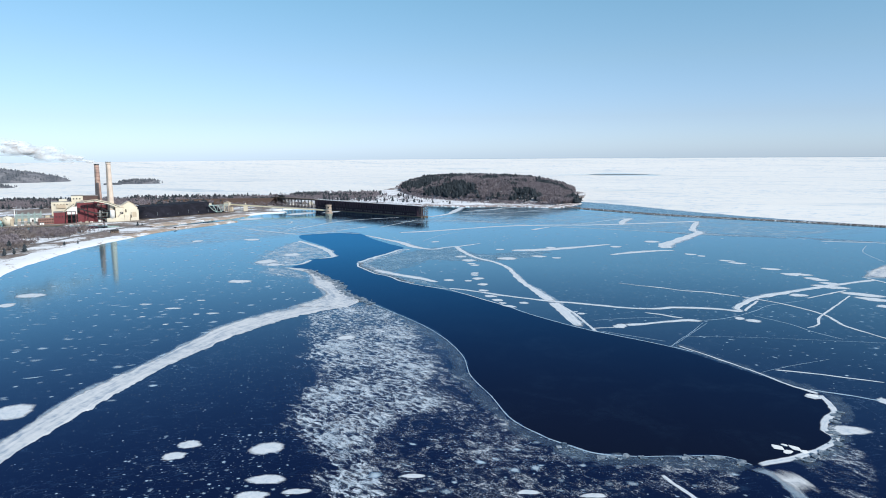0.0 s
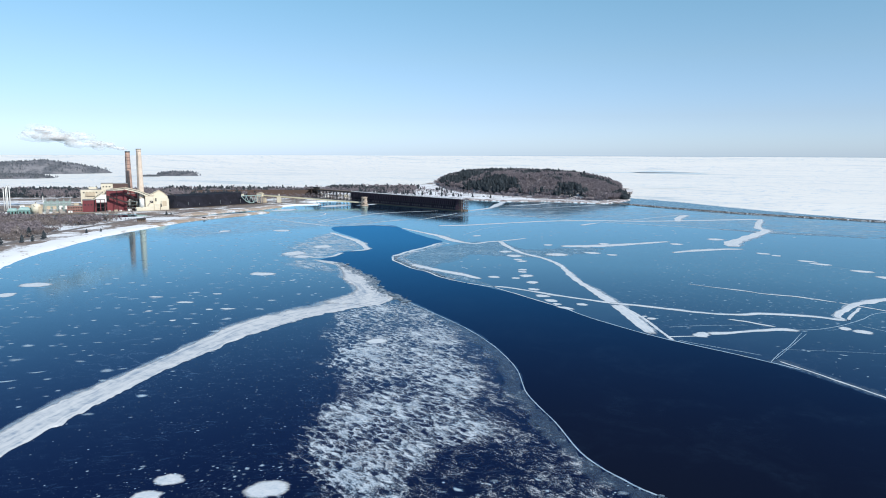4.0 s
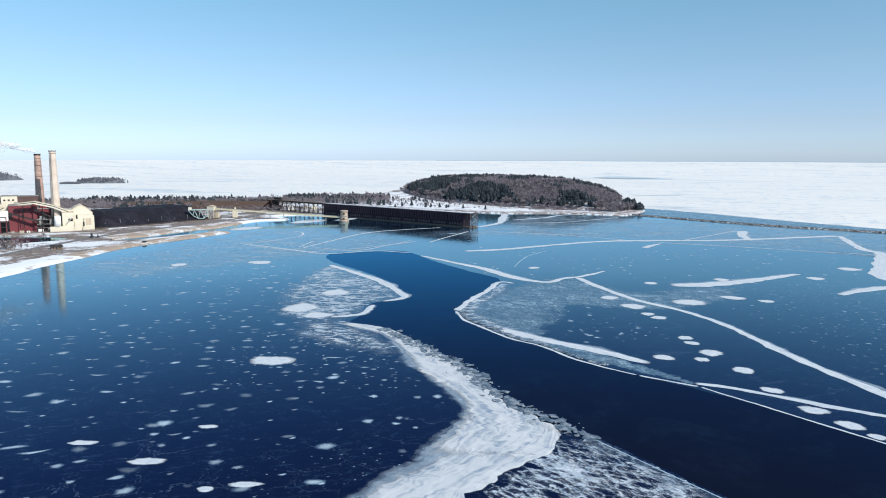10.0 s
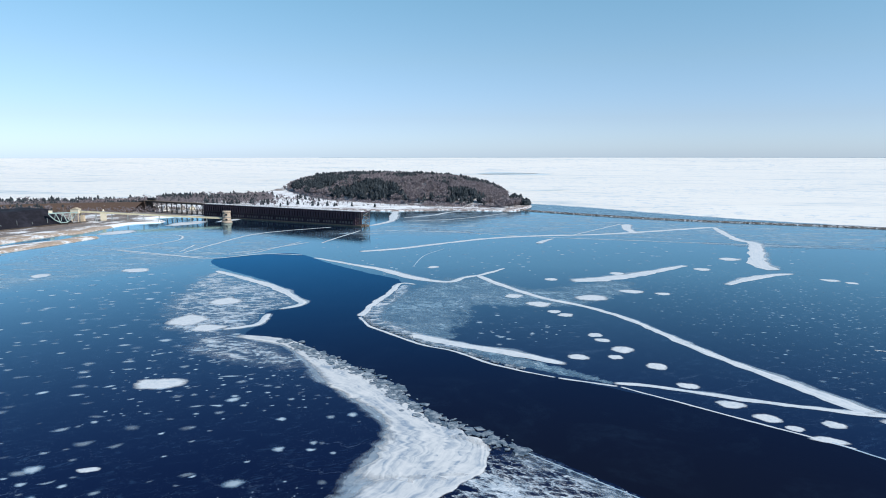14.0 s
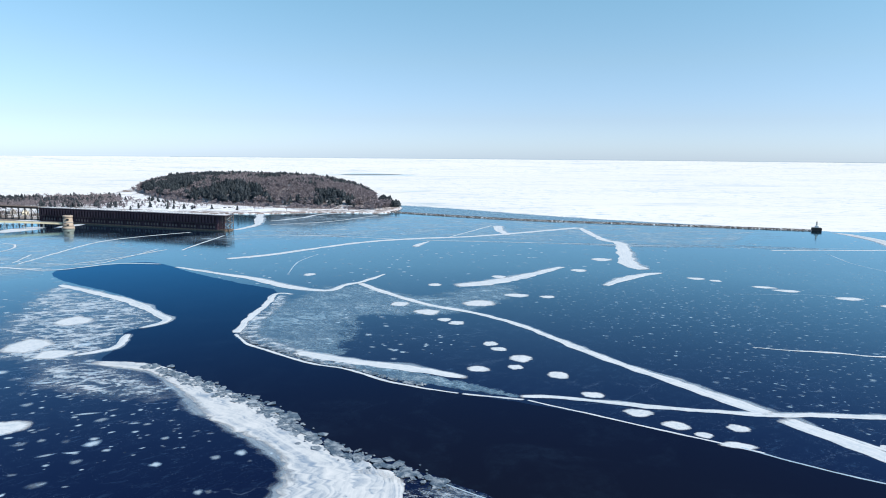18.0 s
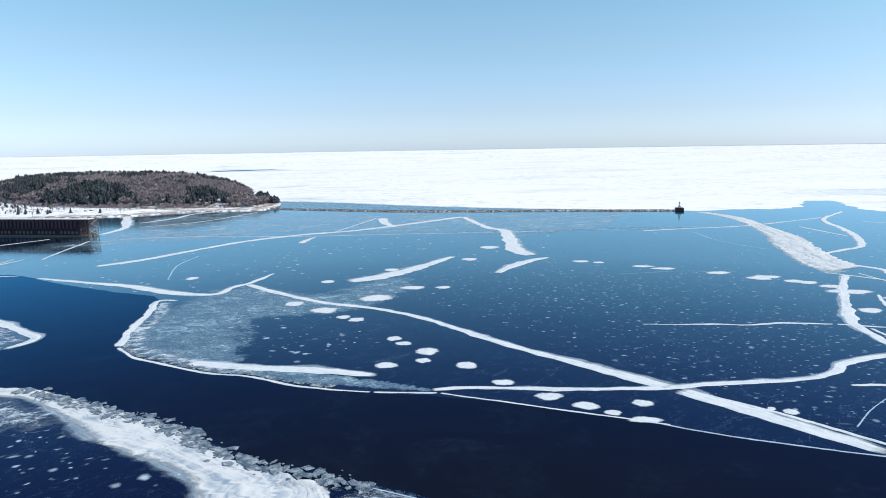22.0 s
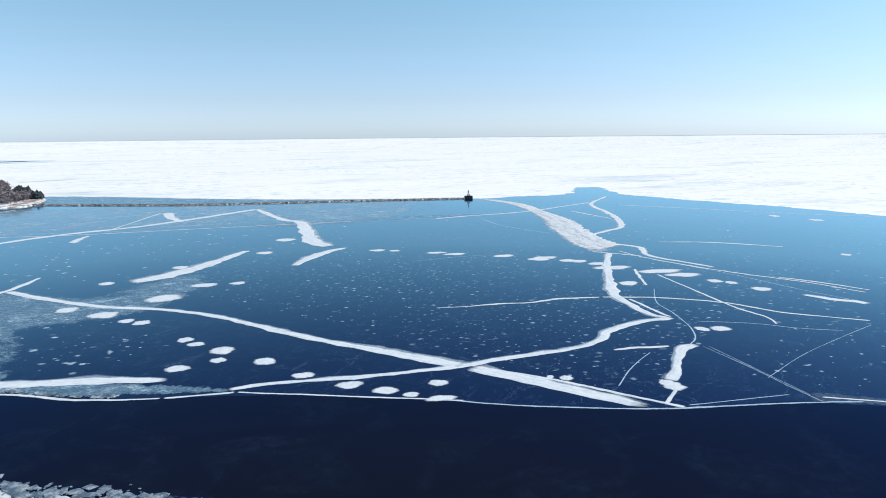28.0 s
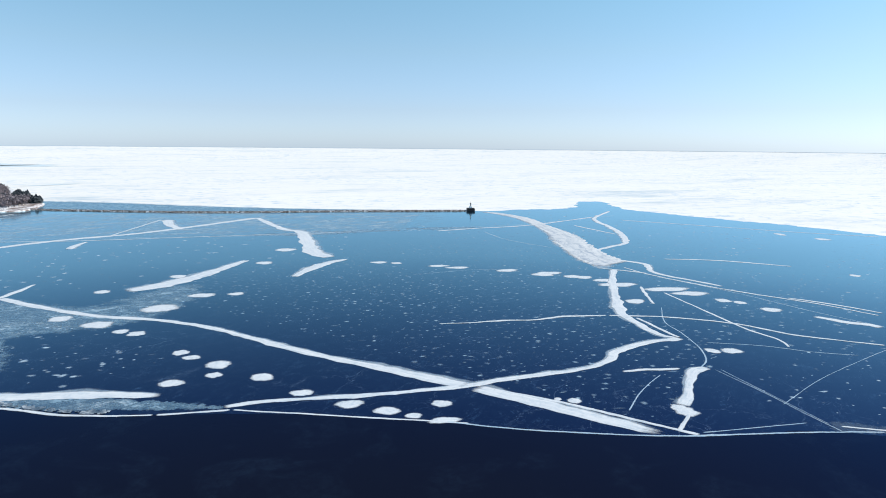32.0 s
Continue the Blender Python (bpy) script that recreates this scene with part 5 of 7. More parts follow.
def island():
    nx, ny = 62, 100
    gx, gy = np.meshgrid(np.linspace(-60, 450, nx), np.linspace(1110, 1970, ny))
    hz = hill_height(gx, gy)
    V = [(gx[j, i], gy[j, i], 1.0 + hz[j, i] + 0.5 * wob(gx[j, i], gy[j, i], 0.05)) for j in range(ny) for i in range(nx)]
    keep = shore_distance(gx, gy) > -4
    F = [(j * nx + i, j * nx + i + 1, (j + 1) * nx + i + 1, (j + 1) * nx + i) for j in range(ny - 1) for i in range(nx - 1) if keep[j:j + 2, i:i + 2].all()]
    tagged(link("island_hill", V, F, FOREST, True), "wooded rounded island hill with a snowy floor", "hill", kind="structure")
    rs = np.random.RandomState(3)
    x, y = rs.uniform(-45, 430, 16000), rs.uniform(1115, 1960, 16000)
    d, h = shore_distance(x, y), hill_height(x, y)
    con, bare = [], []
    for px, py, pd, ph in zip(x, y, d, h):
        if pd < 8 + foreshore(px, py) or len(con) + len(bare) > 6400 or (pd > 190 and rs.rand() < 0.5):
            continue
        mixd = 1.5 * fractal(px, py, 0.011, 5) + (0.35 if py > 1560 or pd > 150 else 0.0) + (0.34 if 30 < pd < 110 and px < 150 else -0.30)
        if mixd > rs.uniform(-0.08, 0.22):
            con.append((px, py, 0.6 + ph, rs.uniform(8, 13.5) * (1.2 if rs.rand() < 0.12 else 1.0)))
        else:
            bare.append((px, py, 0.6 + ph, rs.uniform(8, 12.5)))
    rnd = random.Random(3)
    for px, py, pd in zip(x[9000:], y[9000:], d[9000:]):       # the thin wood along the shore
        if 8 < pd < 8 + foreshore(px, py) and px < 330 and rnd.random() < 0.34:
            bare.append((px, py, 1.2, rnd.uniform(6, 11)))
    for _ in range(60):
        con.append((rnd.uniform(312, 336), rnd.uniform(1195, 1262), 1.2, rnd.uniform(8, 15)))
    for _ in range(26):                                    # the last clump on the tip
        con.append((rnd.uniform(336, 350), rnd.uniform(1250, 1300), 1.0, rnd.uniform(9, 16)))
    for _ in range(300):                                   # the point
        px, py = rnd.uniform(268, 338), rnd.uniform(1150, 1262)
        if inside(px, py, ISLAND):
            (con if rnd.random() < 0.5 and py > 1215 else bare).append((px, py, 1.2, rnd.uniform(8, 15)))
    forest("spruce_wood", "dark green spruce and pine wood covering the hill", con, CONIFERS, CONIFER, 1)
    forest("bare_wood", "grey-brown leafless birch and maple wood", bare, BROAD, TWIG, 2)


island()


# ---- woods of the mainland ----
def belts():
    rnd = random.Random(8)
    con, bare, bush = [], [], []
    for _ in range(5600):                                  # belt behind the coal yard and the dock
        x = rnd.uniform(-1150, -60)
        y = 1235 + 230 * rnd.random() + (110 if x > -260 else 0) - (60 if x < -600 else 0)
        if -330 < x < -120 and y < 1300:
            continue
        h = rnd.uniform(6, 11)
        dark = fractal(x, y, 0.009, 2)
        (con if dark > rnd.uniform(-0.25, 0.75) - (0.35 if y > 1420 or x < -760 else 0) else bare).append((x, y, 1.3, h * (1.25 if rnd.random() < 0.1 else 1)))
    for _ in range(420):                                   # scrub on the neck
        x = rnd.uniform(-230, 60)
        y = 1310 + 220 * rnd.random() - 0.35 * (x + 100)
        (con if rnd.random() < 0.16 else bare).append((x, y, 1.3, rnd.uniform(4, 8.5)))
    for _ in range(4800):                                   # bushes on the snowy flats by the channel
        x, y = rnd.uniform(-640, -388), rnd.uniform(470, 790)
        if fractal(x, y, 0.014, 4) < -0.30:
            continue
        bush.append((x, y, 1.3, rnd.uniform(2.5, 6.5) * (1.6 if rnd.random() < 0.12 else 1)))
    tall = []
    for _ in range(1700):                                  # taller bare trees over the scrub
        x, y = rnd.uniform(-640, -392), rnd.uniform(420, 785)
        if fractal(x, y, 0.016, 4) > -0.12:
            tall.append((x, y, 1.3, rnd.uniform(5.5, 10.5)))
    forest("bare_wood", "grey leafless alder and birch over the snowy flat", tall, BROAD, TWIG, 14)
    for _ in range(240):
        x, y = rnd.uniform(-480, -360), rnd.uniform(690, 800)
        if fractal(x, y, 0.02, 4) > -0.1:
            bare.append((x, y, 1.3, rnd.uniform(1.5, 4.0)))
    for _ in range(320):                                   # the embankment of the railway
        f = rnd.random()
        bare.append((-300 + 80 * f + rnd.uniform(-50, 50), 1150 + 80 * rnd.random(), 1.5 + 6 * rnd.random(), rnd.uniform(3, 5)))
    forest("scrub", "dense brown leafless alder scrub on the snowy flat", bush, BUSHES, make_foliage("alder_twigs", (0.12, 0.102, 0.10), (0.28, 0.245, 0.24)), 9)
    forest("spruce_wood", "dark green spruce wood on the flat shore", con, CONIFERS, CONIFER, 4)
    forest("bare_wood", "grey-brown leafless scrub and wood on the flat shore", bare, BARES, TWIG, 5)


belts()
for i, (x, y, h) in enumerate([(-372, 566, 8), (-368, 575, 6), (-366, 590, 9), (-380, 548, 7), (-352, 640, 5), (-356, 848, 6), (-352, 853, 4), (-392, 610, 10), (-400, 603, 7), (-345, 655, 4),
                               (-40, 1290, 9), (-24, 1300, 11), (-2, 1270, 10), (6, 1265, 8), (20, 1262, 9), (30, 1250, 7), (-70, 1320, 10), (56, 1240, 8), (-52, 1250, 8), (88, 1215, 7)]):
    lone_tree("spruce", x, y, h, CONIFERS[i % 6], "dark lone spruce standing in snow")
for i, (x, y, h) in enumerate([(-395, 835, 9), (-402, 800, 7), (-420, 770, 8), (-430, 760, 6), (-388, 790, 6), (-376, 700, 5), (-90, 1265, 9), (-60, 1270, 8), (10, 1225, 8), (110, 1200, 9), (150, 1175, 7), (190, 1168, 8), (-120, 1250, 8)]):
    lone_tree("bare_tree", x, y, h, BARES[i % 8], "leafless grey-brown tree on the snowy shore")


def far_hill(name, x, y, a, b, turn, height, seed, label):
    """A far wooded headland: a low uneven dome with a ragged skyline of trees."""
    rnd = random.Random(seed)
    n, m = 64, 22
    V, F = [], []
    c, s = math.cos(radians(turn)), math.sin(radians(turn))
    tops = []
    base = lift_at(x, y)
    for i in range(n):
        for j in range(m):
            u, v = -1 + 2 * i / (n - 1), -1 + 2 * j / (m - 1)
            d = max(0.0, 1 - abs(u) ** 2.2 - abs(v) ** 2.2)
            px, py = x + a * u * c - b * v * s, y + a * u * s + b * v * c
            z = base - 1 + height * d ** 0.6 * (1 + 0.35 * fractal(px, py, 2.2 / a, seed))
            V.append((px, py, z))
            if d > 0.03:
                tops.append((px, py, z))
    for i in range(n - 1):
        for j in range(m - 1):
            k = i * m + j
            F.append((k, k + 1, k + m + 1, k + m))
    e = tagged(link(name, V, F, HAZED_WOOD, True), label, "hill", kind="structure")
    if e.data.polygons[300].normal.z < 0:
        e.data.flip_normals()
    trees = []
    for _ in range(1700 if a > 100 else 260):
        px, py, z = rnd.choice(tops)
        trees.append((px + rnd.uniform(-12, 12), py + rnd.uniform(-12, 12), z - 1.5, rnd.uniform(4, 8.5)))
    forest("spruce_wood", "far dark spruce wood on a headland", trees, CONIFERS, HAZED_SPRUCE, seed)


def lift_at(x, y):
    r = math.hypot(x - 80, y - 400)
    return 64 * max(0, (r - 3000) / 1400) ** 1.4


far_hill("headland_far", -1840, 2560, 520, 150, 18, 52, 21, "far wooded headland in the frozen lake")
far_hill("headland_near", -1570, 2080, 330, 90, 14, 18, 22, "low dark wooded point before the frozen lake")
far_hill("islet", -953, 2400, 72, 30, 4, 15, 23, "small wooded islet in the frozen lake")
far_hill("islet_low", -1014, 2330, 20, 8, 4, 2, 24, "small rocky islet in the frozen lake")


# ---- breakwater and its light ----
def breakwater():
    c = curve_points(BREAKWATER, 6)
    d = np.gradient(c, axis=0)
    d /= np.linalg.norm(d, axis=1)[:, None]
    nr = np.stack([-d[:, 1], d[:, 0]], 1)
    prof = [(-5.0, -0.3), (-2.6, 0.9), (-1.5, 1.25), (1.5, 1.25), (2.6, 0.9), (5.0, -0.3)]
    V, F = [], []
    for p, q in zip(c, nr):
        for o, z in prof:
            V.append((p[0] + q[0] * o, p[1] + q[1] * o, z + 0.25 * wob(p[0] + o, p[1], 0.2)))
    k = len(prof)
    for i in range(len(c) - 1):
        for j in range(k - 1):
            F.append((i * k + j, i * k + j + 1, (i + 1) * k + j + 1, (i + 1) * k + j))
    e = thing("breakwater", Matrix(), "long low rubble-stone breakwater with snow between the stones", "breakwater")
    core = link("mound", V, F, ROCK)
    core.parent = e
    rnd = random.Random(6)
    shapes = []
    for _ in range(4):
        bm = bmesh.new()
        bmesh.ops.create_icosphere(bm, subdivisions=1, radius=0.62)
        for v in bm.verts:
            v.co *= rnd.uniform(0.75, 1.2)
            v.co.z *= 0.7
        me = bpy.data.meshes.new("boulder")
        bm.to_mesh(me)
        bm.free()
        me.materials.append(ROCK)
        shapes.append(me)
    L = len(c) - 1
    for i in range(290):
        t = rnd.random() * L
        p, q = c[int(t)] + (c[min(L, int(t) + 1)] - c[int(t)]) * (t % 1), nr[int(t)]
        o = rnd.choice((-1, 1)) * rnd.uniform(1.8, 4.4)
        s = rnd.uniform(1.0, 2.2)
        b = new("boulder", rnd.choice(shapes))
        b.matrix_world = Matrix.LocRotScale((p[0] + q[0] * o, p[1] + q[1] * o, 1.3 - abs(o) * 0.26), Euler((rnd.random(), rnd.random(), rnd.random() * 6)), (s, s * rnd.uniform(0.7, 1.2), s * 0.8))
        b.parent = e
    for i in range(L - 1):
        p, q = Vector((*c[i], 1.4)), Vector((*c[i + 1], 1.4))
        bm = beam(bmesh.new(), p, p + (q - p) * 0.94, 2.0, 0.4)
        part("cap_slab", bm, ROCK, e)


breakwater()


def harbour_light():
    m = Matrix.Translation((652, 711, 0.3)) @ Matrix.Rotation(radians(-45), 4, "Z")
    e = thing("harbour_light", m, "white harbour light tower on a dark concrete pier head", "lighthouse")
    part("pier_head", boxes((-5, 5, -3.6, 3.6, -0.5, 3.2), (-4.6, 4.6, -3.2, 3.2, 3.2, 3.5), bevel=0.15), STEEL, e, "dark steel-sheathed pier head")
    part("equipment_house", boxes((-1.9, 1.9, -1.7, 1.7, 3.5, 5.6), bevel=0.1), WHITE, e, "white equipment house")
    t = part("light_tower", tube([(5.6, 1.15), (8.4, 0.8), (8.5, 1.25), (8.7, 1.25)], 12), WHITE, e)
    part("lantern", tube([(8.7, 0.6), (9.9, 0.6), (10.0, 0.8), (10.6, 0.1)], 12), STEEL, e, "dark lantern room")
    bm = bmesh.new()
    for k in range(12):
        a = k * math.pi / 6
        beam(bm, (1.2 * math.cos(a), 1.2 * math.sin(a), 8.7), (1.2 * math.cos(a), 1.2 * math.sin(a), 9.5), 0.06)
    part("railing", bm, STEEL, t)
    part("antenna", beam(bmesh.new(), (0, 0, 10.5), (0, 0, 12.4), 0.12), STEEL, e)


harbour_light()


# ---- ore dock ----
def shared(name, bm, material):
    me = bpy.data.meshes.new(name)
    bm.to_mesh(me)
    bm.free()
    me.materials.append(material)
    return me


def put(name, me, parent, m):
    ob = new(name, me)
    ob.parent = parent
    ob.matrix_local = m
    return ob


def ore_dock():
    p0, p1 = Vector((-155, 1130)), Vector((31, 942))
    L = (p1 - p0).length
    ang = math.atan2(p1.y - p0.y, p1.x - p0.x)
    m = Matrix.Translation((p0.x, p0.y, 0)) @ Matrix.Rotation(ang, 4, "Z")       # +x to the outer end, +y to the far side
    e = thing("ore_dock", m, "long dark rust-brown steel ore loading dock with chutes", "dock")
    W = 16.0
    part("crib", boxes((0, L - 1, 0.4, W - 0.4, -0.4, 1.6), bevel=0.2), TIMBER, e, "dark timber crib at the waterline")
    low = part("lower_wall", boxes((0, L - 11, 1.4, W - 1.4, 1.6, 8.2)), RUST, e)
    pocket = part("pocket_wall", boxes((0, L - 10, 0.9, W - 0.9, 8.2, 16.4)), RUST, e)
    deck = part("deck", boxes((-1, L, -0.3, W + 0.3, 16.4, 17.0), bevel=0.1), RUST, e)
    part("deck_snow", boxes((0, L - 3, 3.2, W - 3.2, 17.0, 17.25), bevel=0.1), BEACH_SNOW, e, "strip of snow and rails on the deck")
    part("walkway", boxes((0, L - 2, -1.1, 0.9, 7.7, 8.0)), STEEL, e)
    part("walkway", boxes((0, L - 2, W - 0.9, W + 1.1, 7.7, 8.0)), STEEL, e)
    col = shared("column", boxes((-0.35, 0.35, 0.35, 1.5, 1.6, 16.4), (-0.5, 0.5, 0.2, 1.6, 1.4, 2.0)), RUST)
    chute = shared("chute", prism([(-1.1, 8.6), (1.1, 8.6), (0.9, 15.6), (-0.9, 15.6)], -0.55, 0.9), plain("worn_chute_steel", (0.080, 0.050, 0.066), 0.6, 0.5, 0.5, 0.6))
    opening = shared("opening", boxes((-1.5, 1.5, 1.28, 1.42, 3.0, 5.4)), plain("grey_backed_opening", (0.16, 0.135, 0.135), 0.8, 0, 0.4, 0.4))
    post = shared("light_post", boxes((-0.12, 0.12, 0.1, 0.34, 17.0, 18.0), (-0.8, 0.8, -0.15, 0.65, 17.75, 18.25)), WHITE)
    n = 60
    for i in range(n + 1):
        x = 1 + (L - 14) * i / n
        put("column", col, e, Matrix.Translation((x, 0, 0)))
        put("light_post", post, deck, Matrix.Translation((x, 0, 0)))
        if i < n:
            xm = x + (L - 14) / n / 2
            put("chute", chute, pocket, Matrix.Translation((xm, 0, 0)))
            if i % 6 not in (0,):
                put("opening", opening, low, Matrix.Translation((xm, 0, 0)))
    for i in range(0, n + 1, 2):
        put("column", col, e, Matrix.Translation((1 + (L - 14) * i / n, W, 0)) @ Matrix.Rotation(math.pi, 4, "Z"))
    bm = bmesh.new()
    for z in (17.6, 18.1):
        beam(bm, (0, -0.2, z), (L, -0.2, z), 0.1)
        beam(bm, (0, W + 0.2, z), (L, W + 0.2, z), 0.1)
    part("railing", bm, STEEL, deck)
    # open steelwork at the outer end
    end_steel = plain("pale_weathered_steel", (0.16, 0.135, 0.13), 0.7, 0.3, 0.4, 0.6)
    for x in (L - 8, L - 4.2, L - 0.6):
        for y in (1.0, W / 2, W - 1.0):
            part("end_post", beam(bmesh.new(), (x, y, 1.5), (x, y, 16.4), 0.42), end_steel if x > L - 5 else RUST, e, "pale weathered steel post")
    bm = bmesh.new()
    for z0 in (1.6, 5.3, 9.0, 12.7):
        for y in (1.0, W - 1.0):
            beam(bm, (L - 8, y, z0), (L - 0.6, y, z0 + 3.7), 0.2)
            beam(bm, (L - 8, y, z0 + 3.7), (L - 0.6, y, z0), 0.2)
        for y in (1.0, W / 2):
            beam(bm, (L - 0.6, y, z0), (L - 0.6, y + W / 2 - 1, z0 + 3.7), 0.2)
            beam(bm, (L - 0.6, y, z0 + 3.7), (L - 0.6, y + W / 2 - 1, z0), 0.2)
        beam(bm, (L - 0.6, 1, z0 + 3.7), (L - 0.6, W - 1, z0 + 3.7), 0.35)
        beam(bm, (L - 8, 1, z0 + 3.7), (L - 0.6, 1, z0 + 3.7), 0.35)
    part("end_bracing", bm, plain("pale_rusted_steel", (0.085, 0.066, 0.064), 0.7, 0.3, 0.4, 0.6), e, "pale rusted bracing")
    bm = bmesh.new()
    for k in range(4):
        b = (2.5, W - 4) if k % 2 else (W - 4, 2.5)
        beam(bm, (L + 0.3, b[0], 1.6 + 3.7 * k), (L + 0.3, b[1], 5.3 + 3.7 * k), 0.7, 0.18)
    part("stair", bm, GALV, e, "grey end stair")
    for x in (L + 1.5, L + 3.0):
        part("fender_pile", boxes((x - 0.4, x + 0.4, 2, 3, -0.4, 3.0), bevel=0.1), TIMBER, e)

    # approach trestle in the same line
    t = thing("trestle", m, "dark steel railway trestle leading to the ore dock", "bridge")
    part("girder", boxes((-122, -1.2, 2.0, 3.4, 15.2, 17.0)), STEEL, t)
    part("girder", boxes((-122, -1.2, 9.6, 11.0, 15.2, 17.0)), STEEL, t)
    part("track_deck", boxes((-124, -1.2, 0.8, 12.4, 17.0, 17.5)), TIMBER, t)
    for i in range(12):
        x = -118 + i * 10.4
        bm = bmesh.new()
        for y in (2.7, 10.3):
            beam(bm, (x, y + (-1.6 if y < 5 else 1.6), 0.5), (x, y, 15.2), 0.6)
        beam(bm, (x, 1.4, 1.2), (x, 10.0, 14.5), 0.3)
        beam(bm, (x, 11.6, 1.2), (x, 3.0, 14.5), 0.3)
        beam(bm, (x, 1.6, 8), (x, 11.4, 8), 0.35)
        part("bent", bm, STEEL, t)
    part("abutment", prism([(-134, 1.0), (-116, 1.0), (-122, 17.2), (-134, 17.2)], 0, 13), plain("dark_brown_earth", (0.09, 0.06, 0.05), 0.95, 0, 0.3, 0.3), t, "dark retaining wall at the trestle's end")
    ca = thing("ore_car", m @ Matrix.Translation((-118, 6.5, 17.5)), "dark ore hopper cars standing on the trestle", "railway car")
    for i in range(2):
        part("hopper", prism([(-4 + i * 9, 1.0), (4 + i * 9, 1.0), (4.3 + i * 9, 3.4), (-4.3 + i * 9, 3.4)], -1.5, 1.5), STEEL, ca)
        for x in (-2.8 + i * 9, 2.8 + i * 9):
            part("bogie", boxes((x - 1.1, x + 1.1, -1.2, 1.2, 0, 1.0), bevel=0.15), STEEL, ca)


ore_dock()

# railway embankment behind
V, F = [], []
for i in range(25):
    f = i / 24
    cx, cy = -240 - 260 * f, 1216 + 130 * f - 40 * f * f
    for o, z in ((-34, 0.9), (-6, 15.5 - 7 * f), (6, 15.5 - 7 * f), (34, 0.9)):
        V.append((cx + o * 0.5, cy + o * 0.86, z + 0.6 * wob(cx + o, cy, 0.1)))
for i in range(24):
    for j in range(3):
        F.append((4 * i + j, 4 * i + j + 1, 4 * i + j + 5, 4 * i + j + 4))
ob = link("embankment", V, F, make_two("bushy_bank", (0.13, 0.085, 0.065), (0.55, 0.54, 0.55), 0.09, 0.60, 0.70))
if ob.data.polygons[10].normal.z < 0:
    ob.data.flip_normals()
tagged(ob, "brown scrubby railway embankment", "bank", kind="structure")


# ---- transfer tower in the water, conveyor, transfer house, stacker ----
def conveyor_group():
    e = thing("transfer_tower", Matrix.Translation((-120, 1034, 0)), "round weathered tan concrete tower standing in the ice", "tower")
    part("foot", tube([(-0.5, 6.6), (2.2, 6.2), (2.4, 5.6)], 24), TOWER, e, "stained concrete foot")
    part("shaft", tube([(2.4, 5.4), (4.6, 5.2), (4.8, 4.9), (12.2, 4.5)], 24), TOWER, e)
    part("collar", tube([(6.6, 5.15), (7.0, 5.25), (7.5, 5.2), (7.6, 4.9)], 24), GREY, e)
    part("head", tube([(12.2, 4.9), (12.5, 5.2), (14.2, 5.1), (14.5, 4.6)], 24), TOWER, e)
    for z in (3.4, 9.4):
        part("opening", boxes((-1.1, 1.1, -5.5, -4.4, z, z + 1.7)), DARK, e, "dark opening")
    a, b = Vector((-125, 1036, 5.6)), Vector((-292, 1082, 13.5))
    c = thing("conveyor_bridge", Matrix.Translation(a), "long pale cream covered conveyor on steel bents", "conveyor")
    d = b - a
    q = Matrix.Rotation(math.atan2(d.y, d.x), 4, "Z") @ Matrix.Rotation(-math.atan2(d.z, math.hypot(d.x, d.y)), 4, "Y")
    bm = boxes((0, d.length, -1.4, 1.4, -1.1, 1.1), bevel=0.12)
    bmesh.ops.transform(bm, matrix=q, verts=bm.verts)
    part("gallery", bm, plain("pale_yellow_sheet", (0.66, 0.58, 0.40), 0.65, 0, 0.15, 0.2), c)
    bm = boxes((0, d.length, -1.55, 1.55, 1.1, 1.3))
    bmesh.ops.transform(bm, matrix=q, verts=bm.verts)
    part("roof", bm, ROOF, c)
    for i in range(1, 9):
        p = d * (i / 9)
        bm = bmesh.new()
        for o in (-1.3, 1.3):
            beam(bm, (p.x + o * 0.7, p.y + o * 1.5, -5.6), (p.x, p.y + o * 0.6, p.z - 0.8), 0.4)
        beam(bm, (p.x - 0.9, p.y - 1.9, -3), (p.x, p.y + 0.6, p.z - 1), 0.2)
        part("bent", bm, GALV, c)
    h = thing("transfer_house", Matrix.Translation((-296, 1083, 1.3)) @ Matrix.Rotation(radians(-15), 4, "Z"), "cream transfer house on steel legs beside the coal", "building")
    part("cabin", boxes((-6, 4, -3.5, 3.5, 10, 15), bevel=0.1), CREAM, h)
    part("roof", prism([(-6.4, 15), (4.4, 15), (-1, 17)], -3.8, 3.8), TAN, h)
    for x in (-5, 3):
        for y in (-2.8, 2.8):
            part("leg", boxes((x - 0.5, x + 0.5, y - 0.5, y + 0.5, -0.3, 10)), TAN, h)
    part("chute_house", boxes((5, 9, -2, 2, 0, 8), bevel=0.1), TAN, h)
    k = thing("pump_house", Matrix.Translation((-268, 1090, 1.3)), "small pale gabled building with a short tower", "building")
    part("body", boxes((-3, 3, -3, 3, 0, 9)), CREAM, k)
    part("spire", prism([(-2, 9), (2, 9), (0, 14)], -2, 2), CREAM, k)
    s = thing("coal_stacker", Matrix.Translation((-302, 1047, 1.3)) @ Matrix.Rotation(radians(12), 4, "Z"), "pale teal lattice coal stacker at the pile's foot", "machine")
    TEALP = plain("pale_teal_steel", (0.36, 0.48, 0.46), 0.6, 0.2, 0.2, 0.5)
    top, bot = [(-15, 13), (-7.5, 13.2), (0, 13.4), (7.5, 13.6), (15, 13.8)], [(-9, 6), (-3, 2.5), (4, 2.5), (9, 6.5)]
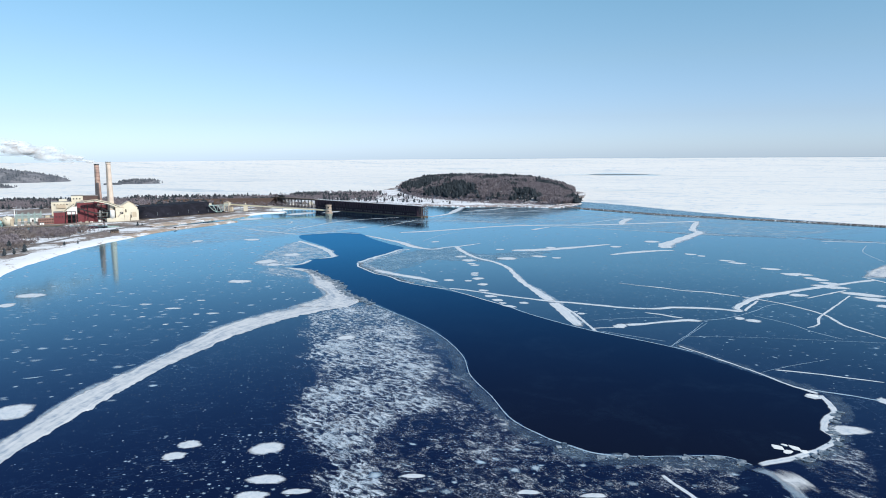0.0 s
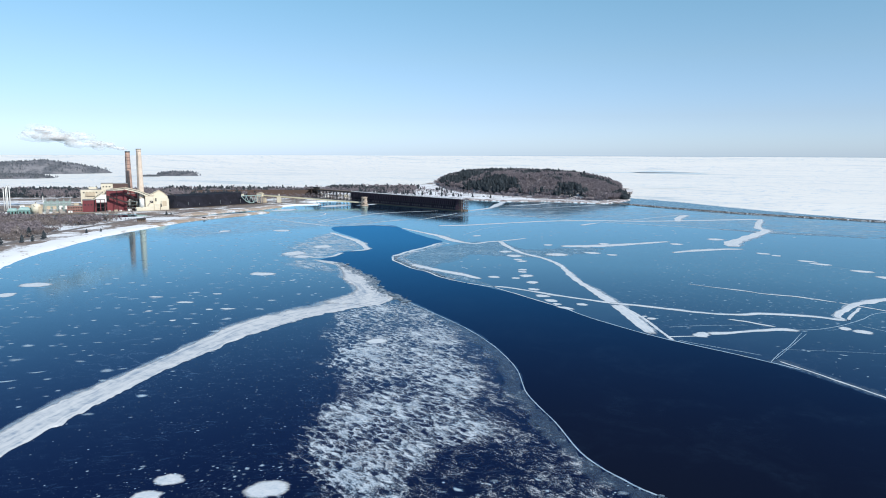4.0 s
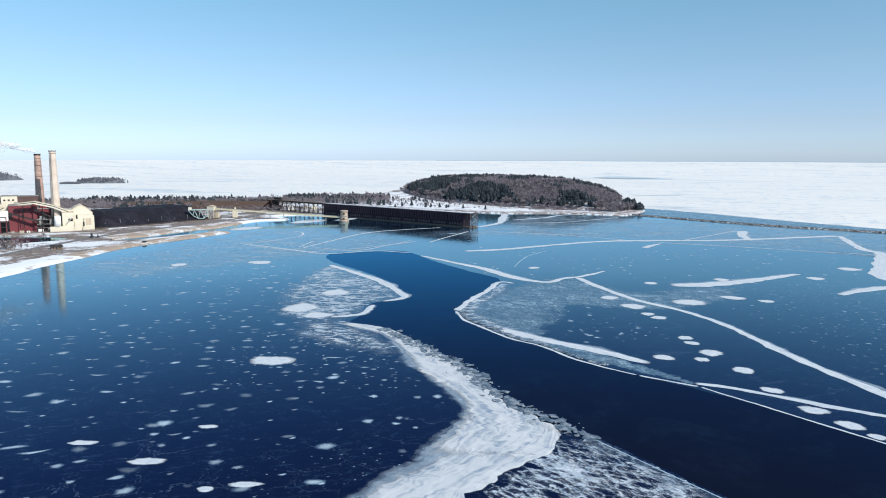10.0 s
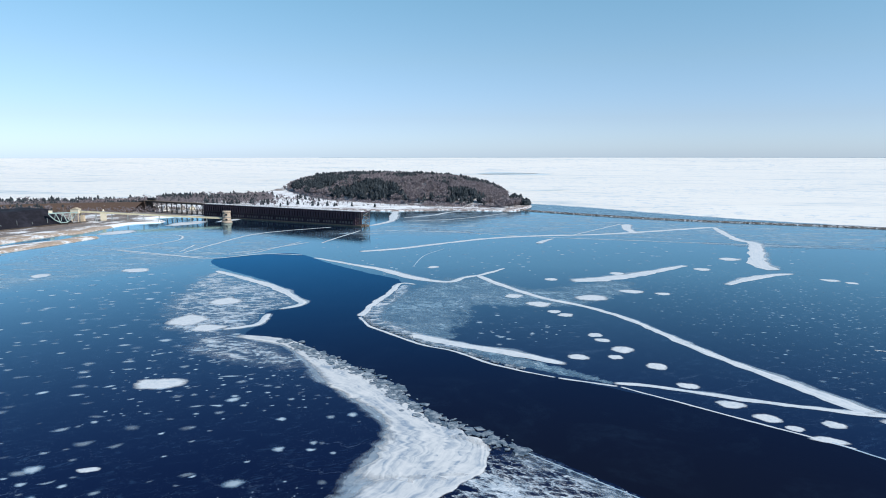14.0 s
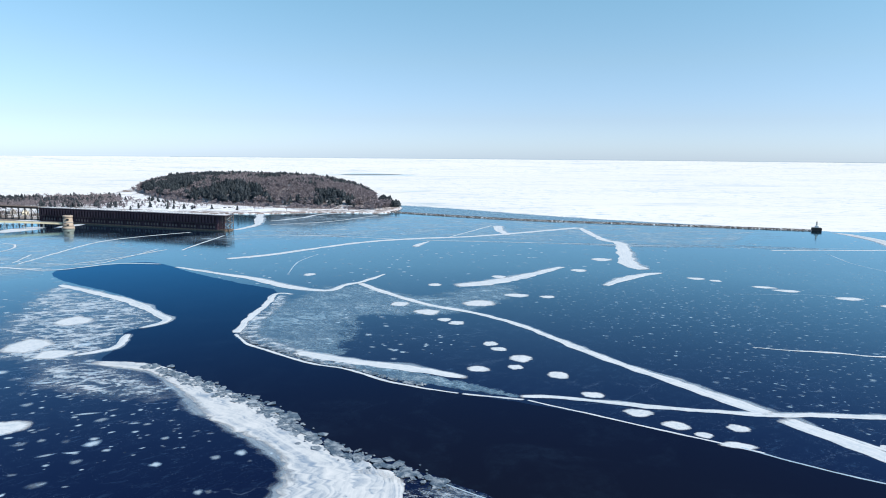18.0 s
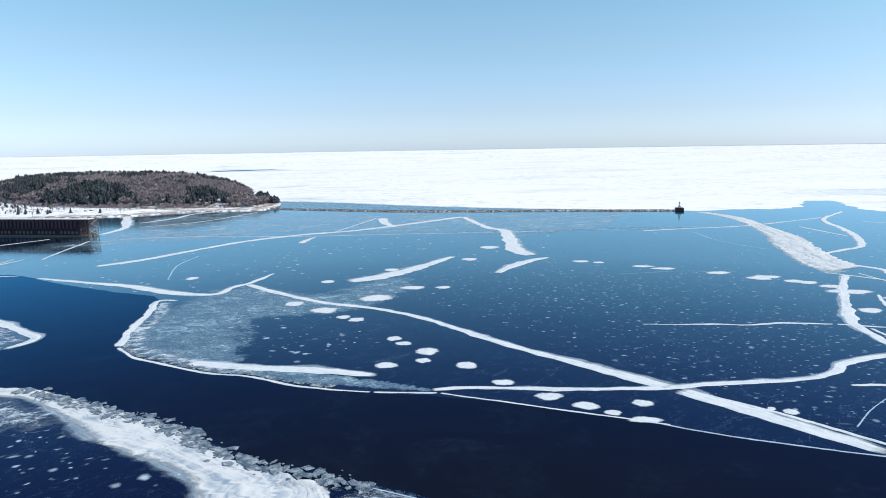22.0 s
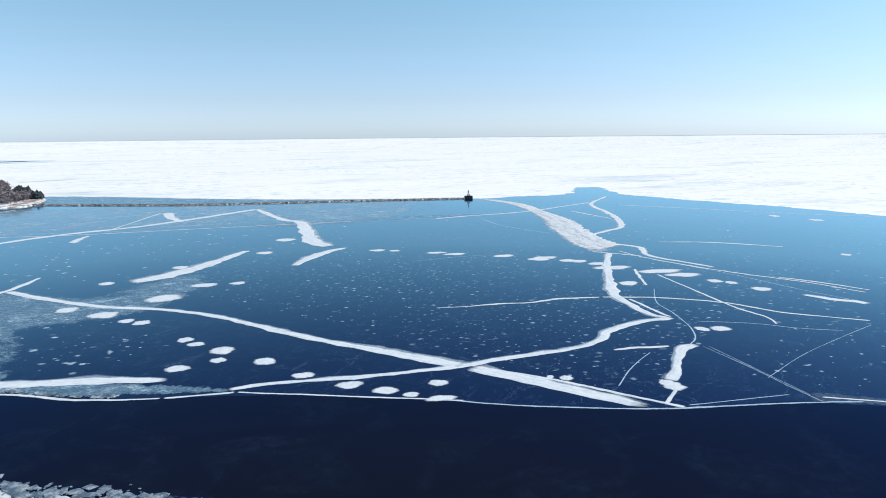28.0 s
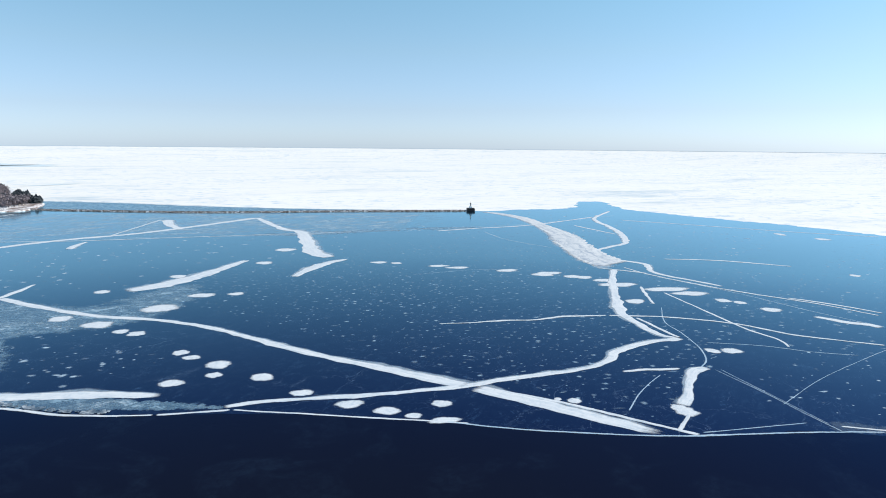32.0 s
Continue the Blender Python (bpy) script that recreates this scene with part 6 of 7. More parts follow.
    for y in (-2.2, 2.2):
        bm = bmesh.new()
        for row in (top, bot):
            for (x0, z0), (x1, z1) in zip(row, row[1:]):
                beam(bm, (x0, y, z0), (x1, y, z1), 0.5)
        for (x0, z0), (x1, z1) in ((top[0], bot[0]), (bot[0], top[1]), (top[1], bot[1]), (bot[1], top[2]), (top[2], bot[2]), (bot[2], top[3]), (top[3], bot[3]), (bot[3], top[4])):
            beam(bm, (x0, y, z0), (x1, y, z1), 0.42)
        part("truss", bm, TEALP, s)
    part("boom_deck", boxes((-15, 15, -2.4, 2.4, 13.4, 14.0)), TEALP, s)
    for x in (-3, 4):
        part("leg", boxes((x - 0.8, x + 0.8, -2, 2, -0.3, 2.6)), STEEL, s)
    part("cab", boxes((-14.5, -10.5, -1.6, 1.6, 14, 16.6), bevel=0.1), CREAM, s)


conveyor_group()


# ---- coal pile ----
def coal_pile():
    V, F = [], []
    n, m = 60, 30
    o, ax = Vector((-376, 1036)), math.atan2(112, 92)
    c, s = math.cos(ax), math.sin(ax)
    for i in range(n):
        for j in range(m):
            u, v = -1 + 2 * i / (n - 1), -1 + 2 * j / (m - 1)
            x, y = 75 * u, 44 * v
            px, py = o.x + x * c - y * s, o.y + x * s + y * c
            slope = min(1.0, (1 - abs(u)) * 75 / 18, (1 - abs(v)) * 44 / 22)
            V.append((px, py, 1.1 + max(0.0, slope) ** 0.9 * (17.2 + 0.8 * u) + 0.5 * slope * fractal(px, py, 0.05, 2)))
    for i in range(n - 1):
        for j in range(m - 1):
            a = i * m + j
            F.append((a, a + m, a + m + 1, a + 1))
    ob = link("coal_stockpile", V, F, COAL, True)
    if ob.data.polygons[900].normal.z < 0:
        ob.data.flip_normals()
    tagged(ob, "long flat-topped black coal pile beside the power plant", "coal pile")
    for x, y, z, a in ((-330, 1046, 9.0, 50),):
        d = thing("bulldozer", Matrix.Translation((x, y, z)) @ Matrix.Rotation(radians(a), 4, "Z"), "small yellow bulldozer working on the black coal", "bulldozer")
        part("body", boxes((-2.2, 2.0, -1.2, 1.2, 0.8, 2.2), bevel=0.15), plain("yellow_paint", (0.62, 0.42, 0.10), 0.5, 0, 0.2, 1.0), d)
        part("cab", boxes((-1.4, 0.4, -1.0, 1.0, 2.2, 3.8), bevel=0.1), CREAM, d)
        part("blade", boxes((2.6, 3.0, -2.0, 2.0, 0.1, 1.6), bevel=0.05), STEEL, d)
        for y2 in (-1.5, 1.5):
            part("track", boxes((-2.4, 2.4, y2 - 0.4, y2 + 0.4, -0.3, 1.2), bevel=0.3), STEEL, d)


coal_pile()
# fence and scrub along the coal yard
def yard_poles():
    for i in range(9):
        f = i / 8
        x, y = -398 + 92 * f, 948 + 108 * f
        h = (7, 5, 8, 5, 5, 8, 5, 8, 5)[i]
        e = thing("yard_pole", Matrix.Translation((x, y, 1.3)), "thin grey lamp pole along the coal yard", "pole", "poles along the coal yard")
        part("post", boxes((-0.14, 0.14, -0.14, 0.14, -0.2, h)), GALV, e)
        part("arm", boxes((-0.9, 0.1, -0.1, 0.1, h - 0.3, h - 0.1)), GALV, e)


yard_poles()
path_strip("bank_verge", [(-405, 935), (-372, 960), (-340, 1000), (-306, 1048), (-284, 1075)], 7, 2.0, make_two("scrub_verge", (0.07, 0.055, 0.045), (0.16, 0.12, 0.09), 0.2, 0.45, 0.6), "dark scrubby verge below the coal")


# ---- power plant ----
PLANT = Matrix.Translation((-424, 925, 1.3)) @ Matrix.Rotation(math.atan2(0.425, 0.905), 4, "Z")     # +x along the quay, +y inland


def at(x, y, z=0.0, turn=0.0):
    return PLANT @ Matrix.Translation((x, y, z)) @ Matrix.Rotation(radians(turn), 4, "Z")


def corrugated(x0, x1, y, z0, z1, pitch, deep):
    """Vertical ribs of sheet cladding standing proud of a wall."""
    bm = bmesh.new()
    n = int((x1 - x0) / pitch)
    for i in range(n + 1):
        x = x0 + (x1 - x0) * i / max(1, n)
        box(bm, x - 0.12, x + 0.12, y - deep, y, z0, z1)
    return bm


def windows(parent, rows, y, size, material=DARK):
    me = shared("window", boxes((-size[0] / 2, size[0] / 2, -0.12, 0.12, 0, size[1])), material)
    for x, z in rows:
        put("window", me, parent, Matrix.Translation((x, y, z)))


def chimney(x, y, h, r0, r1, material, label, bands):
    e = thing("chimney", Matrix.Translation((x, y, 1.0)), label, "chimney", "power plant chimneys")
    rows = [(0, r0 * 1.03), (h * 0.25, r0 * 0.93)] + [(h * k / 10, r0 + (r1 - r0) * k / 10) for k in range(3, 11)]
    shaft = part("shaft", tube(rows, 32), material, e)
    for z in bands:
        r = r0 + (r1 - r0) * z / h + 0.12
        part("band", tube([(z, r), (z + 0.45, r)], 32), RUST, shaft, "dark steel band")
    crown = part("crown", tube([(h, r1 + 0.25), (h + 0.6, r1 + 0.3), (h + 1.6, r1 + 0.15), (h + 1.7, r1 - 0.5)], 32), DARK if material is BRICKRED else GREY, e, "sooty rim")
    bm = bmesh.new()
    for k in range(int(h / 4)):
        r = r0 + (r1 - r0) * (k * 4) / h + 0.3
        box(bm, -0.25, 0.25, -r - 0.25, -r, k * 4, k * 4 + 3.9)
    part("ladder", bm, GREY, shaft)
    for k in range(3):
        a = 2.1 * k - 1.2
        part("beacon", boxes((math.cos(a) * (r1 + 0.3) - 0.3, math.cos(a) * (r1 + 0.3) + 0.3, math.sin(a) * (r1 + 0.3) - 0.3, math.sin(a) * (r1 + 0.3) + 0.3, h + 1.5, h + 1.9)), STEEL, crown)


chimney(-456, 961.5, 81.5, 5.3, 3.2, BRICKRED, "tall tapered brown-stained brick chimney giving off steam", (12, 58, 64, 70, 74, 77.5))
chimney(-423, 925, 85.0, 4.9, 3.2, STACKTAN, "tall tapered pale tan concrete chimney", (83,))


def hall(name, m, x0, x1, y0, y1, h, material, label, roof=ROOF, ribs=2.0, wins=()):
    e = thing(name, m, label, "building")
    wall = part("wall", boxes((x0, x1, y0, y1, -0.6, h)), material, e)
    part("roof", boxes((x0 - 0.4, x1 + 0.4, y0 - 0.4, y1 + 0.4, h, h + 0.7), bevel=0.1), roof, e)
    part("cladding_ribs", corrugated(x0, x1, y0, 0, h - 0.3, ribs, 0.18), material, wall)
    windows(wall, wins, y0 - 0.15, (1.8, 1.6))
    return e


def plant():
    e = hall("boiler_house", at(0, 0), -43, -17, 4, 34, 28, RED, "tall oxblood-red clad boiler house of a power plant", wins=[(-38 + 4.5 * i, 22) for i in range(5)])
    part("stair_tower", boxes((-21, -17, 1.2, 4, 0, 30)), RED, e)
    part("roof_vent", boxes((-38, -34, 10, 16, 28.7, 31), bevel=0.2), GREY, e)
    part("roof_vent", boxes((-29, -25, 12, 17, 28.7, 30.4), bevel=0.2), GREY, e)
    part("dark_panel", boxes((-43.0, -40, 3.7, 4, 14, 19)), DARK, e)
    e = hall("turbine_house", at(0, 0), -17, -3.5, 6, 36, 23.5, RED, "oxblood-red clad turbine hall with dark steelwork", wins=[(-14, 12), (-10, 12), (-6, 12)])
    part("penthouse", boxes((-14, -6, 10, 26, 24.2, 27), bevel=0.1), RED, e)
    part("white_panel", boxes((-15, -9, 5.5, 5.8, 12.5, 16)), WHITE, e, "white panel")
    e = hall("coal_house", at(0, 0), -73, -57, -6, 12, 16, RED, "low oxblood-red building with a steel frame beside it", wins=[(-70, 9), (-66, 9), (-62, 9)])
    for x in (-56.5, -51, -45.5):
        part("frame_post", boxes((x - 0.4, x + 0.4, -5.5, -4.7, 0, 17)), RED, e)
    for z in (5.5, 11, 16.4):
        part("frame_floor", boxes((-57, -45, -5.5, 3, z, z + 0.6)), STEEL, e)
    part("dark_bay", boxes((-57, -45, 2.4, 4, 0, 15)), DARK, e)
    part("white_box", boxes((-56, -43.5, -5, 3.5, 12.5, 23), bevel=0.15), WHITE, e, "white clad hopper box")
    e = hall("office_block", at(0, 0), -92, -73.5, -5, 9, 8.5, plain("faded_brick", (0.30, 0.16, 0.13), 0.85, 0, 0.25, 0.3), "low faded brick office with a flat grey roof", wins=[(-90 + 3 * i, z) for i in range(6) for z in (2, 5.4)])
    part("loft", boxes((-84, -78, -3, 6, 9.2, 12), bevel=0.1), TAN, e)
    e = hall("bunker_house", at(0, 0), -76, -50, 22, 44, 29, CREAM, "cream-clad bunker house behind the boilers", wins=[(-72 + 4 * i, 24.5) for i in range(5)])
    part("step", boxes((-70, -58, 20.5, 22, 20, 25.5)), TAN, e)
    part("penthouse", boxes((-66, -56, 26, 40, 29.7, 32.5), bevel=0.1), CREAM, e)
    e = hall("bunker_tower", at(0, 0), -50, -35, 26, 42, 37, CREAM, "cream-clad tower of the bunker house", wins=[(-47, 32), (-43, 32), (-39, 32)])
    e = hall("precipitator_house", at(0, 0), -35, -15, 28, 44, 36.5, plain("brown_cladding", (0.10, 0.062, 0.055), 0.75, 0, 0.3, 0.15), "dark brown-clad precipitator house behind the chimneys")
    # coal galleries
    g = thing("coal_gallery", PLANT, "cream covered coal galleries climbing over the red boiler house", "conveyor")
    for line in ([(-63, -3, 14), (-55, -3.6, 21), (-47, -4, 26.5)], [(-34, -6.5, 30), (-19, -7.5, 31.5), (-2, -8, 27), (12, -8.5, 20.5)]):
        for (p, q), w in zip(zip(line, line[1:]), (2.4, 3.2, 3.4)):
            part("gallery", beam(bmesh.new(), p, q, 3.4, w), CREAM, g)
            part("gallery_roof", beam(bmesh.new(), (p[0], p[1], p[2] + w / 2 + 0.2), (q[0], q[1], q[2] + w / 2 + 0.2), 3.8, 0.35), TAN, g)
            part("gallery_window", beam(bmesh.new(), (p[0], p[1] - 1.76, p[2] + 0.3), (q[0], q[1] - 1.76, q[2] + 0.3), 0.12, 0.7), DARK, g, "dark strip of windows")
    for x, z in ((-58, 17), (-30, 28), (-12, 28), (-2, 25)):
        bm = bmesh.new()
        beam(bm, (x - 1, -8.5, 0), (x, -7, z), 0.5), beam(bm, (x + 1, -5, 0), (x, -7, z), 0.5)
        part("trestle_leg", bm, STEEL, g)
    d = thing("ash_ductwork", PLANT, "tangle of dark pipes, hoppers and walkways before the red halls", "machinery")
    part("slanting_duct", beam(bmesh.new(), (-43, -2.5, 21), (-16, -4, 11), 2.2, 1.6), STEEL, d, "dark slanting duct")
    part("slanting_duct", beam(bmesh.new(), (-20, -1, 24), (2, -6, 12), 2.0, 1.6), STEEL, d, "dark slanting duct")
    for i, (x, z, r) in enumerate(((-14, 11, 2.2), (-9, 13, 1.8), (-4.5, 10, 2.0), (0, 14, 1.6))):
        part("hopper", _moved(tube([(z - 6, 0.5), (z - 3, r), (z + 3, r), (z + 3.6, r * 0.6)], 14), (x, -3 + i % 2 * 2, 0)), STEEL if i % 2 else GREY, d)
    for z in (4, 8, 13):
        part("walkway", boxes((-18, 3, -6.5, -5.2, z, z + 0.3)), GALV, d)
    for x in (-17.5, -12, -6, 0, 2.8):
        part("post", boxes((x - 0.25, x + 0.25, -6.2, -5.6, 0, 17)), STEEL, d)
    bm = bmesh.new()
    for i in range(9):
        x = -16 + 2.1 * i
        beam(bm, (x, -5, 1 + (i * 5 % 7)), (x + (2.5 if i % 2 else -2), 6, 9 + (i * 3 % 9)), 0.7)
    part("pipes", bm, STEEL, d)
    part("white_unit", boxes((-17, -12, -7.5, -4.5, 0.2, 2.8), bevel=0.1), WHITE, d, "white unit")
    part("grey_unit", boxes((-8, -5, -8, -5, 0.2, 3.4), bevel=0.1), GREY, d)
    # pale hall by the coal
    p = thing("crusher_house", PLANT, "pale cream crusher house with stepped gables beside the coal", "building")
    part("wall", prism([(5.5, -0.6), (36, -0.6), (36, 18), (33.5, 20), (32, 22.5), (25, 27.5), (19, 25), (16, 22.5), (12.5, 21.5), (11, 22.6), (5.5, 21)], 0, 24), CREAM, p)
    part("low_wing", prism([(17.5, -0.6), (37, -0.6), (37, 15.6), (28, 17.2), (17.5, 16.8)], -7, 0), CREAM, p)
    part("front_wing", boxes((-6, 17, -16, -11.5, -0.6, 5.5), bevel=0.1), CREAM, p)
    part("roof_edge", beam(bmesh.new(), (16, -0.2, 22.8), (25, -0.2, 27.9), 0.7), TAN, p)
    part("roof_edge", beam(bmesh.new(), (25, -0.2, 27.9), (32.4, -0.2, 22.7), 0.7), TAN, p)
    part("roof_edge", beam(bmesh.new(), (32.4, -0.2, 22.6), (36.4, -0.2, 18), 0.7), TAN, p)
    part("white_tank", _moved(tube([(5, 3.2), (16.5, 3.2), (17.2, 2.4)], 20), (1.5, -13.2, 0)), WHITE, p, "white tank")
    part("head_house", boxes((6, 17, -11, -0.3, -0.6, 20), bevel=0.15), CREAM, p)
    part("head_roof", boxes((5.7, 17.3, -11.3, -0.1, 20, 20.5)), TAN, p)
    part("duct", beam(bmesh.new(), (9, -11.5, 7), (15, -11.5, 14), 1.4, 1.2), GREY, p)
    part("side_block", boxes((17.3, 24, -12, -7.2, -0.6, 9), bevel=0.1), CREAM, p)
    windows(p, [(13, 10.5), (14.8, 10.5)], -11.15, (2.6, 3.0))
    windows(p, [(20, 12.5), (26.5, 4.5)], -7.15, (1.6, 4.5))
    part("door", boxes((28.5, 34, -7.25, -7, 5.4, 13)), TAN, p, "large tan roller door")
    part("drain_pipe", beam(bmesh.new(), (25, -7.3, 0), (27, -7.3, 13), 0.5), STEEL, p)
    part("conveyor", beam(bmesh.new(), (27, 10, 27), (50, 20, 17), 1.8, 0.7), STEEL, p, "dark open conveyor towards the coal")
    q = thing("quay", PLANT, "brown timber and stone quay wall along the cooling channel", "quay")
    part("wall", boxes((-175, 48, -24, -14, -2.0, 0.35), bevel=0.15), TIMBER, q)
    part("cap", boxes((-175, 48, -24.4, -23, 0.35, 0.8), bevel=0.08), GREY, q)
    part("yard", boxes((-110, 46, -14, 0, -1.2, 0.12)), make_two("quay_yard", (0.17, 0.14, 0.125), (0.62, 0.62, 0.64), 0.12, 0.55, 0.65), q)
    for i, (x, w, h) in enumerate(((-88, 5, 2.6), (-40, 3, 2), (-32, 4, 2.4), (-26, 3, 1.8), (-97, 6, 2.2), (-104, 3.6, 2))):
        c = thing("yard_container", at(x, -11.5 + i % 2, 0.1), "small pale equipment box standing on the quay", "container", "boxes on the quay")
        part("box", boxes((-w / 2, w / 2, -1.2, 1.2, 0, h), bevel=0.08), (WHITE, GREY, TAN)[i % 3], c)
        part("door", boxes((-0.6, 0.6, -1.3, -1.2, 0, h * 0.85)), GREY, c)


def _moved(bm, v):
    bmesh.ops.translate(bm, verts=bm.verts, vec=v)
    return bm


plant()


def harbour_side():
    for x, y, h in ((-174, 62, 32), (-171, 60, 32), (-165, 28, 36), (-162, 26, 36), (-121, 6, 22), (-210, -36, 27), (-196, -62, 18), (-186, -58, 9)):
        e = thing("mast", at(x, y), "slender white-painted steel mast by the channel", "mast", "white masts by the channel")
        part("foot", boxes((-1.0, 1.0, -1.0, 1.0, -0.6, 0.6), bevel=0.1), GREY, e)
        part("pole", tube([(0.4, 0.75), (h * 0.6, 0.6), (h, 0.45)], 10), WHITE, e)
        part("cap", tube([(h, 0.6), (h + 0.5, 0.5)], 10), GREY, e)
    for x, w, h, m, lab in ((-156, 11, 7.5, TEAL, "small teal sheet-metal boat shed with a pale roof"), (-142.5, 13, 8.5, TEAL, "teal sheet-metal boat shed with dark doors")):
        e = thing("boat_shed", at(x, -4), lab, "shed")
        wall = part("wall", boxes((-w / 2, w / 2, -5, 5, -0.5, h * 0.6)), m, e)
        part("roof", prism([(-w / 2 - 0.4, h * 0.6), (w / 2 + 0.4, h * 0.6), (w / 2 - 2, h), (-w / 2 + 2, h)], -5.5, 5.5), plain("pale_teal_roof", (0.34, 0.50, 0.48), 0.6, 0, 0.2, 0.4), e)
        for i in range(3):
            part("door", boxes((-w / 2 + 1 + i * w / 3, -w / 2 + 3 + i * w / 3, -5.12, -5, 0, 3.4)), DARK, wall)
    e = thing("fuel_tank", at(-129.5, 0), "squat cream fuel tank with stained sides", "tank")
    part("shell", tube([(-0.5, 5.8), (11, 5.8), (11.6, 5.2), (13.0, 2.0)], 28), CREAM, e)
    part("stair", beam(bmesh.new(), (5.5, -3, 0), (-2, -6.2, 11), 0.9, 0.3), STEEL, e)
    part("side_box", boxes((4, 7.5, -5, 2, -0.5, 9), bevel=0.1), TAN, e)
    part("vent", tube([(13, 0.5), (14.4, 0.5), (14.5, 0.8), (14.9, 0.7)], 10), GREY, e)
    s = thing("substation", at(-105, 14), "grey-green lattice gantries of a switchyard", "substation")
    GR = plain("grey_green_lattice", (0.30, 0.38, 0.36), 0.6, 0.3, 0.2, 0.6)
    for r in range(4):
        for c in range(5):
            bm = bmesh.new()
            x, y, h = -15 + 7.5 * c, -10 + 9 * r, 14 + (c * 3 + r) % 4
            for dx in (-0.7, 0.7):
                beam(bm, (x + dx, y, -0.5), (x + dx * 0.4, y, h), 0.3)
            for k in range(5):
                beam(bm, (x - 0.7, y, h * k / 5), (x + 0.7, y, h * (k + 1) / 5), 0.2)
            part("gantry_leg", bm, GR, s)
        bm = bmesh.new()
        for z in (9.0, 13.0):
            beam(bm, (-15.5, -10 + 9 * r, z), (15.5, -10 + 9 * r, z), 0.5)
        for k in range(16):
            beam(bm, (-15 + 2 * k, -10 + 9 * r, 9 if k % 2 else 13), (-13 + 2 * k, -10 + 9 * r, 13 if k % 2 else 9), 0.18)
        part("gantry_beam", bm, GR, s)
    for k in range(4):
        part("transformer", boxes((-13 + 8 * k, -9 + 8 * k, -15, -12, -0.5, 4), bevel=0.2), GREY, s)
    for x, y, w, d, h, m, lab in ((-230, 70, 34, 14, 4, TAN, "long low tan storage shed across the channel"), (-300, 60, 26, 12, 5, GREY, "low grey warehouse across the channel"), (-130, 72, 40, 12, 6, TAN, "long low tan workshop behind the switchyard"),
                                  (-190, -6, 30, 12, 3, TIMBER, "stacked brown timber on the channel bank"), (-95, 60, 22, 12, 7, WHITE, "white flat-roofed workshop behind the switchyard"), (-150, 95, 18, 10, 5, WHITE, "small white shed beside the wood")):
        e = thing("storage_shed", at(x, y), lab, "shed")
        wall = part("wall", boxes((-w / 2, w / 2, -d / 2, d / 2, -0.5, h)), m, e)
        part("roof", prism([(-w / 2 - 0.4, h), (w / 2 + 0.4, h), (w / 2 - 0.5, h + 1.4), (-w / 2 + 0.5, h + 1.4)], -d / 2 - 0.4, d / 2 + 0.4), ROOF, e)
        for k in range(3):
            part("door", boxes((-w / 3 + k * w / 3 - 1.2, -w / 3 + k * w / 3 + 1.2, -d / 2 - 0.12, -d / 2, 0, min(3, h * 0.8))), DARK, wall)


harbour_side()
overlay("snow_strip", [(-900, 1000), (-760, 1010), (-640, 1040), (-540, 1070), (-560, 1082), (-680, 1062), (-900, 1030)], 1.36, BEACH_SNOW, "snow-covered flat behind the switchyard")
overlay("snow_flat", [(-396, 640), (-396, 520), (-380, 430), (-362, 360), (-420, 330), (-560, 380), (-680, 500), (-700, 690), (-600, 705), (-520, 690), (-440, 640)], 1.365,
        make_two("scrub_snow", (0.16, 0.12, 0.10), (0.76, 0.78, 0.81), 0.03, 0.42, 0.56), "snowy flat under brown scrub")
overlay("snow_flat", [(-600, 760), (-520, 758), (-450, 772), (-395, 800), (-372, 830), (-366, 800), (-380, 730), (-394, 660), (-440, 640), (-520, 690), (-600, 700)], 1.36,
        make_two("flat_snow", (0.20, 0.15, 0.125), (0.78, 0.80, 0.83), 0.035, 0.40, 0.52), "snowy flat with brown scrub by the channel")

# houses behind the trestle
for i, (x, y, a) in enumerate(((-215, 1235, 20), (-196, 1250, 40), (-178, 1232, 10), (-160, 1262, 30), (-232, 1262, 0))):
    h = thing("cottage", Matrix.Translation((x, y, 1.3)) @ Matrix.Rotation(radians(a), 4, "Z"), "small pale house with a snow-covered gable roof", "house", "houses behind the trestle")
    wall = part("wall", prism([(-4, -0.3), (4, -0.3), (4, 4), (0, 7.2), (-4, 4)], -5, 5), (WHITE, GREY, CREAM)[i % 3], h)
    bm = bmesh.new()
    for s in (-1, 1):
        beam(bm, (s * 4.5, 0, 3.75), (0, 0, 7.45), 10.8, 0.35)
    roof = part("roof", bm, BEACH_SNOW, h, "snow-covered roof")
    me = shared("window", boxes((-0.5, 0.5, -5.1, -4.95, 0, 1.3)), DARK)
    for x2, z in ((-2.2, 1.2), (2.2, 1.2), (0, 4.2)):
        put("window", me, wall, Matrix.Translation((x2, 0, z)))
    part("chimney", boxes((0.8, 1.6, 1, 1.8, 5.5, 8.2)), GREY, roof)


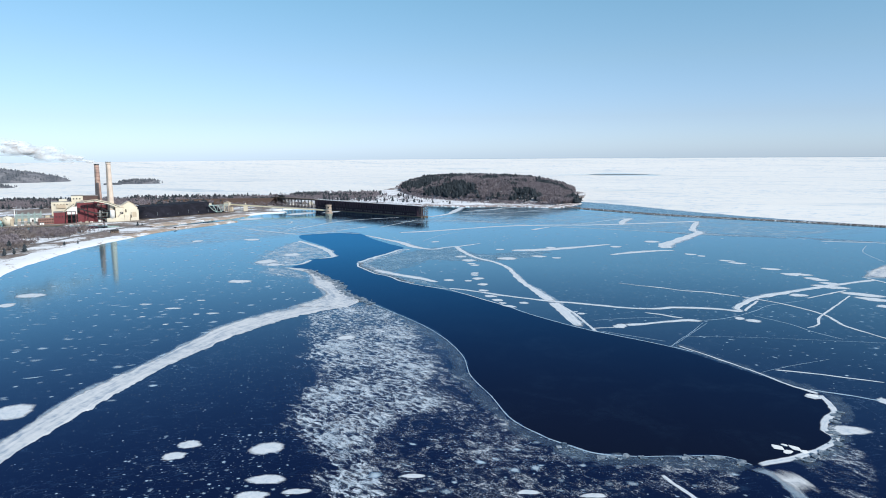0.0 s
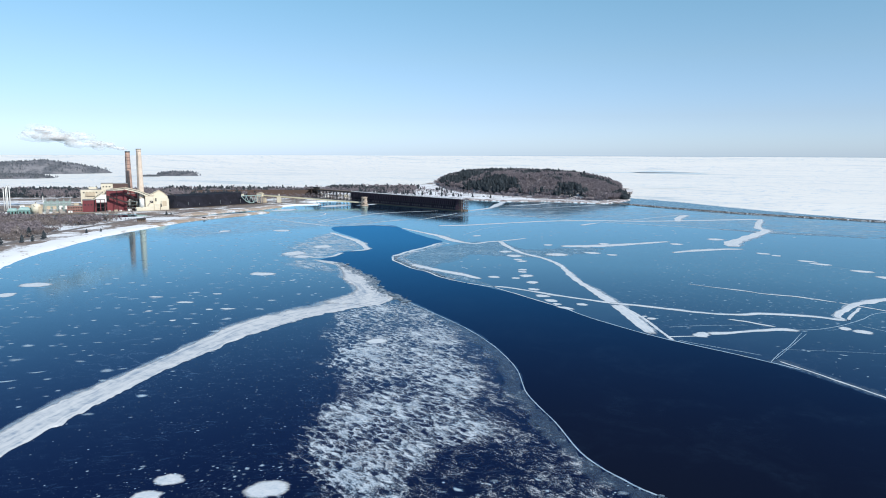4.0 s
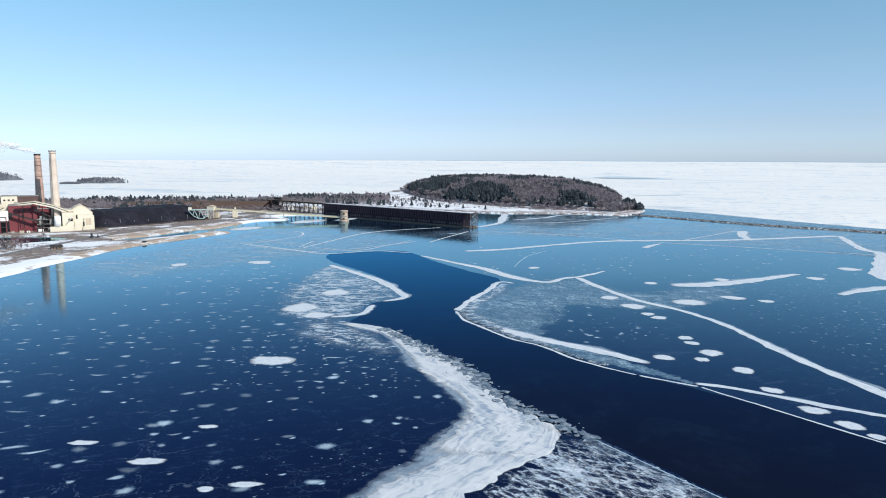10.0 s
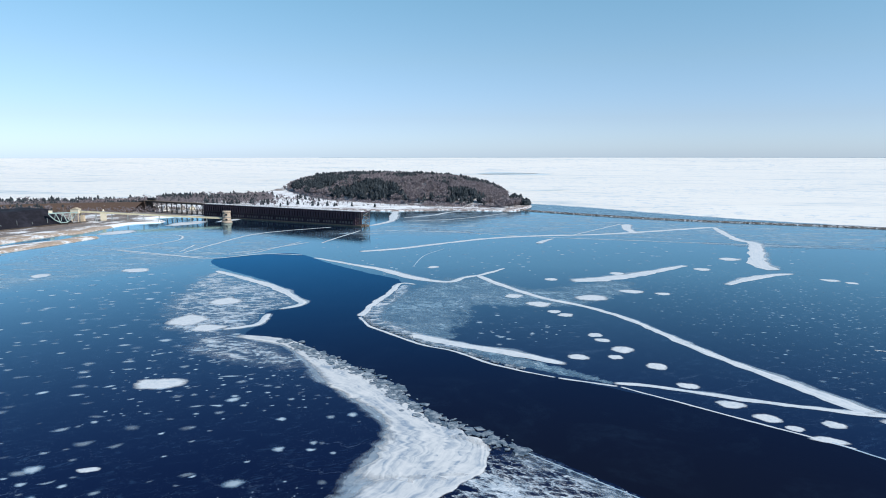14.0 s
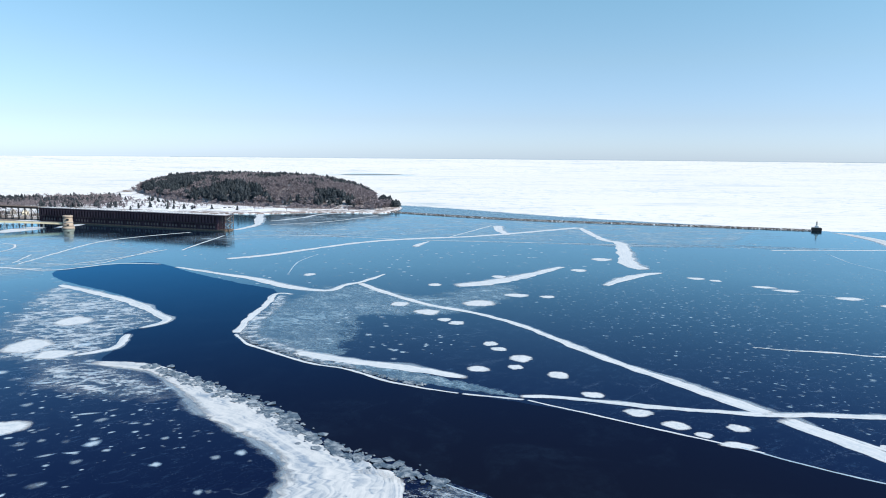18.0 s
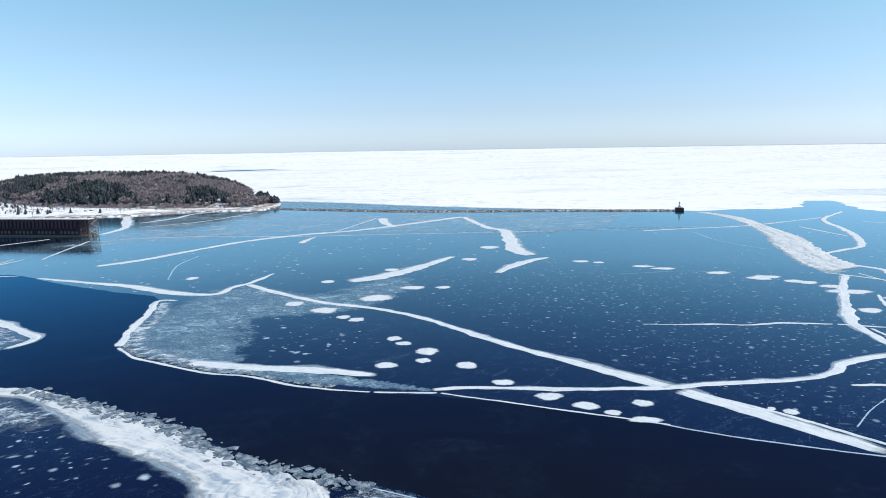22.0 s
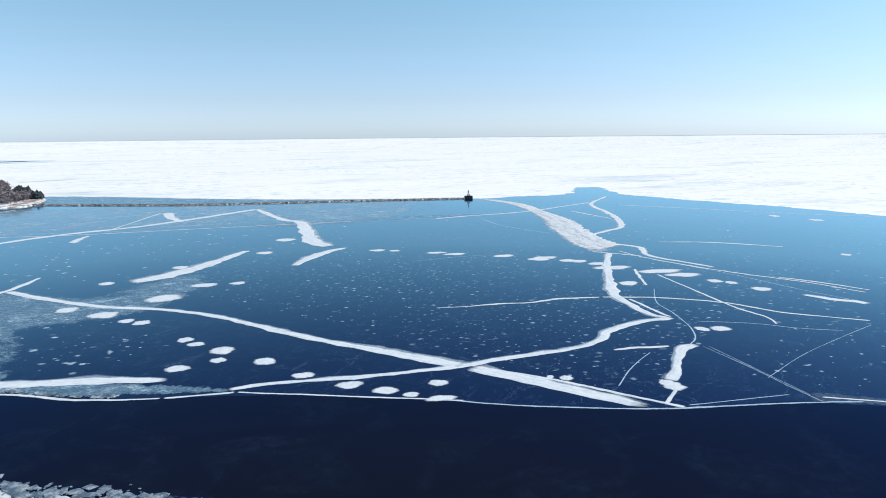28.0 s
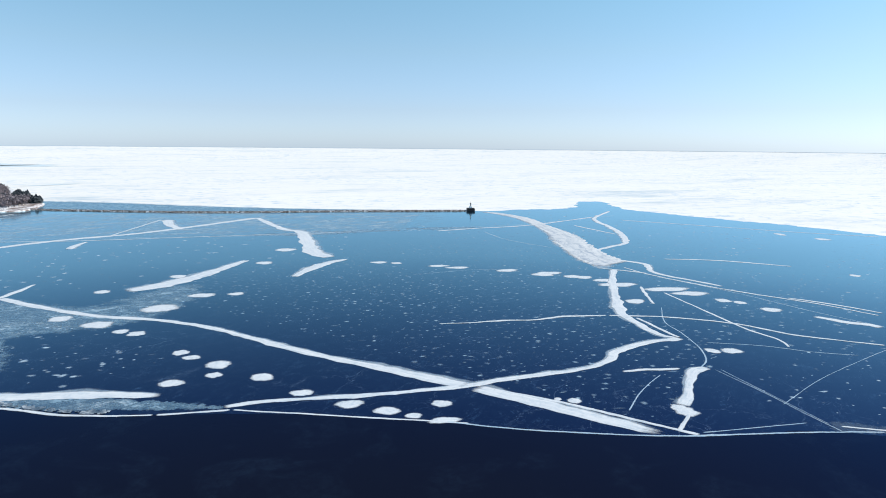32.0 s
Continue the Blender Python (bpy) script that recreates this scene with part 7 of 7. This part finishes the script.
# ---- steam from the brown chimney ----
def steam():
    b = Nodes("steam")
    n = b.noise(0.06, 4, 0.6, 0.4)
    a = b.ramp(n, (0.30, 0.0), (0.66, 0.20))
    sunward = b.n("CombineXYZ", X=0.58, Y=-0.56, Z=0.59).outputs[0]             # every normal is set to face the sun, which brightens the plume evenly
    solid = b.n("BsdfDiffuse", Color=(0.98, 0.96, 0.95), Normal=sunward).outputs[0]
    m = b.end(b.n("MixShader", i0=a, i1=b.n("BsdfTransparent").outputs[0], i2=solid).outputs[0])
    rnd = random.Random(4)
    bm = bmesh.new()
    for k in range(70):
        f = (k / 69) ** 1.1
        p = PLANT @ Vector((-17 - 112 * f, 47 + 8 * f, 85 + 22 * f ** 0.8))
        r = (2.2 + 10 * f ** 0.8) * rnd.uniform(0.5, 1.0)
        o = Vector((rnd.gauss(0, 2 + 6 * f), rnd.gauss(0, 2), rnd.gauss(0, 0.8 + 4.5 * f)))
        g = bmesh.ops.create_icosphere(bm, subdivisions=2, radius=r, matrix=Matrix.Translation(p + o) @ Matrix.Diagonal((1.9, 1.2, 0.62, 1)))
        for v in g["verts"]:
            v.co += Vector((1, 0.4, 1)) * 0.25 * r * wob(v.co.x, v.co.z, 0.9 / r, k)
    me = bpy.data.meshes.new("steam_plume")
    bm.to_mesh(me)
    bm.free()
    me.materials.append(m)
    me.polygons.foreach_set("use_smooth", [True] * len(me.polygons))
    ob = new("steam_plume", me)
    tagged(ob, "thin white steam plume drifting from the brown chimney", "steam", kind="stuff")


steam()


# ---- floes loose in the lead ----
for i, (x, y, r) in enumerate(((137.7, 100.2, 1.7), (139.5, 96.6, 1.3), (143.2, 99.4, 1.6), (144.6, 96.4, 1.2), (141.0, 101.6, 0.9), (176.0, 146.5, 2.0))):
    rnd = random.Random(40 + i)
    n = 7
    ring = [(r * rnd.uniform(0.6, 1.2) * math.cos(6.283 * k / n) * 1.6, r * rnd.uniform(0.6, 1.2) * math.sin(6.283 * k / n)) for k in range(n)]
    bm = bmesh.new()
    rows = [[bm.verts.new((u * g, v * g, z)) for u, v in ring] for z, g in ((-0.10, 0.92), (0.10, 1.0), (0.16, 0.86))]
    for p, q in zip(rows, rows[1:]):
        for k in range(n):
            bm.faces.new((p[k], p[(k + 1) % n], q[(k + 1) % n], q[k]))
    bm.faces.new(rows[0][::-1]), bm.faces.new(rows[-1])
    floe = thing("ice_floe", Matrix.Translation((x, y, 0.06)) @ Matrix.Rotation(rnd.random() * 3, 4, "Z"), "small snow-topped ice floe drifting in open water", "ice floe", "floes in the lead")
    part("slab", bm, WHITE, floe)


# ---- vehicles and a hut on the shore ----
def parked_car(x, y, z, turn, paint, label):
    e = thing("parked_car", Matrix.Translation((x, y, z)) @ Matrix.Rotation(radians(turn), 4, "Z"), label, "car", "cars parked by the water")
    part("body", boxes((-2.3, 2.3, -0.9, 0.9, 0.35, 0.95), bevel=0.12), paint, e)
    cabin = part("cabin", prism([(-1.9, 0.93), (1.0, 0.93), (0.45, 1.55), (-1.5, 1.55)], -0.8, 0.8), paint, e)
    part("window", boxes((-1.45, 0.35, -0.83, 0.83, 1.02, 1.42)), DARK, cabin, "dark side windows")
    for wx in (-1.45, 1.45):
        for wy in (-0.92, 0.92):
            bm = tube([(-0.11, 0.30), (-0.08, 0.34), (0.08, 0.34), (0.11, 0.30)], 14)
            bmesh.ops.transform(bm, matrix=Matrix.Translation((wx, wy, 0.34)) @ Matrix.Rotation(radians(90), 4, "X"), verts=bm.verts)
            part("wheel", bm, DARK, e)


CARS = ((-292.6, 809.5, 1.5, 60, STEEL, "dark car parked on the bare sand spit"), (85.2, 1266, 1.36, 20, STEEL, "dark car parked in the snowy park"), (77.5, 1262, 1.36, 25, DARK, "black car parked in the snowy park"),
        (90.8, 1270, 1.36, 15, WHITE, "white car parked in the snowy park"), (-164.1, 1060, 1.36, 10, STEEL, "dark car parked by the loading dock"))
for row in CARS:
    parked_car(*row)
hut = thing("beach_hut", Matrix.Translation((-352, 765, 1.4)) @ Matrix.Rotation(radians(30), 4, "Z"), "low dark-roofed timber hut behind the beach", "hut")
wall = part("wall", boxes((-4.5, 4.5, -2.5, 2.5, -0.2, 2.4)), TIMBER, hut)
part("roof", prism([(-5.2, 2.3), (5.2, 2.3), (4.4, 3.6), (-4.4, 3.6)], -3.2, 3.2), STEEL, hut)
part("door", boxes((-0.6, 0.5, -2.58, -2.5, 0, 2.0)), DARK, wall)
for x in (-2.6, 2.4):
    part("window", boxes((x - 0.6, x + 0.6, -2.58, -2.5, 1.0, 1.9)), DARK, wall)
